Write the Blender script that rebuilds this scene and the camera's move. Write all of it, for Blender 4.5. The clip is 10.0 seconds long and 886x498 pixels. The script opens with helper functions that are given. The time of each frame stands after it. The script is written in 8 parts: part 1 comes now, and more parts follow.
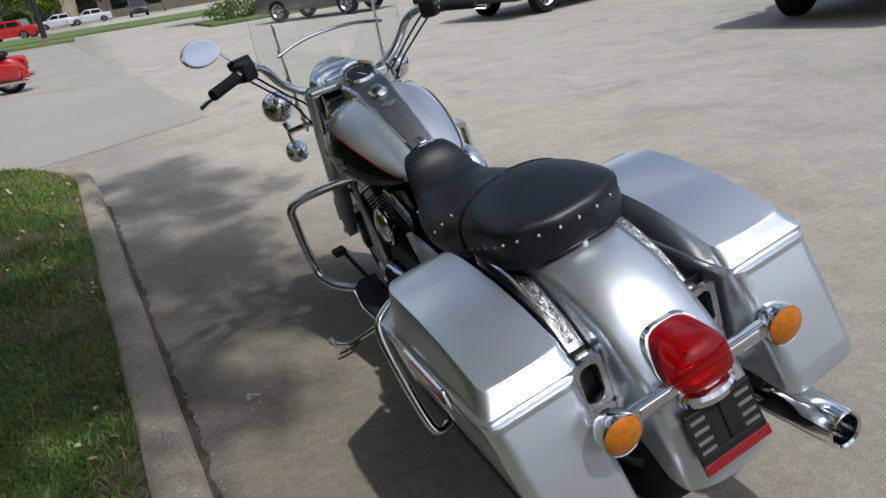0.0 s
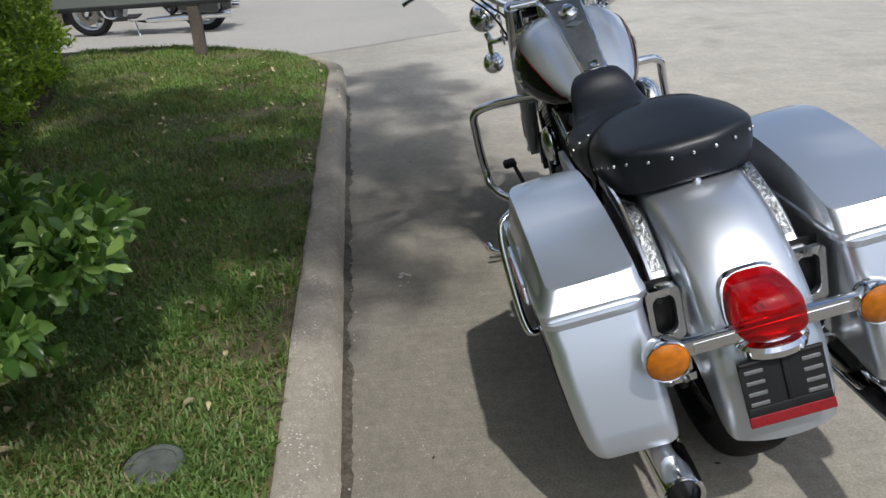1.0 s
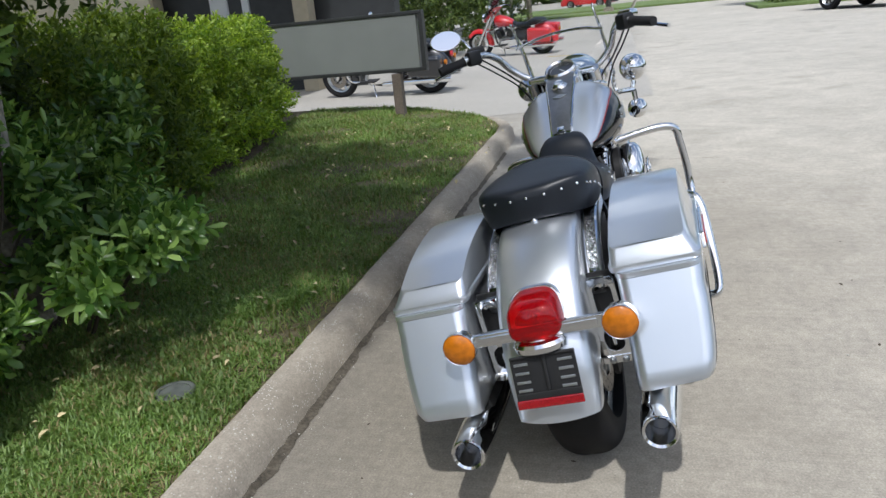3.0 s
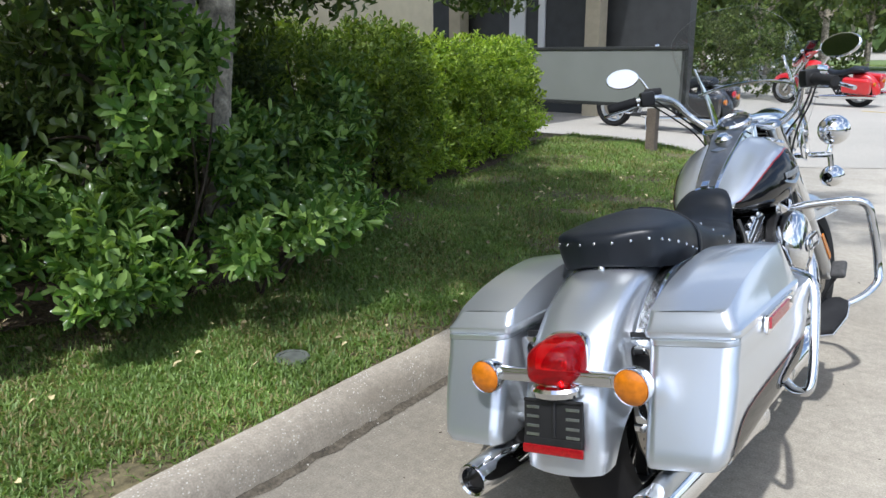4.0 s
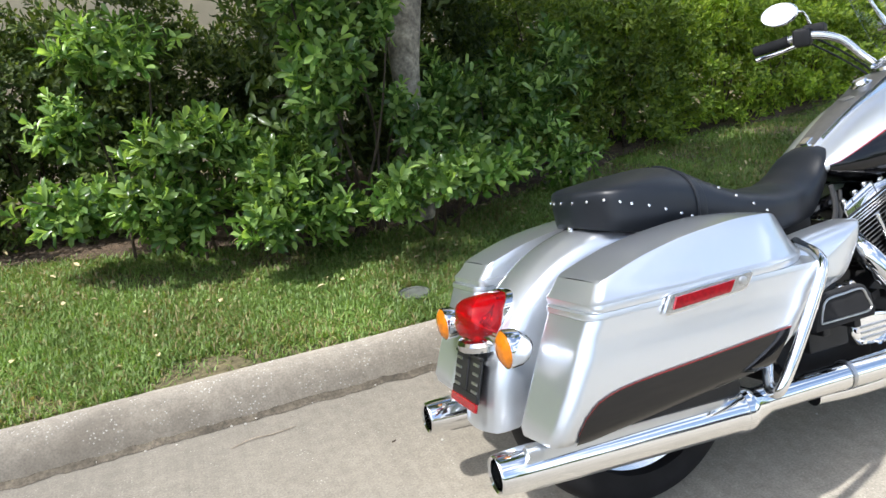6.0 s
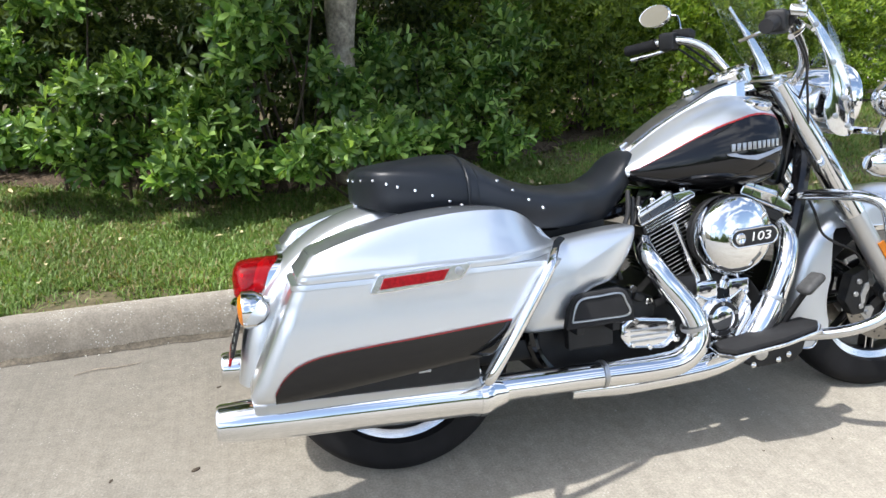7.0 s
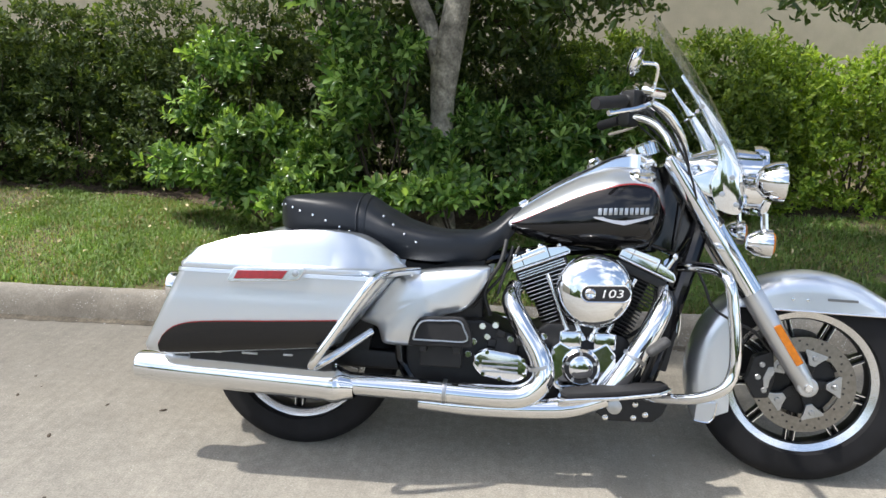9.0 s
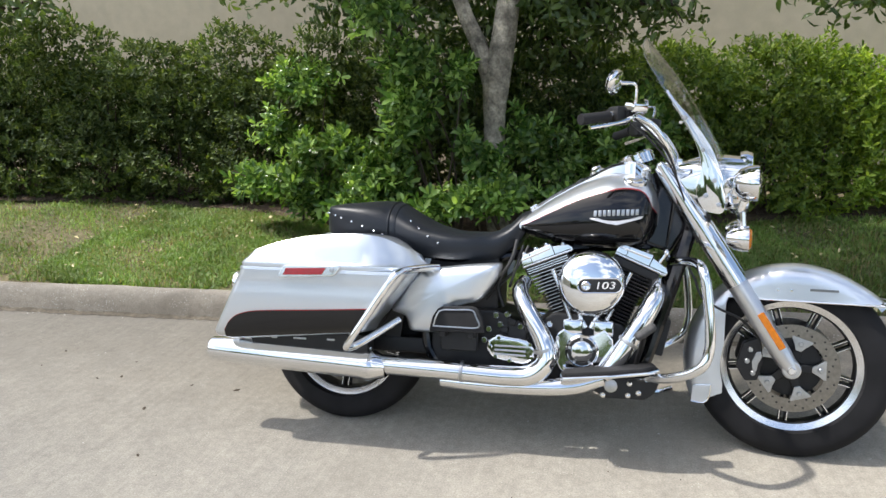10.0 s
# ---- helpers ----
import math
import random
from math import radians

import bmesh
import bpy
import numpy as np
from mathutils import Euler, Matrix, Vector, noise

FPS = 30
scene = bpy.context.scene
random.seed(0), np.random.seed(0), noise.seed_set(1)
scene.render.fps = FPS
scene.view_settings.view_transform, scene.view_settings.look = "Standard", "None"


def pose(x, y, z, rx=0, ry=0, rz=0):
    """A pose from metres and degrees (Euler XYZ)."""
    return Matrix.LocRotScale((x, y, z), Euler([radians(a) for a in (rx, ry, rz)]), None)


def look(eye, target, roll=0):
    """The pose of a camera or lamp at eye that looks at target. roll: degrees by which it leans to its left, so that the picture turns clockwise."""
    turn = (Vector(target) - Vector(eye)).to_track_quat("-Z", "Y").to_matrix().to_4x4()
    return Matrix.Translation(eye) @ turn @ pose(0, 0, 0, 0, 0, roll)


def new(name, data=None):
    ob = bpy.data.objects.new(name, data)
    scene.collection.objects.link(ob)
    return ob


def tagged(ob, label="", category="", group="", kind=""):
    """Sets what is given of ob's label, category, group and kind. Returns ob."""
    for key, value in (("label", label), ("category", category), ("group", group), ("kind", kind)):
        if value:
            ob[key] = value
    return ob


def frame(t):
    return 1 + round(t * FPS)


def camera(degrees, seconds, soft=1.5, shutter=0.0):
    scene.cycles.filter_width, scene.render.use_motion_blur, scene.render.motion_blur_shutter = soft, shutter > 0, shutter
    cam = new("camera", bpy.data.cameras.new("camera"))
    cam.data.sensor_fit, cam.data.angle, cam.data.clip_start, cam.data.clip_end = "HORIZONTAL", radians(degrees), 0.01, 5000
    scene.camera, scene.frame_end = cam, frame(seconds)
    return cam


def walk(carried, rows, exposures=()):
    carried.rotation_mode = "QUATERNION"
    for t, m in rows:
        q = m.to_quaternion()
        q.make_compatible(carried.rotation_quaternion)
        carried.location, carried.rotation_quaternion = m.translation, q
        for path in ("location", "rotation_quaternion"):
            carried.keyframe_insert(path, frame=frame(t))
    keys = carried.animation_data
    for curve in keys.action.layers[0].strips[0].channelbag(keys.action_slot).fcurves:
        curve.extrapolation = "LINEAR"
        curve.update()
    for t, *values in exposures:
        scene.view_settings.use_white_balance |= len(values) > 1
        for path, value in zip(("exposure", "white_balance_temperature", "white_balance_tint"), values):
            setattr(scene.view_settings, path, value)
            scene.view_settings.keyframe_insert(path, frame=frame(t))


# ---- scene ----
cam = camera(61.4, 10.0)
PATH = [
    (0, (-1.327, 0.912, 1.316), (0.403, 0.216, 0.593), -8.7),
    (0.5, (-1.405, 0.825, 1.295), (0.397, 0.431, 0.522), -3.2),
    (1, (-1.548, 0.699, 1.255), (0.278, 0.621, 0.443), -3.7),
    (1.5, (-1.758, 0.466, 1.258), (0.06, 0.573, 0.431), 2.0),
    (1.8, (-1.821, 0.314, 1.253), (-0.009, 0.48, 0.424), 1.5),
    (2, (-1.835, 0.243, 1.27), (-0.047, 0.501, 0.413), 0.8),
    (2.2, (-1.881, 0.153, 1.29), (-0.069, 0.451, 0.498), -2.1),
    (3.3, (-2.024, -0.415, 1.291), (-0.246, 0.298, 0.716), -3.4),
    (3.5, (-1.957, -0.514, 1.288), (-0.241, 0.316, 0.685), 0.3),
    (4, (-1.806, -0.792, 1.281), (-0.315, 0.435, 0.76), -0.5),
    (4.5, (-1.663, -1.018, 1.261), (-0.461, 0.459, 0.65), -2.0),
    (5, (-1.392, -1.193, 1.267), (-0.382, 0.408, 0.622), -1.1),
    (5.2, (-1.314, -1.256, 1.276), (-0.408, 0.42, 0.667), -1.9),
    (6.3, (-0.799, -1.579, 1.26), (-0.234, 0.238, 0.644), -4.7),
    (6.5, (-0.662, -1.619, 1.282), (-0.102, 0.18, 0.61), -2.0),
    (7, (-0.36, -1.8, 1.279), (0.141, 0.012, 0.596), -0.2),
    (7.5, (-0.122, -1.97, 1.294), (0.406, -0.152, 0.649), -0.1),
    (8, (0.21, -2.019, 1.292), (0.496, -0.143, 0.662), 2.6),
    (8.5, (0.482, -2.076, 1.278), (0.573, -0.142, 0.777), 5.2),
    (9, (0.699, -2.304, 1.292), (0.497, -0.381, 0.781), 1.5),
    (9.5, (0.826, -2.562, 1.304), (0.444, -0.664, 0.803), -0.3),
    (10, (1.02, -2.615, 1.352), (0.558, -0.73, 0.865), -1.2),
]
EXPOSURES = [(0.0, -0.54, 6300, 10), (0.5, -0.49, 6300, 10), (1.0, -0.35, 6250, 10), (2.2, -0.14, 6200, 10), (3.3, -0.13, 6100, 10), (4.0, 0.28, 6050, 10), (4.5, 0.52, 6150, 10), (5.0, 0.67, 6250, 10), (6.5, 0.8, 6350, 10),
             (7.5, 0.59, 6350, 10), (8.5, 0.61, 6450, 10), (10.0, 0.6, 6500, 10)]
walk(cam, [(t, look(eye, target, roll)) for t, eye, target, roll in PATH], EXPOSURES)

# ---- light ----
SUN = Vector((-0.55, -0.16, 1.0)).normalized()
sun = new("sun", bpy.data.lights.new("sun", "SUN"))
sun.data.energy, sun.data.angle, sun.data.color = 3.25, radians(1.2), (1.0, 0.97, 0.93)
sun.rotation_mode = "QUATERNION"
sun.rotation_quaternion = SUN.to_track_quat("Z", "Y")

world = bpy.data.worlds.new("sky")
scene.world = world
world.use_nodes = True
wt = world.node_tree
wt.nodes.clear()
w_out = wt.nodes.new("ShaderNodeOutputWorld")
w_bg = wt.nodes.new("ShaderNodeBackground")
w_sky = wt.nodes.new("ShaderNodeTexSky")
w_sky.sky_type, w_sky.sun_disc = "NISHITA", False
w_sky.sun_elevation = math.asin(SUN.z)
w_sky.sun_rotation = math.atan2(SUN.x, SUN.y)
w_sky.air_density, w_sky.dust_density = 1.0, 2.4
# drifting fair-weather clouds over the whole sky
w_co = wt.nodes.new("ShaderNodeTexCoord")
w_map = wt.nodes.new("ShaderNodeMapping")
w_map.inputs["Scale"].default_value = (1.0, 1.0, 2.2)
w_map.inputs["Location"].default_value = (0.7, 2.3, 1.1)
w_noise = wt.nodes.new("ShaderNodeTexNoise")
w_noise.inputs["Scale"].default_value, w_noise.inputs["Detail"].default_value = 2.6, 6
w_ramp = wt.nodes.new("ShaderNodeValToRGB")
w_ramp.color_ramp.elements[0].position, w_ramp.color_ramp.elements[1].position = 0.49, 0.69
w_mix = wt.nodes.new("ShaderNodeMix")
w_mix.data_type = "RGBA"
w_mix.inputs["B"].default_value = (9.4, 9.65, 9.95, 1)
wt.links.new(w_co.outputs["Generated"], w_map.inputs["Vector"])
wt.links.new(w_map.outputs["Vector"], w_noise.inputs["Vector"])
wt.links.new(w_noise.outputs["Fac"], w_ramp.inputs["Fac"])
wt.links.new(w_ramp.outputs["Color"], w_mix.inputs["Factor"])
wt.links.new(w_sky.outputs["Color"], w_mix.inputs["A"])
wt.links.new(w_mix.outputs["Result"], w_bg.inputs["Color"])
wt.links.new(w_bg.outputs["Background"], w_out.inputs["Surface"])
w_bg.inputs["Strength"].default_value = 0.15

# ---- materials ----
def material(name, color, rough=0.5, metal=0.0, coat=0.0, grain=(), bump=(), spread=0.0, trans=0.0):
    """grain: (scale, low factor, high factor, detail) colour layers; bump: (scale, strength, distance) layers;
    spread: brightness change from piece to piece."""
    m = bpy.data.materials.new(name)
    m.use_nodes = True
    nt = m.node_tree
    b = nt.nodes["Principled BSDF"]
    b.inputs["Roughness"].default_value, b.inputs["Metallic"].default_value = rough, metal
    b.inputs["Coat Weight"].default_value, b.inputs["Coat Roughness"].default_value = coat, 0.03
    b.inputs["Transmission Weight"].default_value = trans
    co = nt.nodes.new("ShaderNodeTexCoord").outputs["Object"]
    rgb = nt.nodes.new("ShaderNodeRGB")
    rgb.outputs[0].default_value = (*color, 1)
    col = rgb.outputs[0]
    first = None
    for scale, low, high, detail in grain:
        n = nt.nodes.new("ShaderNodeTexNoise")
        n.inputs["Scale"].default_value, n.inputs["Detail"].default_value = scale, detail
        nt.links.new(co, n.inputs["Vector"])
        r = nt.nodes.new("ShaderNodeMapRange")
        r.inputs["From Min"].default_value, r.inputs["From Max"].default_value = 0.3, 0.7
        r.inputs["To Min"].default_value, r.inputs["To Max"].default_value = low, high
        nt.links.new(n.outputs["Fac"], r.inputs["Value"])
        v = nt.nodes.new("ShaderNodeVectorMath")
        v.operation = "SCALE"
        nt.links.new(col, v.inputs[0])
        nt.links.new(r.outputs["Result"], v.inputs["Scale"])
        col = v.outputs["Vector"]
        if first is None:
            first = n.outputs["Fac"]
    if spread:
        g = nt.nodes.new("ShaderNodeNewGeometry")
        r = nt.nodes.new("ShaderNodeMapRange")
        r.inputs["To Min"].default_value, r.inputs["To Max"].default_value = 1 - spread, 1 + spread
        nt.links.new(g.outputs["Random Per Island"], r.inputs["Value"])
        v = nt.nodes.new("ShaderNodeVectorMath")
        v.operation = "SCALE"
        nt.links.new(col, v.inputs[0])
        nt.links.new(r.outputs["Result"], v.inputs["Scale"])
        col = v.outputs["Vector"]
    nt.links.new(col, b.inputs["Base Color"])
    normal = None
    for scale, strength, distance in bump:
        n = nt.nodes.new("ShaderNodeTexNoise")
        n.inputs["Scale"].default_value, n.inputs["Detail"].default_value = scale, 4
        nt.links.new(co, n.inputs["Vector"])
        bp = nt.nodes.new("ShaderNodeBump")
        bp.inputs["Strength"].default_value, bp.inputs["Distance"].default_value = strength, distance
        nt.links.new(n.outputs["Fac"], bp.inputs["Height"])
        if normal:
            nt.links.new(normal, bp.inputs["Normal"])
        normal = bp.outputs["Normal"]
    if normal:
        nt.links.new(normal, b.inputs["Normal"])
    return m


def leaf_material(name, color, tip, spread, gloss=0.35, through_light=0.35, power=1.6):
    """Leaves: colour differs from leaf to leaf, light shines through."""
    m = bpy.data.materials.new(name)
    m.use_nodes = True
    nt = m.node_tree
    b, out = nt.nodes["Principled BSDF"], nt.nodes["Material Output"]
    g = nt.nodes.new("ShaderNodeNewGeometry")
    mix = nt.nodes.new("ShaderNodeMix")
    mix.data_type = "RGBA"
    mix.inputs["A"].default_value, mix.inputs["B"].default_value = (*color, 1), (*tip, 1)
    pw = nt.nodes.new("ShaderNodeMath")
    pw.operation, pw.inputs[1].default_value = "POWER", power
    nt.links.new(g.outputs["Random Per Island"], pw.inputs[0])
    nt.links.new(pw.outputs[0], mix.inputs["Factor"])
    n = nt.nodes.new("ShaderNodeTexNoise")
    n.inputs["Scale"].default_value, n.inputs["Detail"].default_value = 2.2, 3
    nt.links.new(nt.nodes.new("ShaderNodeTexCoord").outputs["Object"], n.inputs["Vector"])
    r = nt.nodes.new("ShaderNodeMapRange")
    r.inputs["From Min"].default_value, r.inputs["From Max"].default_value = 0.3, 0.7
    r.inputs["To Min"].default_value, r.inputs["To Max"].default_value = 1 - spread, 1 + spread
    nt.links.new(n.outputs["Fac"], r.inputs["Value"])
    v = nt.nodes.new("ShaderNodeVectorMath")
    v.operation = "SCALE"
    nt.links.new(mix.outputs["Result"], v.inputs[0])
    nt.links.new(r.outputs["Result"], v.inputs["Scale"])
    nt.links.new(v.outputs["Vector"], b.inputs["Base Color"])
    b.inputs["Roughness"].default_value = gloss
    t = nt.nodes.new("ShaderNodeBsdfTranslucent")
    v2 = nt.nodes.new("ShaderNodeVectorMath")
    v2.operation = "MULTIPLY"
    v2.inputs[1].default_value = (1.5, 1.5, 0.6)
    nt.links.new(v.outputs["Vector"], v2.inputs[0])
    nt.links.new(v2.outputs["Vector"], t.inputs["Color"])
    mx = nt.nodes.new("ShaderNodeMixShader")
    mx.inputs["Fac"].default_value = through_light
    nt.links.new(b.outputs[0], mx.inputs[1])
    nt.links.new(t.outputs[0], mx.inputs[2])
    nt.links.new(mx.outputs[0], out.inputs["Surface"])
    return m


def pane_material(name, tint, clear=1.0):
    """Thin clear sheet: light goes straight through, with a glossy skin."""
    m = bpy.data.materials.new(name)
    m.use_nodes = True
    nt = m.node_tree
    nt.nodes.remove(nt.nodes["Principled BSDF"])
    t, gl = nt.nodes.new("ShaderNodeBsdfTransparent"), nt.nodes.new("ShaderNodeBsdfGlossy")
    t.inputs["Color"].default_value = (*tint, 1)
    gl.inputs["Roughness"].default_value = 0.02
    f = nt.nodes.new("ShaderNodeLayerWeight")
    f.inputs["Blend"].default_value = 0.5
    pw = nt.nodes.new("ShaderNodeMath")
    pw.operation, pw.inputs[1].default_value = "POWER", 4.0
    ad = nt.nodes.new("ShaderNodeMath")
    ad.operation, ad.inputs[1].default_value, ad.inputs[2].default_value = "MULTIPLY_ADD", 0.6, 0.045
    nt.links.new(f.outputs["Facing"], pw.inputs[0])
    nt.links.new(pw.outputs[0], ad.inputs[0])
    mx = nt.nodes.new("ShaderNodeMixShader")
    nt.links.new(ad.outputs[0], mx.inputs["Fac"])
    milky, body = nt.nodes.new("ShaderNodeBsdfDiffuse"), nt.nodes.new("ShaderNodeMixShader")
    milky.inputs["Color"].default_value, body.inputs["Fac"].default_value = (*tint, 1), 1.0 - clear
    nt.links.new(t.outputs[0], body.inputs[1])
    nt.links.new(milky.outputs[0], body.inputs[2])
    nt.links.new(body.outputs[0], mx.inputs[1])
    nt.links.new(gl.outputs[0], mx.inputs[2])
    nt.links.new(mx.outputs[0], nt.nodes["Material Output"].inputs["Surface"])
    return m


def concrete_material(name, color, stain, pits, streak=0.0, gutter=0.0, chips=75):
    """Worn broom-finished concrete: large stains, mottling, fine aggregate and faint broom lines."""
    m = material(name, color, 0.88, grain=((0.35, 0.94, 1.06, 4), (2.2, 0.91, 1.07, 7), (7, 0.92, 1.07, 8), (30, 0.88, 1.1, 6), (150, 0.8, 1.17, 3)),
                 bump=((18, 0.12, 0.01), (140, 0.18, 0.003)))
    nt = m.node_tree
    b = nt.nodes["Principled BSDF"]
    b.inputs["Diffuse Roughness"].default_value = 1.0
    co = nt.nodes.new("ShaderNodeTexCoord").outputs["Object"]
    was = b.inputs["Base Color"].links[0].from_socket
    # dark drip stains
    n = nt.nodes.new("ShaderNodeTexNoise")
    n.inputs["Scale"].default_value, n.inputs["Detail"].default_value, n.inputs["Distortion"].default_value = 1.3, 8, 0.6
    nt.links.new(co, n.inputs["Vector"])
    r = nt.nodes.new("ShaderNodeMapRange")
    r.inputs["From Min"].default_value, r.inputs["From Max"].default_value = 0.54, 0.72
    r.inputs["To Min"].default_value, r.inputs["To Max"].default_value = 0.0, stain
    nt.links.new(n.outputs["Fac"], r.inputs["Value"])
    mix = nt.nodes.new("ShaderNodeMix")
    mix.data_type = "RGBA"
    mix.inputs["B"].default_value = (color[0] * 0.5, color[1] * 0.48, color[2] * 0.45, 1)
    nt.links.new(r.outputs["Result"], mix.inputs["Factor"])
    nt.links.new(was, mix.inputs["A"])
    # band that darkens towards the kerb, its edge broken by noise
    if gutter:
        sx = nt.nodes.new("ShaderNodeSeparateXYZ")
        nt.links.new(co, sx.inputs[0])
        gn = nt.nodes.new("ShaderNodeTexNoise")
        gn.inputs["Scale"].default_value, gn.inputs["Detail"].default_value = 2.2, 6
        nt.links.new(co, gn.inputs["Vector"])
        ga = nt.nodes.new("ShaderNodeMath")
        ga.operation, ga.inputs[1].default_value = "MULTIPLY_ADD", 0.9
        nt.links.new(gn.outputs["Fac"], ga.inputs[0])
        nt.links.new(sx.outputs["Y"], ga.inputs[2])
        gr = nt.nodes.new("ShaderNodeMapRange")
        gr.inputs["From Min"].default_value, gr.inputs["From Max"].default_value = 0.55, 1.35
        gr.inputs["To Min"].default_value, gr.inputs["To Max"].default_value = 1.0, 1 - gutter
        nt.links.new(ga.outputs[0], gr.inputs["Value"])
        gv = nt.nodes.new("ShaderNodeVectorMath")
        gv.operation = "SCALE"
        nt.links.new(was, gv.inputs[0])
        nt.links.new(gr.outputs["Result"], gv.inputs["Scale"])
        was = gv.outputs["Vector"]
        # a wider darkening towards the kerb; beyond x = 4.8 the base colour stays
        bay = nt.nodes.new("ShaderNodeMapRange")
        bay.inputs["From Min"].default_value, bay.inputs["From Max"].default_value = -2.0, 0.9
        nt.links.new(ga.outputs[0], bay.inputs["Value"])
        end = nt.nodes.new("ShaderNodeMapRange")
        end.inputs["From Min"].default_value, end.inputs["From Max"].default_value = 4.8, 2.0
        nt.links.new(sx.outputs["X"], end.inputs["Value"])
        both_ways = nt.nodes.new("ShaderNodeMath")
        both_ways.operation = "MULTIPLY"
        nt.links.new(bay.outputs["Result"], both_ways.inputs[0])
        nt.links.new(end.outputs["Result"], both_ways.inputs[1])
        bay_tone = nt.nodes.new("ShaderNodeMix")
        bay_tone.data_type = "RGBA"
        bay_tone.inputs["A"].default_value, bay_tone.inputs["B"].default_value = (1, 1, 1, 1), (0.64, 0.612, 0.568, 1)
        nt.links.new(both_ways.outputs[0], bay_tone.inputs["Factor"])
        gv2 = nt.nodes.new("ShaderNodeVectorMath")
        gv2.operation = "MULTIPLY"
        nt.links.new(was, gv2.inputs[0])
        nt.links.new(bay_tone.outputs["Result"], gv2.inputs[1])
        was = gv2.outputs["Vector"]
    # broom lines
    mp = nt.nodes.new("ShaderNodeMapping")
    mp.inputs["Scale"].default_value = (46, 1.6, 1)
    mp.inputs["Rotation"].default_value = (0, 0, 0.05)
    nt.links.new(co, mp.inputs["Vector"])
    br = nt.nodes.new("ShaderNodeTexNoise")
    br.inputs["Scale"].default_value, br.inputs["Detail"].default_value = 1.0, 5
    nt.links.new(mp.outputs["Vector"], br.inputs["Vector"])
    r3 = nt.nodes.new("ShaderNodeMapRange")
    r3.inputs["From Min"].default_value, r3.inputs["From Max"].default_value = 0.3, 0.7
    r3.inputs["To Min"].default_value, r3.inputs["To Max"].default_value = 1 - streak, 1 + streak
    nt.links.new(br.outputs["Fac"], r3.inputs["Value"])
    v3 = nt.nodes.new("ShaderNodeVectorMath")
    v3.operation = "SCALE"
    nt.links.new(was, v3.inputs[0])
    nt.links.new(r3.outputs["Result"], v3.inputs["Scale"])
    nt.links.new(v3.outputs["Vector"], mix.inputs["A"])
    if streak:
        ridge = nt.nodes.new("ShaderNodeBump")
        ridge.inputs["Strength"].default_value, ridge.inputs["Distance"].default_value = 0.35, 0.004
        fine = nt.nodes.new("ShaderNodeMapping")
        fine.inputs["Scale"].default_value, fine.inputs["Rotation"].default_value = (150, 5, 1), (0, 0, 0.05)
        comb = nt.nodes.new("ShaderNodeTexNoise")
        comb.inputs["Scale"].default_value, comb.inputs["Detail"].default_value = 1.0, 4
        nt.links.new(co, fine.inputs["Vector"])
        nt.links.new(fine.outputs["Vector"], comb.inputs["Vector"])
        nt.links.new(comb.outputs["Fac"], ridge.inputs["Height"])
        nt.links.new(b.inputs["Normal"].links[0].from_socket, ridge.inputs["Normal"])
        nt.links.new(ridge.outputs["Normal"], b.inputs["Normal"])
    # pale aggregate chips
    vo = nt.nodes.new("ShaderNodeTexVoronoi")
    vo.inputs["Scale"].default_value = chips
    nt.links.new(co, vo.inputs["Vector"])
    r2 = nt.nodes.new("ShaderNodeMapRange")
    r2.inputs["From Min"].default_value, r2.inputs["From Max"].default_value = (0.14, 0.22) if pits < 0.5 else (0.17, 0.26)
    r2.inputs["To Min"].default_value, r2.inputs["To Max"].default_value = pits, 0.0
    nt.links.new(vo.outputs["Distance"], r2.inputs["Value"])
    mix2 = nt.nodes.new("ShaderNodeMix")
    mix2.data_type = "RGBA"
    mix2.inputs["B"].default_value = (0.68, 0.66, 0.6, 1)
    cn = nt.nodes.new("ShaderNodeTexNoise")
    cn.inputs["Scale"].default_value, cn.inputs["Detail"].default_value = 11, 6
    nt.links.new(co, cn.inputs["Vector"])
    cr = nt.nodes.new("ShaderNodeMapRange")
    cr.inputs["From Min"].default_value, cr.inputs["From Max"].default_value = (0.44, 0.66) if pits < 0.5 else (0.43, 0.6)
    nt.links.new(cn.outputs["Fac"], cr.inputs["Value"])
    cm = nt.nodes.new("ShaderNodeMath")
    cm.operation = "MULTIPLY"
    nt.links.new(r2.outputs["Result"], cm.inputs[0])
    nt.links.new(cr.outputs["Result"], cm.inputs[1])
    nt.links.new(cm.outputs[0], mix2.inputs["Factor"])
    nt.links.new(mix.outputs["Result"], mix2.inputs["A"])
    nt.links.new(mix2.outputs["Result"], b.inputs["Base Color"])
    return m


SILVER = material("silver_paint", (0.725, 0.77, 0.825), 0.32, 0.86, 1.0, bump=((900, 0.03, 0.001),))
BLACKP = material("black_paint", (0.006, 0.006, 0.007), 0.07, 0.0, 0.0)
STRIPE = material("red_pinstripe", (0.26, 0.012, 0.014), 0.35, 0.0, 0.6)
CHROME = material("chrome", (0.86, 0.87, 0.88), 0.06, 1.0, bump=((40, 0.015, 0.004),))
PEDAL = material("worn_rubber", (0.06, 0.06, 0.06), 0.7, grain=((60, 0.7, 1.3, 3),))
CHASED = material("embossed_chrome", (0.42, 0.43, 0.44), 0.16, 1.0, grain=((110, 0.2, 1.5, 2),), bump=((130, 0.9, 0.006),))
SATIN = material("satin_aluminium", (0.55, 0.56, 0.57), 0.32, 1.0, grain=((60, 0.9, 1.08, 3),))
GREYM = material("grey_fork_paint", (0.62, 0.625, 0.63), 0.3, 0.85, 0.5)
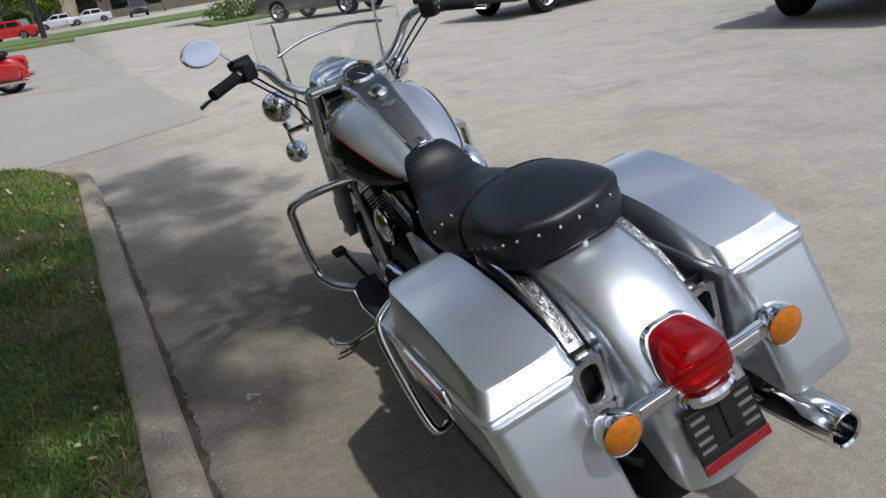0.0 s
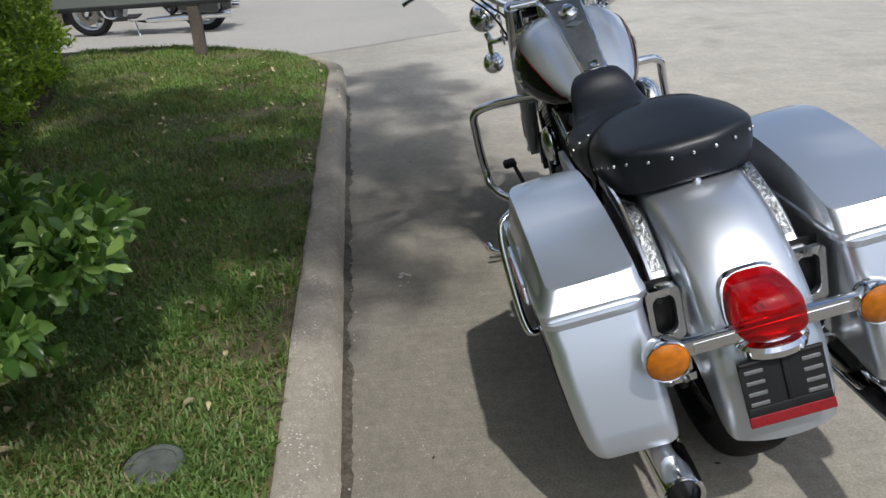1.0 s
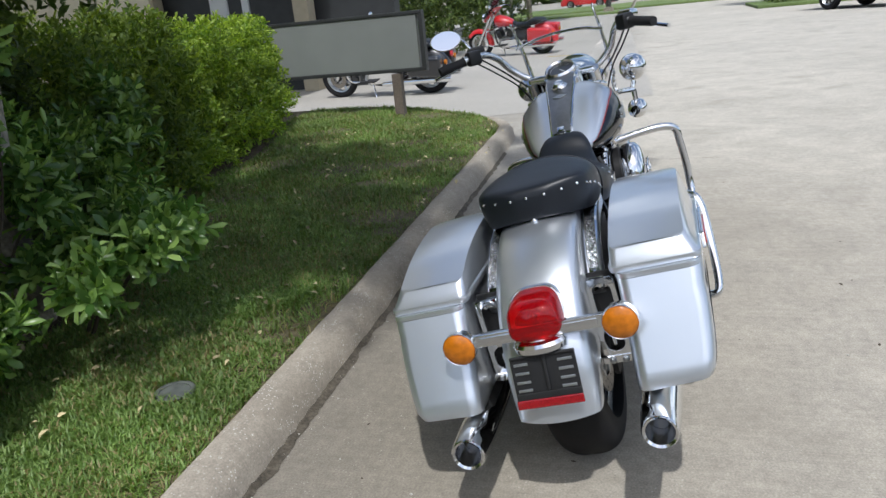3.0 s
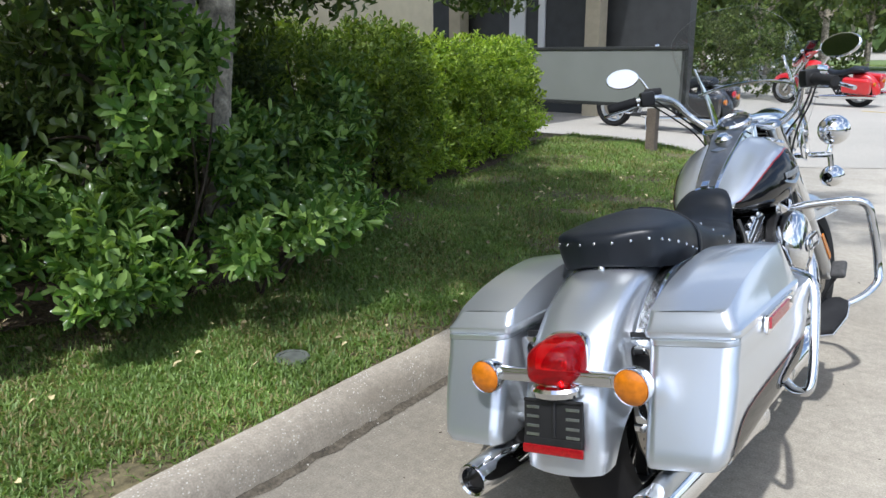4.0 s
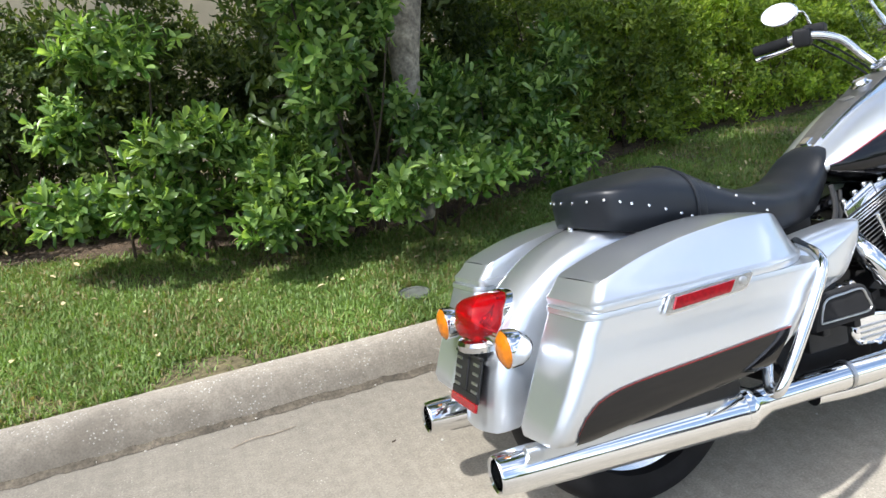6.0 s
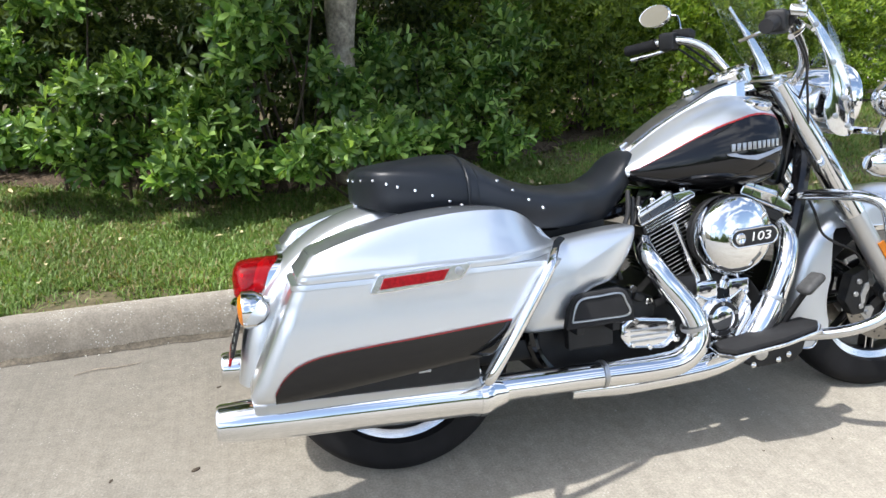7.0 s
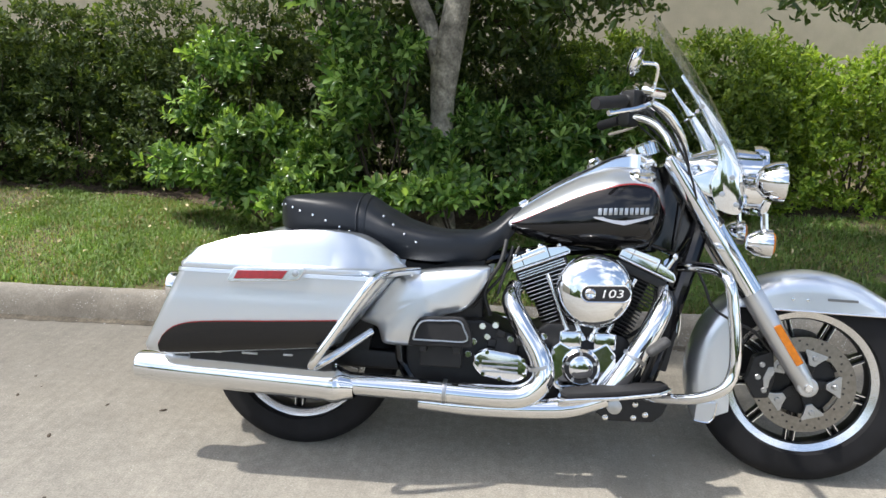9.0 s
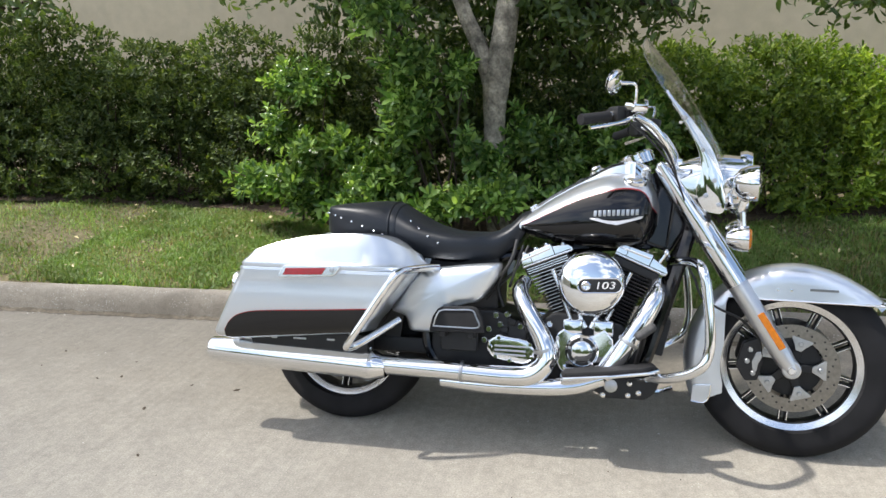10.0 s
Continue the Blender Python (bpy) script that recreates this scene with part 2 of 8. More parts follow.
MACHINED = material("machined_alloy", (0.86, 0.86, 0.86), 0.22, 1.0, grain=((90, 0.94, 1.04, 2),))
WRINKLE = material("black_engine_enamel", (0.009, 0.009, 0.0095), 0.5, 0.0, grain=((30, 0.7, 1.4, 3),), bump=((300, 0.15, 0.001),))
LEATHER = material("black_leather", (0.006, 0.0085, 0.013), 0.42, 0.0, grain=((8, 0.8, 1.25, 3),), bump=((260, 0.22, 0.0015), (7, 0.12, 0.01)))
RUBBER = material("black_rubber", (0.022, 0.022, 0.023), 0.7, 0.0, grain=((14, 0.8, 1.3, 4),), bump=((120, 0.2, 0.001),))
TYRE = material("tyre_rubber", (0.013, 0.013, 0.014), 0.7, 0.0, grain=((9, 0.75, 1.5, 4),), bump=((90, 0.2, 0.0015),))
AMBER = material("amber_lens", (0.55, 0.165, 0.006), 0.25, 0.0, 0.3, grain=((60, 0.8, 1.15, 2),), bump=((170, 0.3, 0.002),))
REDLENS = material("red_lens", (0.38, 0.003, 0.009), 0.06, 0.0, 1.0, grain=((22, 0.45, 1.5, 2),), bump=((60, 0.3, 0.004), (170, 0.2, 0.002)))
REFLECT = material("red_reflector", (0.27, 0.005, 0.01), 0.18, 0.0, 0.8, grain=((200, 0.7, 1.25, 2),))
DISC = material("brake_disc_steel", (0.31, 0.29, 0.26), 0.3, 1.0, grain=((80, 0.85, 1.1, 2),))
GLASS = pane_material("clear_screen", (0.99, 0.993, 0.99))
HEADGLASS = pane_material("lamp_glass", (0.9, 0.92, 0.93))
REDGLASS = pane_material("clear_red_lens", (0.64, 0.006, 0.014), 0.78)
LAMPBOWL = material("lamp_reflector", (0.86, 0.86, 0.86), 0.4, 0.3, grain=((90, 0.85, 1.05, 2),), bump=((60, 0.6, 0.006),))
DIAL = material("dial_black", (0.015, 0.015, 0.017), 0.3, 0, 1.0)
GRIT = material("pale_grit", (0.5, 0.48, 0.43), 0.9, grain=((200, 0.8, 1.2, 2),))
WHITE = material("white_print", (0.78, 0.78, 0.76), 0.5)
CONSOLE = material("console_grey", (0.25, 0.255, 0.262), 0.28, 0.85, grain=((50, 0.9, 1.1, 3),))
EDGEW = material("screen_rim_grey", (0.26, 0.27, 0.27), 0.4)
CABLE = material("cable_black", (0.018, 0.018, 0.018), 0.5)

for dull in (TYRE, RUBBER):
    dull.node_tree.nodes["Principled BSDF"].inputs["Specular IOR Level"].default_value = 0.22

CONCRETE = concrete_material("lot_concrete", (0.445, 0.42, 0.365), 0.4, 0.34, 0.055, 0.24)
KERB = concrete_material("kerb_concrete", (0.34, 0.303, 0.246), 0.9, 0.9, chips=82)
ASPHALT = material("old_asphalt", (0.425, 0.405, 0.36), 0.9, grain=((0.4, 0.9, 1.08, 4), (60, 0.8, 1.15, 4)), bump=((120, 0.4, 0.004),))
SOIL = material("turf_soil", (0.125, 0.105, 0.055), 0.95, grain=((3, 0.75, 1.25, 5), (40, 0.6, 1.4, 4)), bump=((30, 0.6, 0.02),))
MULCH = material("mulch_soil", (0.1, 0.07, 0.045), 0.95, grain=((10, 0.6, 1.4, 5), (70, 0.5, 1.5, 4)), bump=((40, 0.8, 0.03),))
VERGE = material("mown_verge", (0.14, 0.2, 0.06), 0.9, grain=((0.6, 0.85, 1.15, 4), (9, 0.8, 1.2, 4)), bump=((25, 0.6, 0.03),))
GRASS = leaf_material("grass_blades", (0.115, 0.198, 0.04), (0.27, 0.375, 0.115), 0.3, 0.5, 0.35)
STRAW = leaf_material("straw_blades", (0.24, 0.2, 0.09), (0.4, 0.34, 0.17), 0.2, 0.6, 0.3)
BROADLEAF = leaf_material("broad_leaves", (0.07, 0.15, 0.033), (0.43, 0.61, 0.19), 0.35, 0.25, 0.4, 2.5)
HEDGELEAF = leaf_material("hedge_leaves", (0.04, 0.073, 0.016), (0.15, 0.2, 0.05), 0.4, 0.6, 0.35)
# lighter copy of the hedge leaves, with sun flecks put into the colour
HEDGELEAF_SUN = leaf_material("hedge_leaves_sun_tint", (0.075, 0.135, 0.02), (0.25, 0.33, 0.06), 0.4, 0.55, 0.4)
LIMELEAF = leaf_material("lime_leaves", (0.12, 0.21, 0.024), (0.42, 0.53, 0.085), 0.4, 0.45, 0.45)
TREELEAF = leaf_material("tree_leaves", (0.055, 0.1, 0.024), (0.15, 0.21, 0.055), 0.3, 0.3, 0.35)
DRYLEAF = material("dry_leaf", (0.46, 0.385, 0.21), 0.7, spread=0.5)
BARK = material("mottled_bark", (0.36, 0.32, 0.25), 0.9, grain=((3.5, 0.5, 1.35, 4), (8, 0.35, 1.45, 5), (24, 0.6, 1.35, 4), (70, 0.7, 1.25, 3)), bump=((16, 0.5, 0.02), (90, 0.5, 0.006)))
PALETWIG = material("weathered_twig", (0.3, 0.25, 0.19), 0.9, grain=((60, 0.7, 1.3, 3),))
TWIG = material("twig_wood", (0.07, 0.052, 0.035), 0.85, grain=((25, 0.7, 1.3, 3),))
STUCCO = material("beige_stucco", (0.47, 0.415, 0.3), 0.9, grain=((0.8, 0.9, 1.08, 4), (9, 0.93, 1.06, 4)), bump=((80, 0.35, 0.006),))
VALVE = material("grey_green_plastic", (0.1, 0.11, 0.098), 0.65, grain=((30, 0.7, 1.3, 4),))
DIRT_SHADOW = material("gutter_dirt_shadow", (0.1, 0.085, 0.063), 0.95, grain=((12, 0.6, 1.4, 5), (90, 0.6, 1.4, 3)))
SIGNGREY = material("sign_grey", (0.21, 0.225, 0.215), 0.5, grain=((2, 0.94, 1.05, 3),))
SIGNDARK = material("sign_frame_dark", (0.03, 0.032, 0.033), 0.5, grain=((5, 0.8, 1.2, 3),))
POSTWOOD = material("post_brown", (0.13, 0.105, 0.085), 0.8, grain=((5, 0.8, 1.2, 4), (60, 0.8, 1.2, 3)))
REDPAINT = material("red_vehicle_paint", (0.55, 0.012, 0.015), 0.3, 0.0, 1.0)
DARKCAR = material("dark_vehicle_paint", (0.02, 0.021, 0.024), 0.3, 0.3, 1.0)
GREYCAR = material("grey_vehicle_paint", (0.16, 0.16, 0.16), 0.35, 0.6, 1.0)
WHITECAR = material("white_vehicle_paint", (0.72, 0.73, 0.74), 0.35, 0.0, 1.0)
TINTED = material("tinted_glass", (0.015, 0.018, 0.02), 0.05, 0.0, 1.0)
YELLOWP = material("faded_yellow_paint", (0.5, 0.38, 0.12), 0.85, grain=((30, 0.7, 1.2, 4),))


# ---- building tools ----
def part(name, bm, mat, parent=None, label="", sharp=35.0):
    """Links a bmesh as one mesh object, smooth but for its sharp edges, under a thing or a part."""
    bmesh.ops.recalc_face_normals(bm, faces=bm.faces)
    lim = radians(sharp)
    for e in bm.edges:
        e.smooth = len(e.link_faces) == 2 and e.calc_face_angle(0.0) < lim
    for f in bm.faces:
        f.smooth = True
    me = bpy.data.meshes.new(name)
    bm.to_mesh(me)
    bm.free()
    for m in mat if isinstance(mat, (list, tuple)) else (mat,):
        me.materials.append(m)
    ob = new(name, me)
    if parent is not None:
        ob.parent = parent
    if label:
        tagged(ob, label)
    if len(me.vertices) < 400:
        wn = ob.modifiers.new("even_normals", "WEIGHTED_NORMAL")
        wn.keep_sharp = True
    return ob


def each(name, bms, mat, parent):
    """Every piece a part of its own."""
    for b in bms:
        part(name, b, mat, parent)


def thing(name, m, label, category, group="", kind=""):
    ob = new(name)
    ob.empty_display_size = 0.1
    ob.matrix_basis = m
    return tagged(ob, label, category, group, kind)


def from_arrays(name, verts, faces, mat, parent=None):
    me = bpy.data.meshes.new(name)
    verts, faces = np.asarray(verts, dtype=np.float32), np.asarray(faces, dtype=np.int32)
    n, k = faces.shape
    me.vertices.add(len(verts))
    me.vertices.foreach_set("co", verts.ravel())
    me.loops.add(n * k)
    me.loops.foreach_set("vertex_index", faces.ravel())
    me.polygons.add(n)
    me.polygons.foreach_set("loop_start", np.arange(0, n * k, k, dtype=np.int32))
    me.update(calc_edges=True)
    me.materials.append(mat)
    ob = new(name, me)
    if parent is not None:
        ob.parent = parent
    return ob


def merge(*bms):
    """One bmesh out of several."""
    out = bmesh.new()
    for b in bms:
        me = bpy.data.meshes.new("tmp")
        b.to_mesh(me)
        b.free()
        out.from_mesh(me)
        bpy.data.meshes.remove(me)
    return out


def moved(bm, m):
    bmesh.ops.transform(bm, matrix=m, verts=bm.verts)
    return bm


def mirrored(bm):
    bmesh.ops.scale(bm, vec=(1, -1, 1), verts=bm.verts)
    bmesh.ops.reverse_faces(bm, faces=bm.faces)
    return bm


def rbox(size, centre=(0, 0, 0), bevel=0.0, rot=(0, 0, 0), seg=2):
    bm = bmesh.new()
    bmesh.ops.create_cube(bm, size=1)
    bmesh.ops.scale(bm, vec=size, verts=bm.verts)
    if bevel:
        bmesh.ops.bevel(bm, geom=list(bm.edges), offset=min(bevel, min(size) * 0.49), segments=seg, profile=0.5, affect="EDGES")
    return moved(bm, pose(*centre, *rot))


def axis_frame(axis):
    return Vector(axis).normalized().to_track_quat("Z", "X").to_matrix().to_4x4()


def lathe(profile, centre=(0, 0, 0), axis=(0, 0, 1), seg=32, closed=False):
    """Turns (radius, height) pairs about an axis."""
    bm = bmesh.new()
    m = Matrix.Translation(centre) @ axis_frame(axis)
    rings = []
    for r, h in profile:
        if r < 1e-6:
            rings.append([bm.verts.new(m @ Vector((0, 0, h)))])
        else:
            rings.append([bm.verts.new(m @ Vector((r * math.cos(2 * math.pi * i / seg), r * math.sin(2 * math.pi * i / seg), h))) for i in range(seg)])
    pairs = list(zip(rings, rings[1:])) + ([(rings[-1], rings[0])] if closed else [])
    for a, b in pairs:
        for i in range(seg):
            j = (i + 1) % seg
            if len(a) == 1 and len(b) == 1:
                continue
            if len(a) == 1:
                bm.faces.new((a[0], b[i], b[j]))
            elif len(b) == 1:
                bm.faces.new((a[i], b[0], a[j]))
            else:
                bm.faces.new((a[i], b[i], b[j], a[j]))
    return bm


def cyl(p, q, r, seg=20, bevel=0.0, r2=None):
    p, q = Vector(p), Vector(q)
    h = (q - p).length
    r2 = r if r2 is None else r2
    b = min(bevel, h * 0.4, r * 0.6)
    prof = [(0, 0), (r - b, 0), (r, b), (r2, h - b), (r2 - b, h), (0, h)] if b else [(0, 0), (r, 0), (r2, h), (0, h)]
    return lathe(prof, p, q - p, seg)


def spline(points, steps=6):
    """Catmull-Rom points through those given."""
    p = [Vector(q) for q in points]
    p = [p[0] * 2 - p[1]] + p + [p[-1] * 2 - p[-2]]
    out = []
    for a, b, c, d in zip(p, p[1:], p[2:], p[3:]):
        for i in range(steps):
            t = i / steps
            t = float(t)
            out.append(0.5 * (2 * b + (c - a) * t + (2 * a - 5 * b + 4 * c - d) * t * t + (3 * b - a - 3 * c + d) * t ** 3))
    return out + [p[-2]]


def tube(points, r, seg=12, steps=6, cap=True):
    """A round tube along a smooth line; r is one radius, or one for each point given."""
    pts = spline(points, steps) if steps > 1 else [Vector(p) for p in points]
    n = len(pts)
    if isinstance(r, (int, float)):
        radii = [r] * n
    else:
        k = np.linspace(0, len(r) - 1, n)
        radii = [float(v) for v in np.interp(k, range(len(r)), r)]
    bm = bmesh.new()
    up, rings = None, []
    for i, p in enumerate(pts):
        d = (pts[min(i + 1, n - 1)] - pts[max(i - 1, 0)]).normalized()
        if up is None:
            up = d.orthogonal().normalized()
        up = (up - d * up.dot(d)).normalized()
        side = d.cross(up)
        rings.append([bm.verts.new(p + radii[i] * (math.cos(2 * math.pi * k / seg) * up + math.sin(2 * math.pi * k / seg) * side)) for k in range(seg)])
    for a, b in zip(rings, rings[1:]):
        for k in range(seg):
            bm.faces.new((a[k], a[(k + 1) % seg], b[(k + 1) % seg], b[k]))
    if cap:
        bm.faces.new(rings[0])
        bm.faces.new(rings[-1])
    return bm


def loft(rings, cap=True, ring_closed=True):
    bm = bmesh.new()
    vs = [[bm.verts.new(p) for p in r] for r in rings]
    n = len(vs[0])
    for a, b in zip(vs, vs[1:]):
        for k in range(n if ring_closed else n - 1):
            bm.faces.new((a[k], a[(k + 1) % n], b[(k + 1) % n], b[k]))
    if cap and ring_closed:
        bm.faces.new(vs[0])
        bm.faces.new(vs[-1])
    return bm


def prism(outline, y0, y1, bevel=0.0, seg=2):
    """A slab with an (x, z) outline, from y0 to y1."""
    bm = bmesh.new()
    a = [bm.verts.new((x, y0, z)) for x, z in outline]
    b = [bm.verts.new((x, y1, z)) for x, z in outline]
    n = len(a)
    bm.faces.new(a)
    bm.faces.new(b)
    for k in range(n):
        bm.faces.new((a[k], a[(k + 1) % n], b[(k + 1) % n], b[k]))
    bmesh.ops.recalc_face_normals(bm, faces=bm.faces)
    if bevel:
        bmesh.ops.bevel(bm, geom=list(bm.edges), offset=bevel, segments=seg, profile=0.5, affect="EDGES")
    return bm


def sheet(grid, thick=0.0):
    """A surface over rows of points, given a thickness along its normals."""
    bm = bmesh.new()
    vs = [[bm.verts.new(p) for p in row] for row in grid]
    for a, b in zip(vs, vs[1:]):
        for k in range(len(a) - 1):
            bm.faces.new((a[k], a[k + 1], b[k + 1], b[k]))
    if thick:
        bmesh.ops.recalc_face_normals(bm, faces=bm.faces)
        bmesh.ops.solidify(bm, geom=list(bm.faces), thickness=thick)
    return bm


def sphere(centre, size, seg=24, rings=14):
    bm = bmesh.new()
    bmesh.ops.create_uvsphere(bm, u_segments=seg, v_segments=rings, radius=1)
    return moved(bm, Matrix.Translation(centre) @ Matrix.Diagonal((*size, 1)))


def smooth_curve(keys):
    """A function through (x, value) pairs, eased between them."""
    xs, ys = [k[0] for k in keys], [k[1] for k in keys]

    def value(x):
        if x <= xs[0]:
            return ys[0]
        if x >= xs[-1]:
            return ys[-1]
        i = max(j for j in range(len(xs)) if xs[j] <= x)
        i = min(i, len(xs) - 2)
        s = [(ys[j + 1] - ys[j]) / (xs[j + 1] - xs[j]) for j in range(len(xs) - 1)]
        m0 = s[i] if i == 0 else (0 if s[i - 1] * s[i] <= 0 else 2 * s[i - 1] * s[i] / (s[i - 1] + s[i]))
        m1 = s[i] if i == len(s) - 1 else (0 if s[i] * s[i + 1] <= 0 else 2 * s[i] * s[i + 1] / (s[i] + s[i + 1]))
        h = xs[i + 1] - xs[i]
        t = (x - xs[i]) / h
        return ((2 * t ** 3 - 3 * t * t + 1) * ys[i] + (t ** 3 - 2 * t * t + t) * h * m0 + (3 * t * t - 2 * t ** 3) * ys[i + 1] + (t ** 3 - t * t) * h * m1)
    return value


def text_part(name, words, size, m, mat, parent, depth=0.0008):
    cu = bpy.data.curves.new(name, "FONT")
    cu.body, cu.size, cu.extrude, cu.align_x, cu.align_y = words, size, depth, "CENTER", "CENTER"
    tmp = bpy.data.objects.new(name, cu)
    scene.collection.objects.link(tmp)
    dg = bpy.context.evaluated_depsgraph_get()
    me = bpy.data.meshes.new_from_object(tmp.evaluated_get(dg))
    bpy.data.objects.remove(tmp)
    me.transform(m)
    me.materials.clear()
    me.materials.append(mat)
    ob = new(name, me)
    ob.parent = parent
    return ob


# ---- ground, kerb, lawn ----
def kerb_y(x):
    return 0.922 + 0.046 * x


def turf_z(x, y):
    return 0.115 + 0.085 * max(0.0, min(y - kerb_y(x) - 0.15, 1.6))


BEND = (4.9, 2.75, 1.46, 1.603)      # the kerb's rounded corner: centre and the two radii
MULCH_EDGE = smooth_curve([(-7, 2.7), (-2.6, 2.72), (-1.6, 2.5), (-0.9, 2.3), (0.1, 2.08), (1.2, 2.42), (2.4, 2.88), (3.4, 3.02), (4.6, 3.4), (5.4, 3.75)])
ISLAND = []          # outer foot of the kerb, from the near end to the far end of the lawn and back along the wall
for k in range(0, 9):
    x = -9 + (BEND[0] + 9) * k / 8
    ISLAND.append((x, kerb_y(x)))
for k in range(1, 9):
    a = radians(-90 + 90 * k / 8)
    ISLAND.append((BEND[0] + BEND[2] * math.cos(a), BEND[1] + BEND[3] * math.sin(a)))
ISLAND += [(6.36, 4.0), (6.42, 5.5), (6.45, 7.0)]


def inset(path, d):
    """The path moved d to its left."""
    out = []
    for i, p in enumerate(path):
        a, b = Vector(path[max(i - 1, 0)]), Vector(path[min(i + 1, len(path) - 1)])
        t = (b - a).normalized()
        out.append((p[0] - t.y * d, p[1] + t.x * d))
    return out


def build_ground():
    bm = bmesh.new()
    bmesh.ops.create_grid(bm, x_segments=60, y_segments=60, size=450)
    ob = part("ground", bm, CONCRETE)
    tagged(ob, "pale worn concrete parking lot with stains", "ground", kind="structure")
    # darker asphalt field beyond the concrete slabs
    bm = bmesh.new()
    f = bm.faces.new([bm.verts.new((x, y, 0.004)) for x, y in ((7.65, -0.09), (24.0, 0.95), (70, 3.9), (70, 16), (6.3, 16), (6.3, 3.2), (6.64, 1.8), (6.72, 1.45))])
    tagged(part("road", bm, ASPHALT), "grey asphalt strip with a straight joint to the concrete", "road", kind="structure")


def build_kerb():
    prof = [(0.0, -0.05), (0.003, 0.0), (0.012, 0.06), (0.022, 0.095), (0.037, 0.117), (0.06, 0.13), (0.1, 0.134), (0.132, 0.131), (0.147, 0.119), (0.15, -0.05)]
    root = thing("kerb", pose(0, 0, 0), "weathered concrete kerb with pale aggregate round the lawn", "kerb", kind="structure")
    fine = []
    for (x0, y0), (x1, y1) in zip(ISLAND, ISLAND[1:]):
        n = max(1, int(math.hypot(x1 - x0, y1 - y0) / 0.06))
        fine += [(x0 + (x1 - x0) * k / n, y0 + (y1 - y0) * k / n) for k in range(n)]
    fine.append(ISLAND[-1])
    lines = [inset(fine, d) for d, _ in prof]
    cuts = [0]
    for i, (x, y) in enumerate(fine):
        if i - cuts[-1] > 8 and (abs(x + 2.43) < 0.04 or abs(x - 0.62) < 0.03 or abs(x - 3.67) < 0.03 or abs(y - 3.4) < 0.035) and fine[cuts[-1]][0] < x + 2:
            cuts.append(i)
    cuts.append(len(fine) - 1)
    for a, b in zip(cuts, cuts[1:]):
        rings = []
        for i in range(a, b + 1):
            ring = []
            for j, (d, z) in enumerate(prof):
                x, y = lines[j][i]
                w = noise.noise(Vector((x * 3, y * 3, j))) * 0.004 + noise.noise(Vector((x * 14, y * 14, j * 2))) * 0.002
                pull = 0.004 if i in (a, b) else 0.0
                ring.append((x, y + w, z + w * 0.7 - pull))
            rings.append(ring)
        part("kerb_length", loft(rings), KERB, root, sharp=50)


def build_lawn():
    inner = inset(ISLAND, 0.146)
    nx, ny = 150, 44
    grid = []
    for i in range(nx + 1):
        row = []
        x = -9 + 15.21 * i / nx
        lo = kerb_y(min(x, BEND[0])) + 0.146
        if x > BEND[0]:
            c = min(1.0, (x - BEND[0]) / (BEND[2] - 0.146))
            lo = BEND[1] - (BEND[3] - 0.146) * math.sqrt(max(0.0, 1 - c * c))
        for j in range(ny + 1):
            y = lo + (7.0 - lo) * (j / ny) ** 1.4
            z = turf_z(x, y) + 0.012 * noise.noise(Vector((x * 1.7, y * 1.7, 0))) - 0.004
            row.append((x, y, z))
        grid.append(row)
    ob = part("lawn", sheet(grid), SOIL)
    tagged(ob, "patchy green lawn with thin soil spots", "lawn", kind="structure")


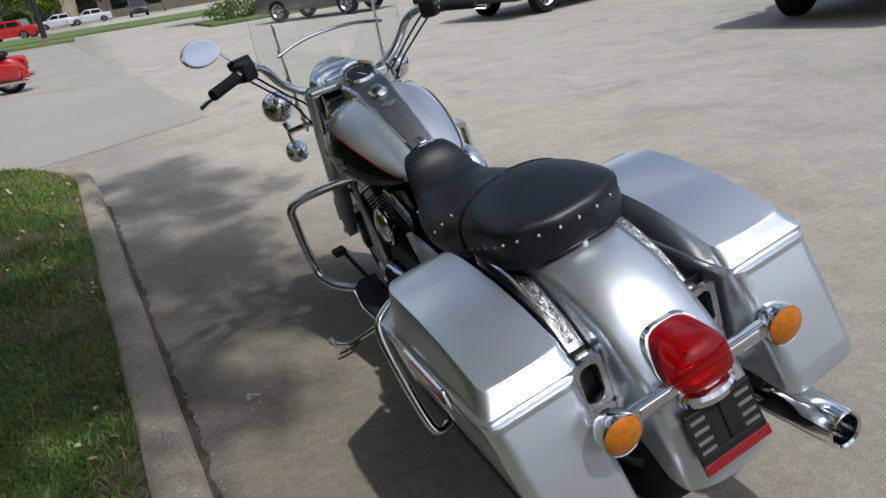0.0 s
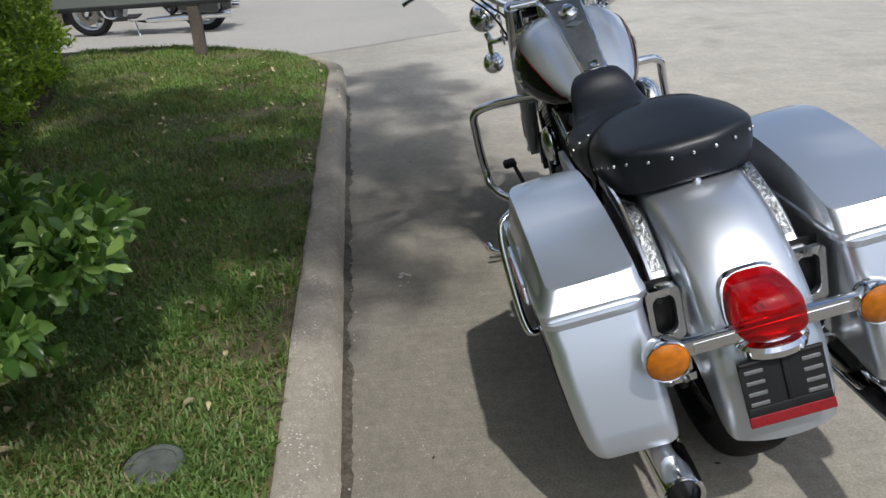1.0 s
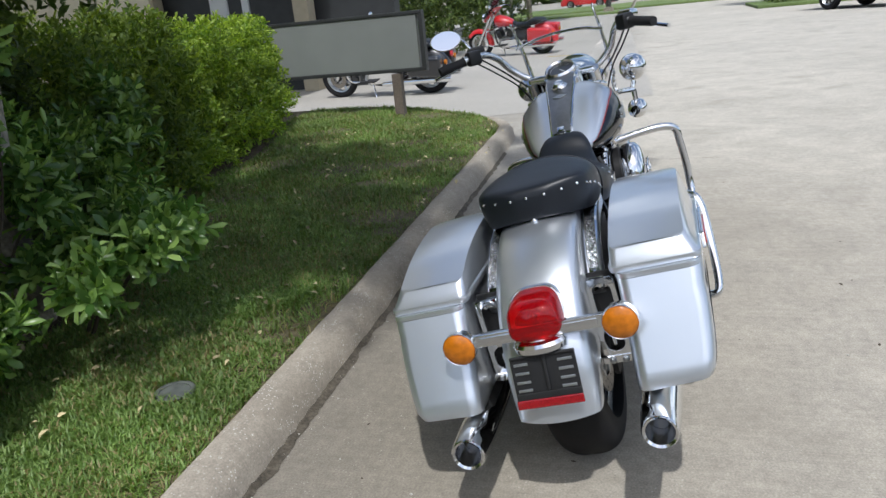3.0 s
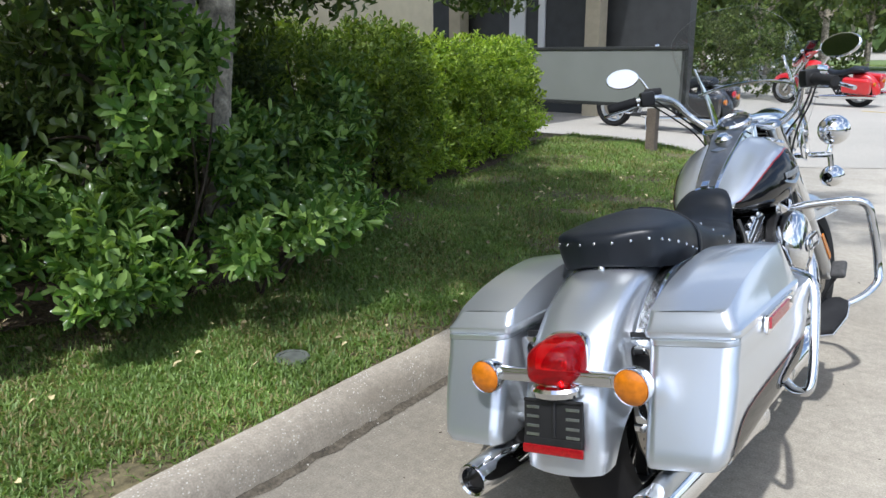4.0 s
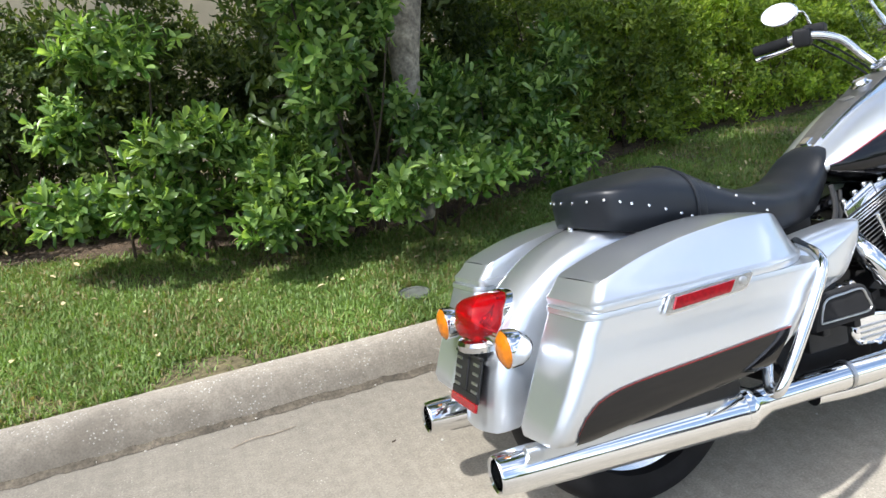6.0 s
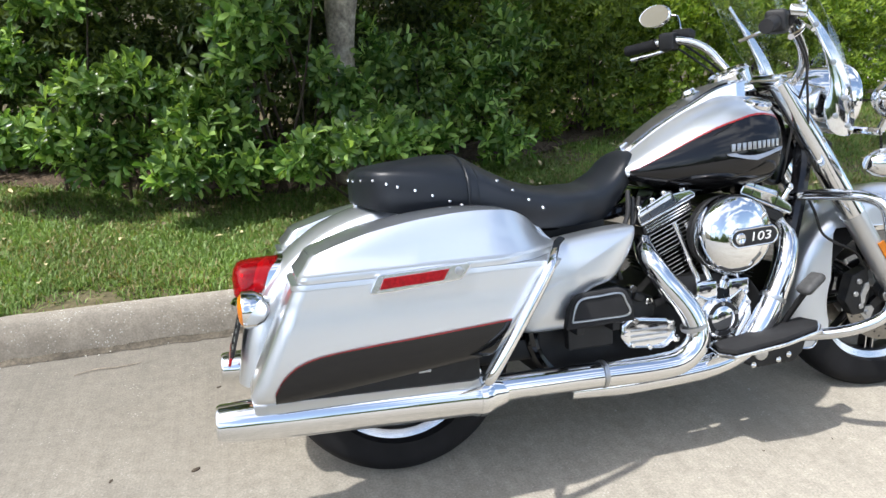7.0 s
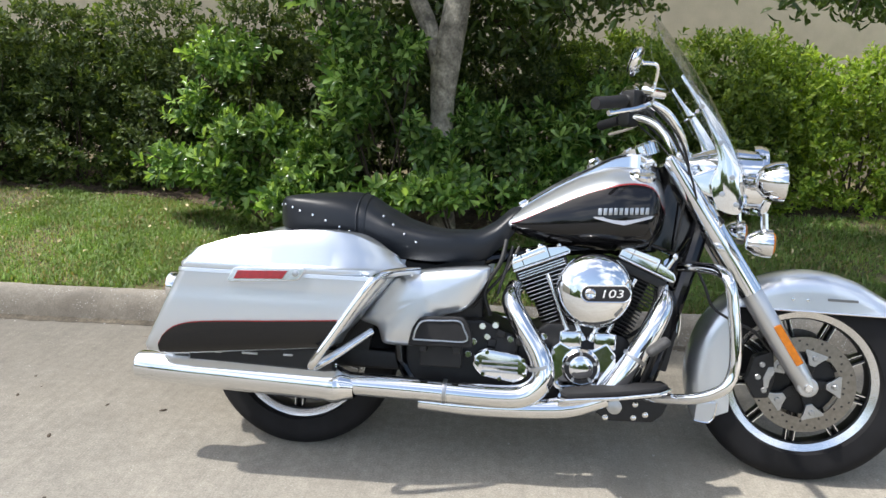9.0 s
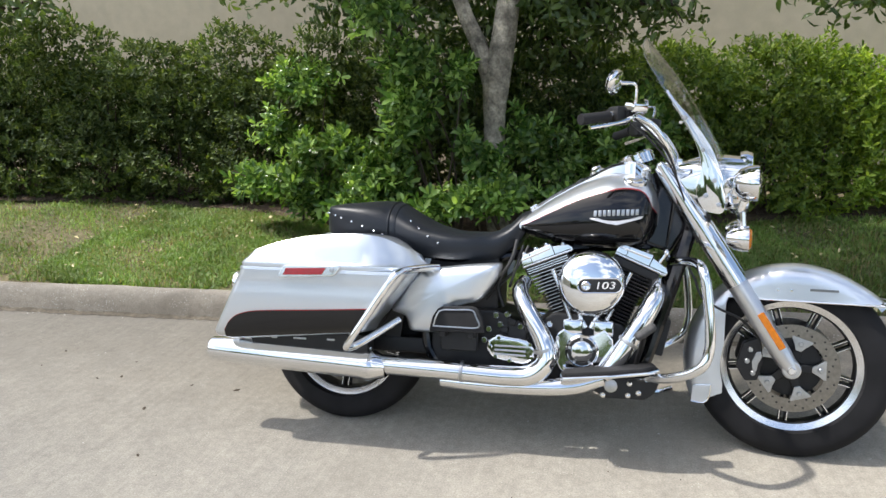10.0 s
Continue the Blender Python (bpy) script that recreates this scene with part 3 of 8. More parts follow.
def build_grass():
    rng = np.random.default_rng(3)
    zones = [(-2.6, 2.0, 2.95, 400000, 0.039), (2.0, 6.2, 3.9, 150000, 0.04), (-7.0, -2.6, 3.0, 60000, 0.034)]
    V, F, base = [], [], 0
    for x0, x1, top, n, h in zones:
        x = rng.uniform(x0, x1, n)
        y = rng.uniform(1.0, top, n)
        ky = 0.922 + 0.046 * np.minimum(x, BEND[0]) + 0.155
        far = x > BEND[0]
        c = np.clip((x - BEND[0]) / (BEND[2] - 0.16), 0, 1)
        ky = np.where(far, BEND[1] + 0.01 - (BEND[3] - 0.16) * np.sqrt(np.clip(1 - c * c, 0, 1)), ky)
        patch = np.sin(x * 3.1 + 1.3 * np.sin(y * 4.0)) + np.sin(y * 5.3 + x * 1.9 + 1.0) + 0.7 * np.sin(x * 9 + y * 7)
        keep = (y > ky) & (rng.uniform(-2.4, 1.2, n) < patch + 1.3)
        bare = np.sin(x * 7.3 + 1.1) + np.sin(x * 3.7 + y * 5) + 0.6 * np.sin(x * 19 + y * 11)
        keep &= ~((y < ky + 0.06 + 0.085 * bare) & (rng.uniform(0, 1, n) < 0.74))
        bald = np.sin(x * 2.3 + 0.7) * np.sin(y * 6.1 + x * 1.3) + 0.5 * np.sin(x * 8.1 + y * 3)
        keep &= ~((bald > 0.85) & (rng.uniform(0, 1, n) < 0.8))
        keep &= ~((np.hypot(x + 0.135, y - 1.335) < 0.072 + rng.uniform(-0.008, 0.012, n)))
        edge = np.array([MULCH_EDGE(q) for q in np.linspace(-8, 7, 301)])
        keep &= y < np.interp(x, np.linspace(-8, 7, 301), edge) + rng.normal(0, 0.04, n)
        x, y, patch = x[keep], y[keep], patch[keep]
        n = len(x)
        z = 0.115 + 0.085 * np.clip(y - (0.922 + 0.046 * x) - 0.15, 0, 1.6) - 0.006
        a = rng.uniform(0, 2 * np.pi, n)
        L = h * rng.uniform(0.5, 1.45, n) * (1 + 0.12 * patch)
        tilt = rng.uniform(0.3, 1.42, n)
        dx, dy = np.cos(a), np.sin(a)
        w = rng.uniform(0.0014, 0.0034, n)
        out, up = np.sin(tilt) * L, np.cos(tilt) * L
        p0 = np.stack([x - dy * w, y + dx * w, z], 1)
        p1 = np.stack([x + dy * w, y - dx * w, z], 1)
        m = np.stack([x + dx * out * 0.45, y + dy * out * 0.45, z + up * 0.7], 1)
        s = np.stack([-dy * w * 0.9, dx * w * 0.9, 0 * w], 1)
        t = np.stack([x + dx * out * 1.15, y + dy * out * 1.15, z + up * 0.85], 1)
        V.append(np.stack([p0, p1, m - s, m + s, t, t], 1).reshape(-1, 3))
        i = np.arange(n)[:, None] * 6 + base
        F.append(np.concatenate([i + np.array([[0, 1, 2, 3]]), i + np.array([[3, 2, 4, 5]])], 0))
        base += n * 6
    V = np.concatenate(V).reshape(-1, 6, 3)
    straw = (rng.uniform(0, 1, len(V)) < 0.16 + 0.10 * np.sin(V[:, 0, 0] * 6 + 2 * np.sin(V[:, 0, 1] * 5)))
    for nm, pick, mat, lab in (("grass", ~straw, GRASS, "short coarse green grass with bare patches on the lawn"), ("dry_grass", straw, STRAW, "dry straw-coloured blades among the grass")):
        q = V[pick].reshape(-1, 3)
        i = np.arange(pick.sum())[:, None] * 6
        f = np.concatenate([i + np.array([[0, 1, 2, 3]]), i + np.array([[3, 2, 4, 5]])], 0)
        tagged(from_arrays(nm, q, f, mat), lab, "grass", kind="stuff")


def leaf_cloud(rng, centres, normals, length, width, droop=0.35, curl=0.25):
    """Folded pointed leaves at the centres, facing roughly along the normals. Returns vertices and faces."""
    n = len(centres)
    nrm = normals + rng.normal(0, 0.55, (n, 3)) + np.array([0, 0, 0.35])
    nrm /= np.linalg.norm(nrm, axis=1)[:, None]
    d = rng.normal(0, 1, (n, 3)) + np.array([0, 0, -droop])
    d -= nrm * (d * nrm).sum(1)[:, None]
    d /= np.linalg.norm(d, axis=1)[:, None] + 1e-9
    s = np.cross(nrm, d)
    L = (length * rng.uniform(0.6, 1.3, n))[:, None]
    W = (width * rng.uniform(0.7, 1.25, n))[:, None]
    lift = nrm * W * curl
    base = centres - d * L * 0.5
    tip = centres + d * L * 0.5 - nrm * L * 0.12
    mid1, mid2 = base + d * L * 0.35, base + d * L * 0.7
    V = np.stack([base, mid1 - s * W * 0.5 + lift, mid1, mid1 + s * W * 0.5 + lift,
                  mid2 - s * W * 0.4 + lift, mid2, mid2 + s * W * 0.4 + lift, tip], 1).reshape(-1, 3)
    i = np.arange(n)[:, None] * 8
    q = [[0, 2, 1, 1], [0, 3, 2, 2], [1, 2, 5, 4], [2, 3, 6, 5], [4, 5, 7, 7], [5, 6, 7, 7]]
    tri = np.concatenate([i + np.array([t]) for t in ([0, 2, 1], [0, 3, 2], [1, 2, 5], [1, 5, 4], [2, 3, 6], [2, 6, 5], [4, 5, 7], [5, 6, 7])], 0)
    return V, tri


def whorls(rng, centres, normals, length, width, count=7):
    """Rosettes of leaves round twig tips: the way glossy shrubs carry them."""
    n = len(centres)
    u = normals + rng.normal(0, 0.45, (n, 3)) + np.array([0, 0, 0.5])
    u /= np.linalg.norm(u, axis=1)[:, None]
    side = np.cross(u, rng.normal(0, 1, (n, 3)))
    side /= np.linalg.norm(side, axis=1)[:, None]
    other = np.cross(u, side)
    V = []
    for k in range(count):
        phi = 2.4 * k + rng.normal(0, 0.25, n)
        open_ = np.clip(0.45 + 0.13 * k + rng.normal(0, 0.12, n), 0.2, 1.5)
        out = side * np.cos(phi)[:, None] + other * np.sin(phi)[:, None]
        d = u * np.cos(open_)[:, None] + out * np.sin(open_)[:, None]
        nrm = u * np.sin(open_)[:, None] - out * np.cos(open_)[:, None]
        s = np.cross(nrm, d)
        L = (length * rng.uniform(0.65, 1.25, n))[:, None]
        W = (width * rng.uniform(0.75, 1.2, n))[:, None]
        base = centres - u * (0.008 * k)
        lift = nrm * W * 0.22
        m1, m2 = base + d * L * 0.36, base + d * L * 0.8 - nrm * L * 0.05
        tip = base + d * L - nrm * L * 0.14
        V.append(np.stack([base, m1 - s * W * 0.36 + lift, m1, m1 + s * W * 0.36 + lift, m2 - s * W * 0.44 + lift, m2, m2 + s * W * 0.44 + lift, tip], 1))
    V = np.concatenate(V, 0).reshape(-1, 3)
    i = np.arange(n * count)[:, None] * 8
    tri = np.concatenate([i + np.array([t]) for t in ([0, 2, 1], [0, 3, 2], [1, 2, 5], [1, 5, 4], [2, 3, 6], [2, 6, 5], [4, 5, 7], [5, 6, 7])], 0)
    return V, tri


def lumpy_points(rng, n, centre, size, deep=0.35, lumps=3.0, gap=0.35):
    """Points in the outer layer of a lumpy rounded mass, with their outward directions; some gaps stay open."""
    u = rng.normal(0, 1, (int(n * 2.2), 3))
    u /= np.linalg.norm(u, axis=1)[:, None]
    ph = rng.uniform(0, 6.28, 6)
    bump = (np.sin(u[:, 0] * 4 * lumps / 2 + ph[0]) * np.sin(u[:, 1] * 4 * lumps / 2 + ph[1]) + np.sin(u[:, 2] * 5 * lumps / 2 + ph[2] + u[:, 0] * 3)
            + 0.6 * np.sin(u[:, 0] * 11 + ph[3]) * np.sin(u[:, 2] * 12 + ph[4]))
    keep = rng.uniform(-1.8, 1.8, len(u)) < bump + 1.6 - gap * 3
    u, bump = u[keep][:n], bump[keep][:n]
    r = 1 + 0.1 * bump - deep * rng.uniform(0, 1, len(u)) ** 1.5 + rng.normal(0, 0.03, len(u))
    p = np.asarray(centre) + u * r[:, None] * np.asarray(size)
    return p, u


def shrub(name, label, category, masses, leaf, mat, seed, foot, group=""):
    """A shrub: stems from its foot into each mass, and leaves."""
    rng = np.random.default_rng(seed)
    root = thing(name, pose(*foot), label, category, group)
    V, T, base = [], [], 0
    stems = []
    for centre, size, n in masses:
        p, u = lumpy_points(rng, n, centre, size, *((0.85, 3.0, 0.2) if len(leaf) > 2 and mat is BROADLEAF else (0.4, 3.0, 0.42)))
        ok = p[:, 2] > foot[2] + 0.02
        if len(leaf) > 2:
            pick = rng.uniform(0, 1, len(p)) < 1.0 / leaf[2] * (1.4 if mat is BROADLEAF else 1.25)
            v, t = whorls(rng, p[ok & pick] - np.asarray(foot), u[ok & pick], leaf[0], leaf[1], leaf[2])
        else:
            v, t = leaf_cloud(rng, p[ok] - np.asarray(foot), u[ok], *leaf)
        V.append(v)
        T.append(t + base)
        base += len(v)
        for k in range(1 if mat is BROADLEAF else 3):
            a = Vector((rng.normal(0, 0.06), rng.normal(0, 0.06), -0.04))
            b = Vector(centre) - Vector(foot) + Vector([s * rng.uniform(-0.7, 0.7) for s in size])
            mid = a.lerp(b, 0.5) + Vector((rng.normal(0, 0.05), rng.normal(0, 0.05), 0.05))
            stems.append(tube([a, mid, b], [0.009, 0.0065, 0.003], seg=6, steps=4))
    each("stem", stems, TWIG, root)
    from_arrays("leaves", np.concatenate(V), np.concatenate(T), mat, root)
    return root


def build_hedges():
    # broad-leaved bushes in front of the tree
    shrub("broadleaf_shrub", "glossy bright green broad-leaved shrub at the lawn's edge", "shrub",
          [((-0.92, 2.05, 0.8), (0.26, 0.2, 0.14), 820), ((-0.62, 2.1, 0.72), (0.15, 0.15, 0.12), 300), ((-1.12, 1.94, 0.6), (0.17, 0.14, 0.12), 420),
           ((-1.42, 2.1, 0.58), (0.25, 0.2, 0.13), 520), ((-0.95, 1.98, 0.5), (0.24, 0.14, 0.14), 360)],
          (0.071, 0.031, 8), BROADLEAF, 5, (-0.95, 2.2, 0.2))
    shrub("broadleaf_shrub", "glossy green broad-leaved shrub overhanging the lawn", "shrub",
          [((-0.5, 1.88, 0.6), (0.22, 0.17, 0.15), 760), ((-0.62, 1.72, 0.47), (0.16, 0.11, 0.1), 400), ((-0.34, 1.84, 0.44), (0.16, 0.13, 0.12), 380),
           ((-0.42, 1.95, 0.74), (0.15, 0.13, 0.09), 240)],
          (0.071, 0.031, 8), BROADLEAF, 15, (-0.48, 2.05, 0.2))
    shrub("broadleaf_shrub", "low broad-leaved green shrub leaning out over the lawn", "shrub",
          [((-0.06, 1.62, 0.51), (0.13, 0.11, 0.12), 360), ((0.14, 1.53, 0.57), (0.15, 0.11, 0.08), 260), ((0.32, 1.55, 0.57), (0.15, 0.12, 0.08), 230), ((0.28, 1.8, 0.6), (0.2, 0.14, 0.12), 320), ((0.62, 1.98, 0.5), (0.2, 0.15, 0.12), 280)],
          (0.071, 0.031, 8), BROADLEAF, 6, (0.25, 2.0, 0.2))
    shrub("broadleaf_shrub", "tall broad-leaved sapling beside the tree trunk", "shrub",
          [((-0.26, 1.87, 1.1), (0.19, 0.16, 0.19), 520), ((-0.3, 1.9, 1.38), (0.2, 0.18, 0.16), 420), ((0.02, 1.95, 1.3), (0.1, 0.12, 0.14), 170), ((0.06, 1.95, 0.88), (0.08, 0.09, 0.1), 100), ((-0.3, 1.9, 0.93), (0.13, 0.13, 0.09), 180), ((-0.42, 1.85, 1.66), (0.2, 0.18, 0.15), 330), ((0.18, 2.0, 0.74), (0.17, 0.1, 0.13), 230), ((0.1, 2.02, 0.52), (0.16, 0.1, 0.1), 150)],
          (0.071, 0.031, 8), BROADLEAF, 7, (-0.12, 2.1, 0.2))
    shrub("broadleaf_shrub", "loose broad-leaved shrub in the tree's half shade", "shrub",
          [((0.42, 2.2, 0.9), (0.18, 0.16, 0.2), 400), ((0.62, 2.25, 0.75), (0.22, 0.18, 0.22), 520), ((0.95, 2.35, 0.72), (0.3, 0.24, 0.3), 900), ((1.2, 2.45, 0.95), (0.25, 0.2, 0.22), 480), ((1.1, 2.2, 0.42), (0.2, 0.16, 0.12), 300)],
          (0.066, 0.029, 8), BROADLEAF, 8, (0.65, 2.35, 0.2))
    shrub("broadleaf_shrub", "upright broad-leaved shrub before the hedge", "shrub",
          [((-1.15, 2.3, 1.25), (0.26, 0.2, 0.15), 460), ((-1.4, 2.35, 0.92), (0.2, 0.18, 0.16), 340)],
          (0.066, 0.029, 8), BROADLEAF, 9, (-1.3, 2.45, 0.2))
    # clipped hedge before the wall
    k = 0
    for x in (-7.4, -6.6, -5.8, -5.0, -4.2, -3.4, -2.6, -1.8, -1.0):
        y = 2.95 - 0.02 * x
        shrub("hedge_shrub", "dark green small-leaved hedge shrub before the wall", "hedge",
              [((x, y, 0.6), (0.58, 0.46, 0.42), 4200), ((x + 0.1, y + 0.05, 1.0), (0.5, 0.42, 0.3 + 0.05 * ((k * 7) % 3)), 4600), ((x + 0.3, y + 0.3, 0.8), (0.5, 0.3, 0.55), 2600), ((x - 0.2, y - 0.05, 1.36 + (0.14 if x < -2.7 else 0.0)), (0.42, 0.34, 0.2 + 0.05 * ((k * 5) % 3)), 2100)],
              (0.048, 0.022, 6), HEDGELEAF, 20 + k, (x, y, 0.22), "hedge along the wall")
        k += 1
    # past x = 1 these shrubs take the sun-tinted leaf copy
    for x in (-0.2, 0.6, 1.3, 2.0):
        shrub("hedge_shrub", "dark green to sun-tinted small-leaved hedge shrub in the tree's shade", "hedge",
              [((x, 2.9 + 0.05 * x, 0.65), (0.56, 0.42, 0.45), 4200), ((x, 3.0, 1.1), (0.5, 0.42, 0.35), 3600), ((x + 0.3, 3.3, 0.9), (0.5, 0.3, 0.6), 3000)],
              (0.05, 0.022, 6), HEDGELEAF_SUN if x > 1.0 else HEDGELEAF, 40 + k, (x, 3.0, 0.24), "hedge along the wall")
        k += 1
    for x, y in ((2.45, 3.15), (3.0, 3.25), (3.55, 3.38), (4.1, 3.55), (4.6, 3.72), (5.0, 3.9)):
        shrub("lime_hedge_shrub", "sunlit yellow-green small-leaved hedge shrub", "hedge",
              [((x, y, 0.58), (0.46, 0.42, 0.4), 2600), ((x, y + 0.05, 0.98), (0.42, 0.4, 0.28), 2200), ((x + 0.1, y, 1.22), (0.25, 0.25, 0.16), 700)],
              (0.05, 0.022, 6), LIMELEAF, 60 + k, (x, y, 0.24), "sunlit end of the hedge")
        k += 1


def tree(name, label, foot, trunk, limbs, crowns, seed, leaf=(0.075, 0.03), mat=None):
    rng = np.random.default_rng(seed)
    root = thing(name, pose(*foot), label, "tree")
    part("trunk", tube([Vector(p) - Vector(foot) for p, _ in trunk], [r for _, r in trunk], seg=16, steps=8), BARK, root)
    for pts in limbs:
        part("limb", tube([Vector(p) - Vector(foot) for p, _ in pts], [r for _, r in pts], seg=10, steps=6), BARK, root)
    V, T, base, tw = [], [], 0, []
    for c, s, n in crowns:
        # high boughs break up into clumps with gaps between them
        clumps = [(c, s, n)] if c[2] < 3.0 else [(np.asarray(c) + rng.uniform(-0.62, 0.62, 3) * np.asarray(s), [q * 0.5 for q in s], n // 4) for k in range(4)]
        for cc, ss, m in clumps:
            p, u = lumpy_points(rng, m, cc, ss, deep=0.7, gap=0.45)
            v, t = leaf_cloud(rng, p - np.asarray(foot), u, *leaf, droop=0.9)
            V.append(v)
            T.append(t + base)
            base += len(v)
        for k in range(5):
            b = Vector(c) - Vector(foot) + Vector([q * rng.uniform(-0.8, 0.8) for q in s])
            a = Vector(c) - Vector(foot) + Vector([q * rng.uniform(-0.2, 0.2) for q in s])
            tw.append(tube([a, a.lerp(b, 0.5) + Vector((0, 0, 0.04)), b], [0.012, 0.008, 0.003], seg=5, steps=3))
    tagged(part("twig", merge(*tw), TWIG, root), kind="stuff")
    from_arrays("crown", np.concatenate(V), np.concatenate(T), mat or TREELEAF, root)


def build_trees():
    # forked tree in the hedge; its crown reaches out over the lawn and the bays
    crowns = [((0.1, 2.6, 1.76), (0.7, 0.45, 0.3), 1500), ((-0.65, 2.5, 1.86), (0.55, 0.4, 0.25), 420), ((1.0, 2.6, 1.85), (0.5, 0.4, 0.2), 500), ((0.5, 2.75, 1.45), (0.5, 0.3, 0.3), 900), ((-0.1, 2.8, 1.4), (0.4, 0.3, 0.3), 800), ((2.75, 2.6, 1.74), (0.45, 0.32, 0.24), 800), ((3.2, 2.7, 1.95), (0.4, 0.3, 0.2), 500), ((-3.7, 2.6, 1.85), (0.5, 0.3, 0.22), 700)]
    rng = np.random.default_rng(11)
    for k in range(40):
        a, r = rng.uniform(0, 6.28), math.sqrt(rng.uniform(0, 1))
        x, y, z = 0.0 + 1.62 * r * math.cos(a), 1.3 + 1.4 * r * math.sin(a), 4.1 + rng.uniform(-0.6, 0.7)
        if (x < 0.45 or y < 1.5) and not (y > 1.8 and x > -0.9):
            crowns.append(((x, y, z), (0.6, 0.56, 0.4), 660))
    for x, y, z in ((-1.45, 0.75, 4.0), (-1.1, 0.25, 4.2), (-1.7, 1.25, 3.9), (-0.6, -0.05, 4.3), (-1.35, 1.6, 4.3), (-1.0, 0.9, 3.7), (-1.8, 1.9, 3.5), (-1.4, 2.2, 3.3), (-1.25, 1.75, 4.0), (-1.2, 1.7, 3.6), (-0.6, 2.5, 3.2), (0.0, 2.6, 3.3), (-0.95, 1.85, 3.3), (-1.1, 2.05, 3.75), (-0.7, 2.0, 3.0)):
        crowns.append(((x, y, z), (0.55, 0.5, 0.36), 800 if y > 1.4 else 560))
    for x, y, z in ((2.4, -0.1, 4.2), (2.0, -0.3, 4.1), (1.5, -0.4, 4.0), (2.6, 0.25, 4.3), (2.2, 0.3, 3.9), (1.7, 0.1, 4.2), (2.75, 0.0, 4.3)):
        crowns.append(((x, y, z), (0.5, 0.46, 0.34), 700))
    # thick leafage whose shade lies on the lawn and the foot of the hedge
    for k in range(26):
        x, y, z = -1.75 + 3.3 * ((k * 0.618) % 1.0), 1.12 + 1.25 * ((k * 0.382 + 0.21) % 1.0), 3.9 + 0.7 * ((k * 0.755) % 1.0)
        if not (x < -1.1 and y > 1.7) and not (x > 0.1 and y > 1.75):
            crowns.append(((x, y, z), (0.52, 0.44, 0.34), 480))
    # boughs that hang low on the near side
    for x, y, z, n in ((-0.75, 2.3, 1.76, 450), (-1.15, 2.35, 1.96, 200), (-0.45, 2.15, 1.54, 280), (-1.6, 2.45, 1.92, 120), (-0.3, 2.35, 1.95, 500), (0.6, 2.3, 1.85, 500), (0.72, 2.35, 1.66, 620), (1.15, 2.38, 1.7, 520), (2.2, 2.3, 1.72, 170), (2.62, 2.35, 1.7, 200), (-0.22, 2.3, 1.12, 240), (-0.3, 2.25, 0.85, 240)):
        crowns.append(((x, y, z), (0.36, 0.3, 0.24), n))
    tree("forked_tree", "forked tree with mottled grey bark in the hedge", (0.25, 2.24, 0.2),
         [((0.23, 2.24, 0.1), 0.082), ((0.2, 2.22, 0.5), 0.072), ((0.2, 2.2, 0.95), 0.07), ((0.212, 2.2, 1.2), 0.086), ((0.275, 2.2, 1.6), 0.076), ((0.33, 2.25, 2.3), 0.05), ((0.2, 2.1, 3.6), 0.03)],
         [[((0.205, 2.2, 1.12), 0.058), ((0.11, 2.2, 1.43), 0.054), ((-0.02, 2.18, 1.75), 0.046), ((-0.25, 2.1, 2.6), 0.028), ((-0.7, 1.8, 3.8), 0.016)],
          [((0.3, 2.28, 2.0), 0.035), ((0.7, 2.1, 2.8), 0.026), ((1.3, 1.9, 3.8), 0.014)]],
         crowns, 12)


def build_wall():
    root = thing("building_wall", pose(0, 0, 0), "plain beige stucco building wall behind the hedge", "wall", kind="structure")
    part("wall", rbox((14.0, 0.3, 6.0), (-2.2, 4.9, 3.0), 0.01), STUCCO, root)
    # unseen plain wall added behind the lot to darken reflections in the silver
    part("unseen_wall", rbox((0.3, 44.0, 6.5), (-24.0, -14.0, 3.25), 0.01), STUCCO, root)
    # porch with square columns
    for y in (6.18, 9.42, 12.6):
        part("column", rbox((0.3, 0.3, 4.4), (11.2, y, 2.2), 0.01), STUCCO, root)
    # near-black wall puts the porch's shaded interior into the colour
    part("porch_recess", rbox((0.3, 9.8, 4.4), (11.6, 9.4, 2.2), 0.01), SIGNDARK, root)
    # white slabs put in for the bright gaps between dark columns
    for y, w in ((8.08, 0.38), (7.5, 0.15)):
        part("bright_gap", rbox((0.06, w, 2.3), (11.43, y, 1.45), 0.01), WHITECAR, root)
    part("porch_roof", rbox((6.0, 9.0, 0.5), (8.8, 9.8, 4.6), 0.02), STUCCO, root)


def build_sign():
    root = thing("sign_board", pose(5.7, 2.22, 0.12), "grey-backed sign board in a dark frame on posts", "sign")
    part("panel", rbox((0.08, 2.9, 0.54), (0, 1.47, 0.85), 0.006), SIGNGREY, root)
    part("frame_top", rbox((0.1, 3.04, 0.036), (0, 1.47, 1.138), 0.006), SIGNDARK, root)
    part("frame_bottom", rbox((0.1, 3.04, 0.036), (0, 1.47, 0.562), 0.006), SIGNDARK, root)
    for y in (-0.03, 2.97):
        part("frame_side", rbox((0.095, 0.045, 0.54), (0, y, 0.85), 0.006), SIGNDARK, root)
    for y in (0.3, 2.6):
        part("post", rbox((0.1, 0.1, 0.56), (0, y, 0.25), 0.006), POSTWOOD, root)


build_ground()
build_kerb()
build_lawn()
build_wall()
build_sign()
build_hedges()
build_trees()


# ---- the motorcycle: x ahead from the rear axle, y to its left, z up from the tyres' foot ----
REAR, FRONT, RW, FW = Vector((0.0, 0, 0.318)), Vector((1.605, 0, 0.322)), 0.318, 0.322
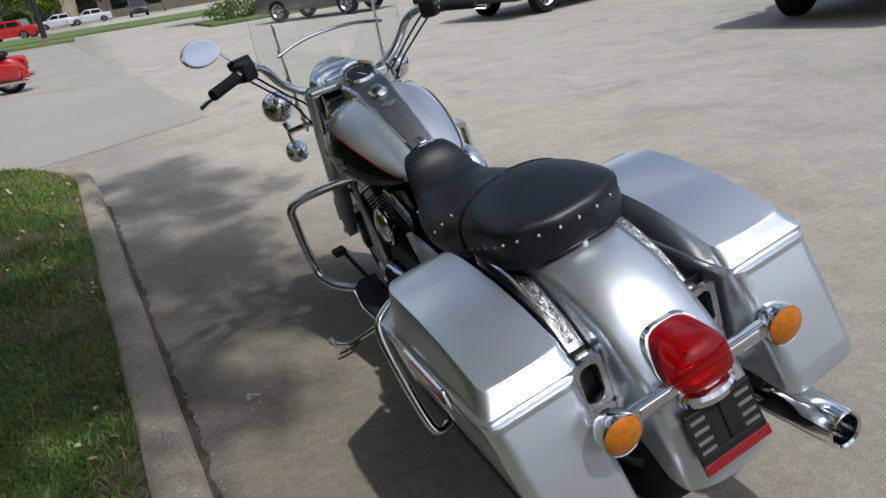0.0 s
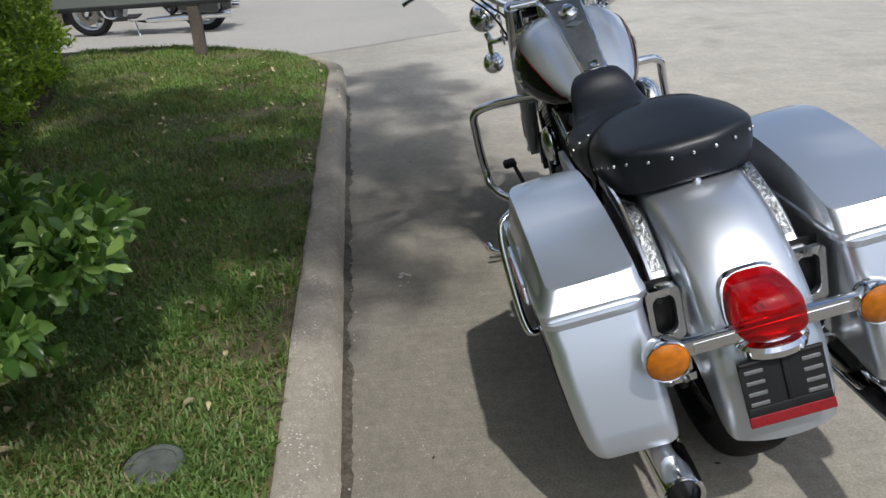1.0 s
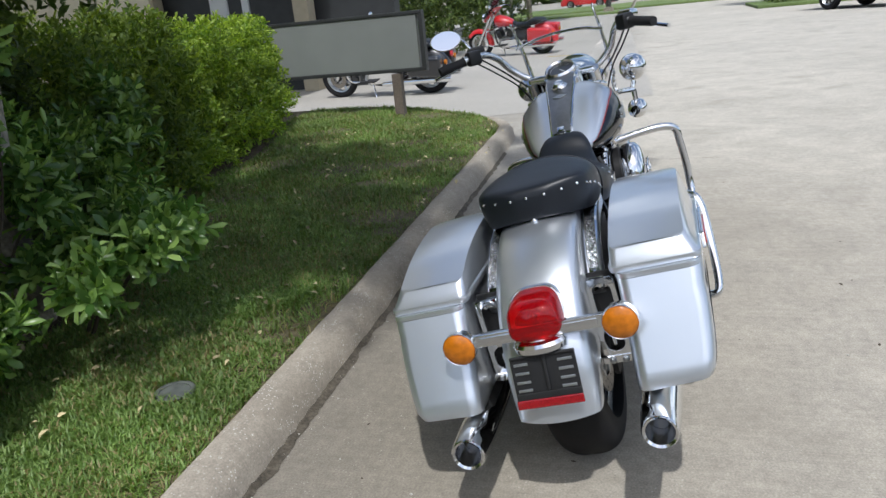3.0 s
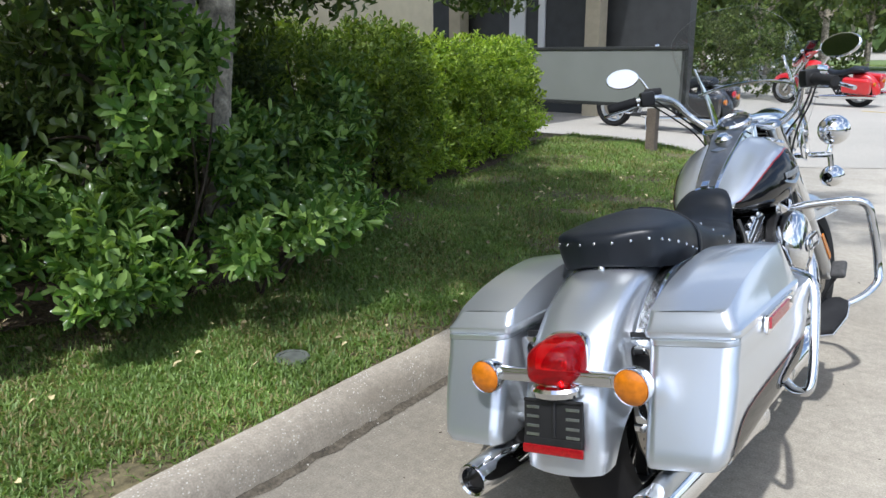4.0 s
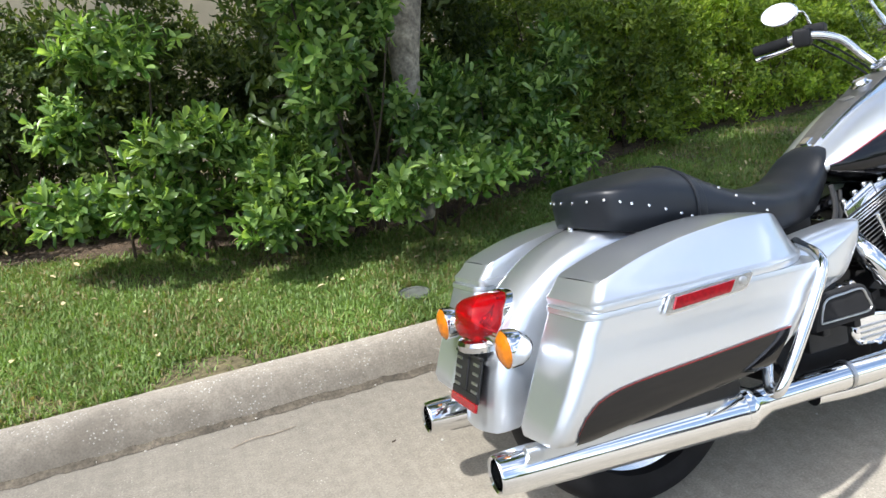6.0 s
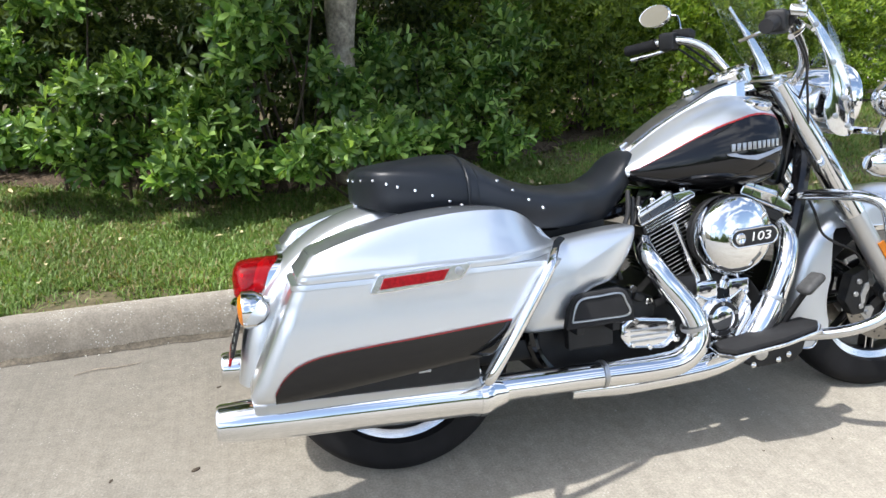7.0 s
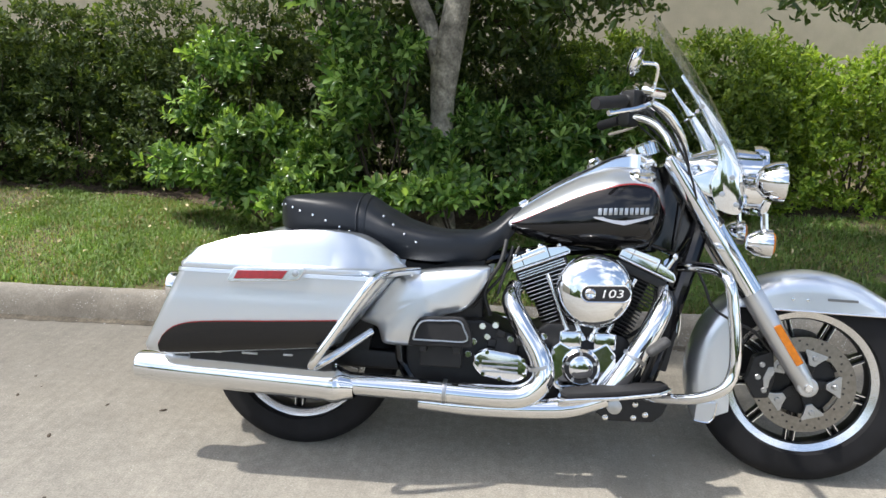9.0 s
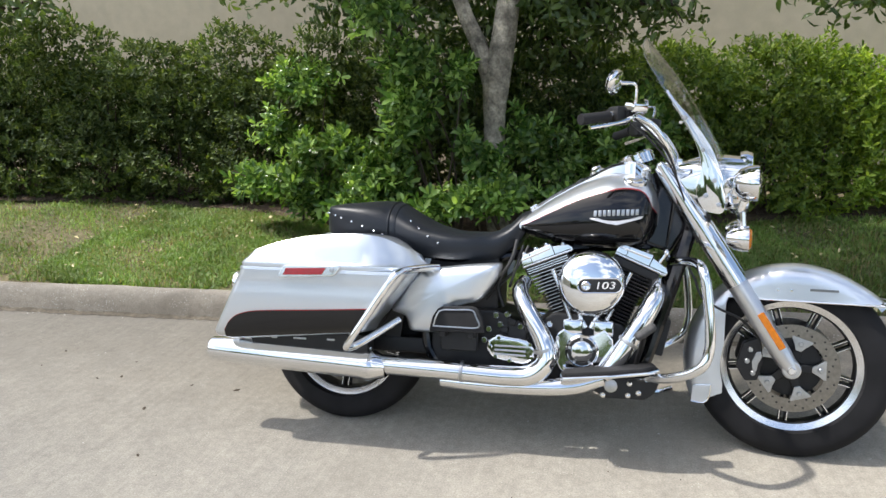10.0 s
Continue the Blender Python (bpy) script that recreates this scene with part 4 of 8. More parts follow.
STEER = Matrix.Translation((1.2, 0.018, 0.9)) @ Matrix.Rotation(radians(-7.5), 4, Vector((-0.46, 0, 0.89))) @ Matrix.Translation((-1.2, 0, -0.9))


def st(bm):
    return moved(bm, STEER)


def both(make):
    """The same piece on the right side and, mirrored, on the left."""
    return [make(), mirrored(make())]


def wheel(bike, name, c, radius, width, rim_r, spokes, disc_side, fix):
    """Cast wheel: machined lip, black barrel, paired thin spokes, tyre and drilled discs."""
    y = (0, 1, 0)
    h = width / 2
    lip = []
    for s in (-1, 1):
        prof = [(rim_r - 0.004, s * h * 0.62), (rim_r + 0.006, s * h * 0.66), (rim_r + 0.008, s * h * 0.60), (rim_r - 0.022, s * h * 0.46), (rim_r - 0.026, s * h * 0.5)]
        lip.append(lathe(prof, c, y, 64, closed=True))
    w = part(name, fix(merge(*lip)), MACHINED, bike, "bright machined rim with black paired spokes")
    barrel = lathe([(rim_r - 0.004, -h * 0.6), (rim_r - 0.03, -h * 0.4), (rim_r - 0.034, 0), (rim_r - 0.03, h * 0.4), (rim_r - 0.004, h * 0.6), (rim_r + 0.004, 0)], c, y, 64, closed=True)
    part("barrel", fix(barrel), WRINKLE, w)
    # tyre with grooves across the tread
    n = 20
    prof = []
    for k in range(n + 1):
        a = math.pi * k / n
        ca, sa = math.cos(a), math.sin(a)
        prof.append((rim_r - 0.002 + (radius - rim_r + 0.002) * abs(sa) ** 0.55, h * (abs(ca) ** 0.75) * (1 if ca > 0 else -1)))
    t = part("tyre", fix(lathe(prof + [(rim_r - 0.006, -h * 0.55), (rim_r - 0.006, h * 0.55)], c, y, 96, closed=True)), TYRE, w, "black road tyre")
    # spokes
    for i in range(spokes):
        a = 2 * math.pi * i / spokes + 0.42
        arms, edges = [], []
        for s in (-1, 1):
            arm = rbox((0.009, 0.034, rim_r - 0.07), (s * 0.0095, 0, (rim_r - 0.03) / 2 + 0.025), 0.003)
            edge = [rbox((0.0034, 0.003, rim_r - 0.14), (s * 0.0125, q * 0.0172, (rim_r - 0.03) / 2 + 0.06), 0) for q in (-1, 1)]
            arms.append(arm)
            edges += edge
        m = Matrix.Translation(c) @ Matrix.Rotation(a, 4, "Y")
        sp = part("spoke", fix(moved(merge(*arms), m)), WRINKLE, w)
        part("machined_edge", fix(moved(merge(*edges), m)), MACHINED, w)
    part("hub", fix(lathe([(0, -0.06), (0.03, -0.06), (0.035, -0.05), (0.05, -0.046), (0.1, -0.044), (0.1, -0.036), (0.055, -0.02), (0.055, 0.02), (0.1, 0.036), (0.1, 0.044), (0.05, 0.046), (0.035, 0.05), (0.03, 0.06), (0, 0.06)], c, y, 32)), WRINKLE, w)
    for s in disc_side:
        d = part("brake_disc", fix(lathe([(0.105, s * 0.067), (0.15, s * 0.067), (0.15, s * 0.072), (0.105, s * 0.072)], c, y, 64, closed=True)), DISC, w, "drilled steel brake disc")
        holes = []
        for i in range(40):
            a = 2 * math.pi * i / 40
            r = 0.115 + 0.012 * (i % 3)
            p = c + Vector((r * math.cos(a), s * 0.0721, r * math.sin(a)))
            holes.append(lathe([(0, 0), (0.0036, 0), (0.0036, 0.0006), (0, 0.0006)], p, (0, s, 0), 8))
        tagged(part("drill_hole", fix(merge(*holes)), DIAL, w), kind="stuff")
        arms = []
        for i in range(5):
            a = 2 * math.pi * i / 5 + 0.3
            arm = prism([(-0.009, 0.064), (0.009, 0.064), (0.02, 0.084), (0.033, 0.1), (0.033, 0.108), (-0.033, 0.108), (-0.033, 0.1), (-0.02, 0.084)], s * 0.062, s * 0.074, 0.002)
            arms.append(moved(arm, Matrix.Translation(c) @ Matrix.Rotation(a, 4, "Y")))
            arms.append(moved(cyl((0, s * 0.072, 0.09), (0, s * 0.081, 0.09), 0.0085, 10, 0.002), Matrix.Translation(c) @ Matrix.Rotation(a, 4, "Y")))
        each("disc_arm", [fix(a) for a in arms], SATIN, w)
        each("hub_arm", [fix(moved(prism([(-0.016, 0.03), (0.016, 0.03), (0.012, 0.07), (-0.012, 0.07)], s * 0.05, s * 0.066, 0.003), Matrix.Translation(c) @ Matrix.Rotation(2 * math.pi * i / 5 + 0.3, 4, "Y"))) for i in range(5)], WRINKLE, w)
        part("hub_cap", fix(cyl(c + Vector((0, s * 0.05, 0)), c + Vector((0, s * 0.085, 0)), 0.024, 24, 0.004)), SATIN, w)
    # tiny valve mark on the wall of the tyre
    return w


def front_fender(bike):
    c = FRONT
    R0, W = 0.352, 0.088
    rows = []
    n = 56
    for i in range(n + 1):
        th = radians(40 + (206 - 40) * i / n)
        cs, sn = math.cos(th), math.sin(th)
        lim = []
        if sn > 0.05:
            lim.append(0.232 / sn)
        if cs < -0.05:
            lim.append(0.215 / -cs)
        r_in = max(0.225, min(min(lim), R0 - 0.018))
        if th > radians(180):
            r_in = max(r_in, 0.225)
        flare = 0.012 * max(0, (radians(58) - th) / radians(18)) if th < radians(58) else 0.0
        row = []
        m = 9
        for s in (-1, 1):
            seq = range(m) if s < 0 else range(m - 1, -1, -1)
            for k in seq:
                u = k / (m - 1)
                # u: 0 at the skirt's edge, 1 at the crown
                if u < 0.5:
                    r = r_in + (R0 - 0.045 - r_in) * (u / 0.5) if r_in < R0 - 0.05 else r_in
                    y = W * (1 - 0.04 * u)
                else:
                    a = (u - 0.5) / 0.5 * math.pi / 2
                    lo = max(r_in, R0 - 0.045)
                    r = lo + (R0 - lo) * math.sin(a) + flare * math.sin(a)
                    y = W * 0.98 * math.cos(a) ** 0.8 if a < math.pi / 2 - 0.01 else 0.0
                if s > 0 and k == m - 1:
                    continue
                row.append(c + Vector((r * cs, s * y, r * sn)))
        rows.append(row)
    f = part("front_fender", st(sheet(rows, 0.003)), SILVER, bike, "deep silver valanced front fender", 60)
    # bright bead along the skirt, tip and the mud flap
    for s in (-1, 1):
        pts = [c + Vector((x, s * 0.091, 0.232)) for x in (-0.17, -0.05, 0.1, 0.2, 0.262)]
        part("fender_bead", st(tube(pts, 0.0035, 8, 2)), CHROME, f)
        each("fender_screw", [st(lathe([(0.005, -0.001), (0.0045, 0.002), (0, 0.0028)], c + Vector((x, s * 0.089, 0.267)), (0, s, 0), 8)) for x in (-0.054, -0.013)], CHROME, f)
        part("fender_badge", st(rbox((0.085, 0.002, 0.008), c + Vector((0.085, s * 0.0895, 0.272)), 0.0008)), CONSOLE, f, "small plain dark badge")
    part("tip_trim", st(tube([c + Vector((0.255, -0.09, 0.236)), c + Vector((0.282, -0.055, 0.24)), c + Vector((0.292, 0, 0.243)), c + Vector((0.282, 0.055, 0.24)), c + Vector((0.255, 0.09, 0.236))], 0.006, 8)), CHROME, f)
    for s in (-1, 1):
        o = [(-0.312, -0.084), (-0.252, -0.078), (-0.256, -0.118), (-0.266, -0.138), (-0.282, -0.145), (-0.316, -0.142)]
        fl = part("flap_trim", st(moved(prism(o, s * 0.084, s * 0.094, 0.003), Matrix.Translation(c))), SILVER, f, "silver fender end plate")
        part("flap_bead", st(tube([c + Vector((x, s * 0.0945, z)) for x, z in o[1:]], 0.0032, 8, 3)), CHROME, fl)
    return f


def fork(bike):
    top, low = Vector((1.165, 0, 1.0)), FRONT + Vector((-0.005, 0, 0.01))
    d = (low - top).normalized()
    for s in (-1, 1):
        o = Vector((0, s * 0.125, 0))
        a = top + o
        b = low + o
        k = a + d * 0.47
        leg = part("fork_leg", st(merge(tube([k - d * 0.03, k, b - d * 0.07, b + d * 0.01], [0.031, 0.034, 0.032, 0.026], 20, 5), cyl(b - Vector((0, 0.022, 0)), b + Vector((0, 0.022, 0)), 0.03, 20, 0.004))), GREYM, bike, "grey painted lower fork leg")
        part("axle_nut", st(cyl(b + Vector((0, s * 0.02, 0)), b + Vector((0, s * 0.034, 0)), 0.013, 6, 0.002)), CHROME, leg)
        part("fork_cover", st(tube([a, a + d * 0.2, k], [0.03, 0.036, 0.037], 20, 4)), CHROME, bike, "chrome upper fork cover")
        r0, r1 = a + d * 0.585 + Vector((0.012, s * 0.034, 0.006)), a + d * 0.72 + Vector((0.012, s * 0.034, 0.006))
        refl = rbox((0.023, 0.006, (r1 - r0).length), (0, 0, 0), 0.003)
        refl = moved(refl, Matrix.Translation((r0 + r1) / 2) @ Matrix.Rotation(-math.atan2(d.x, -d.z), 4, "Y"))
        part("side_reflector", st(refl), AMBER, leg, "orange reflector strip")
        # calliper behind the leg
        cal = prism([(-0.11, 0.06), (-0.055, 0.085), (-0.045, 0.0), (-0.06, -0.065), (-0.1, -0.07), (-0.13, -0.02)], s * 0.06, s * 0.105, 0.006)
        cc = part("brake_calliper", st(moved(cal, Matrix.Translation(FRONT + Vector((-0.045, 0, 0.02))))), WRINKLE, leg, "black brake calliper")
        part("calliper_insert", st(prism([(1.493, 0.375), (1.508, 0.378), (1.512, 0.36), (1.5, 0.335), (1.497, 0.31), (1.484, 0.305), (1.48, 0.34)], s * 0.1, s * 0.109, 0.003)), SATIN, cc)
        bolts = [cyl(FRONT + Vector((x, s * 0.1, z)), FRONT + Vector((x, s * 0.11, z)), 0.009, 12, 0.002) for x, z in ((-0.13, 0.06), (-0.12, -0.02), (-0.14, 0.02))]
        each("calliper_bolt", [st(b) for b in bolts], SATIN, cc)
    part("brake_hose", st(tube([(1.235, -0.12, 0.76), (1.259, -0.14, 0.673), (1.286, -0.145, 0.616), (1.313, -0.142, 0.555), (1.369, -0.13, 0.518), (1.44, -0.12, 0.485), (1.5, -0.1, 0.42)], 0.0042, 8, 5)), CABLE, bike, "black brake hose")
    # yokes
    part("upper_yoke", st(rbox((0.1, 0.29, 0.034), (1.19, 0, 0.978), 0.015, (0, 33, 0), 3)), CHROME, bike, "polished upper fork yoke")
    part("lower_yoke", st(rbox((0.09, 0.3, 0.035), (1.285, 0, 0.83), 0.008, (0, 33, 0))), WRINKLE, bike)


def headlight(bike):
    # nacelle: a rounded shell that runs back over the yokes
    rings = []
    keys_x = [1.19, 1.22, 1.26, 1.31, 1.36, 1.405, 1.432]
    for x in keys_x:
        t = (x - 1.19) / (1.432 - 1.19)
        hw = 0.085 + 0.035 * min(1, t * 2.2) - 0.012 * max(0, t - 0.7) / 0.3
        top = 1.005 + 0.045 * math.sin(min(1, t * 1.2) * math.pi * 0.62) - 0.01 * t
        bot = 0.96 - 0.115 * min(1, t * 1.6)
        zc, hz = (top + bot) / 2, (top - bot) / 2
        rings.append([Vector((x, hw * math.copysign(abs(math.cos(a)) ** 0.75, math.cos(a)), zc + hz * math.copysign(abs(math.sin(a)) ** 0.75, math.sin(a)))) for a in (2 * math.pi * k / 28 for k in range(28))])
    n = part("headlight_nacelle", st(loft(rings)), CHROME, bike, "chrome headlight nacelle")
    c, ax = Vector((1.43, 0, 0.945)), Vector((1, 0, -0.05))
    part("bezel", st(lathe([(0.082, -0.02), (0.106, -0.02), (0.11, 0.0), (0.104, 0.02), (0.09, 0.026), (0.084, 0.012)], c, ax, 48, closed=True)), CHROME, n)
    part("reflector_bowl", st(lathe([(0, -0.03), (0.045, -0.02), (0.07, 0), (0.084, 0.012)], c, ax, 40)), CHROME, n)
    part("lens", st(lathe([(0.086, 0.014), (0.07, 0.026), (0.04, 0.034), (0, 0.037)], c, ax, 40)), HEADGLASS, n)
    # fork shrouds beside the nacelle
    for s in (-1, 1):
        plate = prism([(1.215, 0.95), (1.29, 0.98), (1.355, 0.955), (1.36, 0.905), (1.31, 0.88), (1.25, 0.9)], s * 0.105, s * 0.15, 0.01)
        part("fork_shroud", st(plate), CHROME, n, "polished fork shroud")
    # lamp bar, passing lamps and front signals
    part("lamp_bar", st(tube([(1.412, -0.236, 0.852), (1.395, -0.15, 0.855), (1.385, 0, 0.856), (1.395, 0.15, 0.855), (1.412, 0.236, 0.852)], 0.011, 10)), CHROME, bike, "chrome lamp bar")
    for s in (-1, 1):
        c = Vector((1.446, s * 0.236, 0.942))
        p = part("passing_lamp", st(lathe([(0, -0.056), (0.026, -0.052), (0.045, -0.035), (0.055, -0.01), (0.058, 0.01), (0.058, 0.02), (0.051, 0.024), (0.044, 0.012)], c, (1, 0, 0), 36)), CHROME, bike, "round chrome passing lamp")
        part("lens", st(lathe([(0.051, 0.018), (0.03, 0.03), (0, 0.034)], c, (1, 0, 0), 32)), HEADGLASS, p)
        part("stalk", st(tube([c + Vector((-0.02, 0, -0.055)), c + Vector((-0.025, -s * 0.005, -0.075)), c + Vector((-0.03, -s * 0.01, -0.09))], 0.012, 10)), CHROME, p)
        c = Vector((1.428, s * 0.23, 0.765))
        p = part("front_signal", st(lathe([(0, -0.05), (0.02, -0.048), (0.036, -0.025), (0.042, 0.0), (0.042, 0.018), (0.036, 0.018)], c, (1, 0, 0), 28)), CHROME, bike, "chrome front turn signal")
        part("lens", st(lathe([(0.038, 0.014), (0.03, 0.026), (0, 0.03)], c, (1, 0, 0), 28)), AMBER, p, "orange lens")
        part("stalk", st(tube([c + Vector((0, 0, 0.035)), c + Vector((-0.003, 0, 0.06)), c + Vector((-0.005, 0, 0.085))], 0.011, 8)), CHROME, p)


def windscreen(bike):
    a, b = Vector((1.415, 0, 0.93)), Vector((1.095, 0, 1.445))
    rows = []
    for i in range(25):
        t = i / 24
        mid = a.lerp(b, t) + Vector((0.022 * math.sin(t * math.pi), 0, 0.012 * math.sin(t * math.pi)))
        hw = 0.14 + 0.115 * min(1, t / 0.35) if t < 0.35 else 0.255 - 0.04 * ((t - 0.35) / 0.65) ** 2
        if t > 0.8:
            hw *= math.sqrt(max(0.12, 1 - 0.88 * ((t - 0.8) / 0.2) ** 2))
        row = []
        for k in range(-8, 9):
            y = hw * k / 8
            back = 1.15 * y * y
            row.append(mid + Vector((-back * 0.85, y, -back * 0.35)))
        rows.append(row)
    w = part("windscreen", st(sheet(rows, 0.004)), GLASS, bike, "clear curved touring windscreen")
    w.visible_shadow = False
    lines = [[r[0] for r in rows], [r[-1] for r in rows], rows[-1]]
    part("screen_edge", st(merge(*[tube(l, 0.0005, 6, 1) for l in lines])), EDGEW, w)
    # upright braces behind the sheet and the cross strap
    for s in (-1, 1):
        edge = spline([Vector((x, 0, z)) for x, z in ((1.176, 1.25), (1.21, 1.203), (1.258, 1.15), (1.319, 1.061), (1.357, 0.972), (1.371, 0.905), (1.368, 0.848), (1.335, 0.842), (1.298, 0.862), (1.277, 0.925), (1.293, 0.99), (1.268, 1.078), (1.226, 1.156), (1.17, 1.24))], 3)
        plate = prism([(p.x, p.z) for p in edge], s * 0.17, s * 0.178, 0.002)
        br = part("screen_bracket", st(plate), CHROME, w, "polished screen bracket")
        each("bracket_bolt", [st(lathe([(0.008, 0), (0.008, 0.004), (0, 0.006)], (x, s * 0.178, z), (0, s, 0), 10)) for x, z in ((1.236, 1.155), (1.295, 1.05), (1.335, 0.95), (1.31, 0.9), (1.352, 0.87))], SATIN, br)
    part("cross_strap", st(tube([(1.222, -0.19, 1.14), (1.25, -0.1, 1.16), (1.262, 0, 1.166), (1.25, 0.1, 1.16), (1.222, 0.19, 1.14)], 0.006, 8)), CHROME, w)


def handlebar(bike):
    half = [Vector((1.205, -0.05, 0.99)), Vector((1.202, -0.14, 1.004)), Vector((1.18, -0.212, 1.062)), Vector((1.128, -0.252, 1.13)), Vector((1.045, -0.302, 1.158)), Vector((0.945, -0.418, 1.137))]
    pts = [Vector((1.205, 0, 0.998))] + half
    full = [Vector((p.x, -p.y, p.z)) for p in reversed(half)] + pts
    hb = part("handlebar", st(tube(full, 0.0135, 14, 6)), CHROME, bike, "chrome swept-back handlebar")
    part("riser", st(merge(cyl((1.2, -0.05, 0.965), (1.205, -0.05, 1.025), 0.02, 16, 0.004), cyl((1.2, 0.05, 0.965), (1.205, 0.05, 1.025), 0.02, 16, 0.004), rbox((0.05, 0.14, 0.03), (1.205, 0, 1.01), 0.008))), CHROME, hb)
    for s in (-1, 1):
        def Y(v):
            return Vector((v[0], -s * v[1], v[2]))
        g0, g1 = Y((1.005, -0.345, 1.15)), Y((0.933, -0.43, 1.134))
        d = (g1 - g0).normalized()
        part("grip", st(tube([g0, g0 + d * 0.01, g0.lerp(g1, 0.5), g1 - d * 0.004, g1], [0.021, 0.018, 0.0175, 0.018, 0.014], 16, 4)), RUBBER, hb, "black rubber grip")
        part("switch_box", st(moved(rbox((0.055, 0.058, 0.06), (0, 0, 0), 0.012), Matrix.Translation(Y((1.035, -0.313, 1.154))) @ Matrix.Rotation(s * 0.75, 4, "Z"))), WRINKLE, hb, "black switch housing")
        part("clamp", st(cyl(Y((1.075, -0.305, 1.158)), Y((1.055, -0.322, 1.158)), 0.019, 16, 0.003)), WRINKLE, hb)
        lv = [Y((1.08, -0.33, 1.15)), Y((1.075, -0.36, 1.14)), Y((1.035, -0.41, 1.122)), Y((0.97, -0.475, 1.105))]
        part("lever", st(tube(lv, [0.009, 0.008, 0.006, 0.0075], 10, 5)), CHROME, hb, "chrome hand lever")
        part("reservoir", st(rbox((0.045, 0.07, 0.03), Y((1.09, -0.318, 1.178)), 0.008, (0, 10, s * 35))), CHROME if s < 0 else WRINKLE, hb)
        # mirror
        at = Matrix.Translation(Y((1.034, -0.418, 1.247))) @ Matrix.Rotation(0.48 if s > 0 else -0.1, 4, "Z") @ Matrix.Rotation(radians(12 if s > 0 else 20), 4, "Y")
        back = sphere((0, 0, 0), (0.019, 0.066, 0.041), 28, 16)
        for v in back.verts:
            v.co.x = max(v.co.x, -0.007)
        mr = part("mirror", st(moved(back, at)), CHROME, hb, "oval chrome mirror")
        gl = lathe([(0, 0.0), (0.9, 0.0), (1.0, 0.02), (1.0, 0.1)], (0, 0, 0), (-1, 0, 0), 32)
        bmesh.ops.scale(gl, vec=(0.02, 0.062, 0.038), verts=gl.verts)
        part("mirror_glass", st(moved(gl, at @ Matrix.Translation((-0.0085, 0, 0)))), CHROME, mr)
        part("mirror_stem", st(tube([Y((1.087, -0.3, 1.155)), Y((1.089, -0.335, 1.19)), Y((1.094, -0.37, 1.236)), Y((1.082, -0.386, 1.247)), Y((1.046, -0.402, 1.246))], [0.007, 0.0055, 0.005, 0.005, 0.006], 8, 4)), CHROME, mr)
        # cables along the bar
        cb = [Y((1.08, -0.312, 1.15)), Y((1.15, -0.262, 1.085)), Y((1.195, -0.21, 1.02)), Y((1.215, -0.14, 0.93)), Y((1.19, -0.12, 0.72))]
        part("control_cable", st(tube(cb, 0.0038, 8, 6)), CABLE, hb)
        cb = [Y((1.07, -0.325, 1.135)), Y((1.15, -0.265, 1.06)), Y((1.205, -0.2, 0.98)), Y((1.25, -0.15, 0.86)), Y((1.29, -0.14, 0.74))]
        part("control_cable", st(tube(cb, 0.0035, 8, 6)), CABLE, hb)


# fuel tank: outline by station along x
T_TOP = smooth_curve([(0.655, 0.79), (0.72, 0.838), (0.80, 0.89), (0.9, 0.942), (1.0, 0.972), (1.08, 0.968), (1.125, 0.935), (1.15, 0.87)])
T_BOT = smooth_curve([(0.655, 0.755), (0.70, 0.735), (0.8, 0.712), (0.95, 0.7), (1.08, 0.705), (1.125, 0.74), (1.15, 0.80)])
T_WID = smooth_curve([(0.655, 0.09), (0.70, 0.118), (0.8, 0.158), (0.9, 0.186), (1.0, 0.2), (1.08, 0.193), (1.125, 0.15), (1.15, 0.07)])


def tank_point(x, v, off=0.0):
    """v: 0 at the crown, 1 at the widest part, 2 at the belly, on the right side (negative y)."""
    t, b, w = T_TOP(x), T_BOT(x), T_WID(x)
    mid = b + (t - b) * 0.42
    if v <= 1:
        a = v * math.pi / 2
        y, z = w * math.sin(a) ** 0.85 if a > 0 else 0.0, mid + (t - mid) * max(0.0, math.cos(a)) ** 0.9
    else:
        a = (v - 1) * math.pi / 2
        y, z = w * max(0.0, math.cos(a)) ** 0.6, mid - (mid - b) * math.sin(a) ** 0.8
    return Vector((x, -(y + off * min(1, v * 2)), z + off * (1 - v) * 0.6))


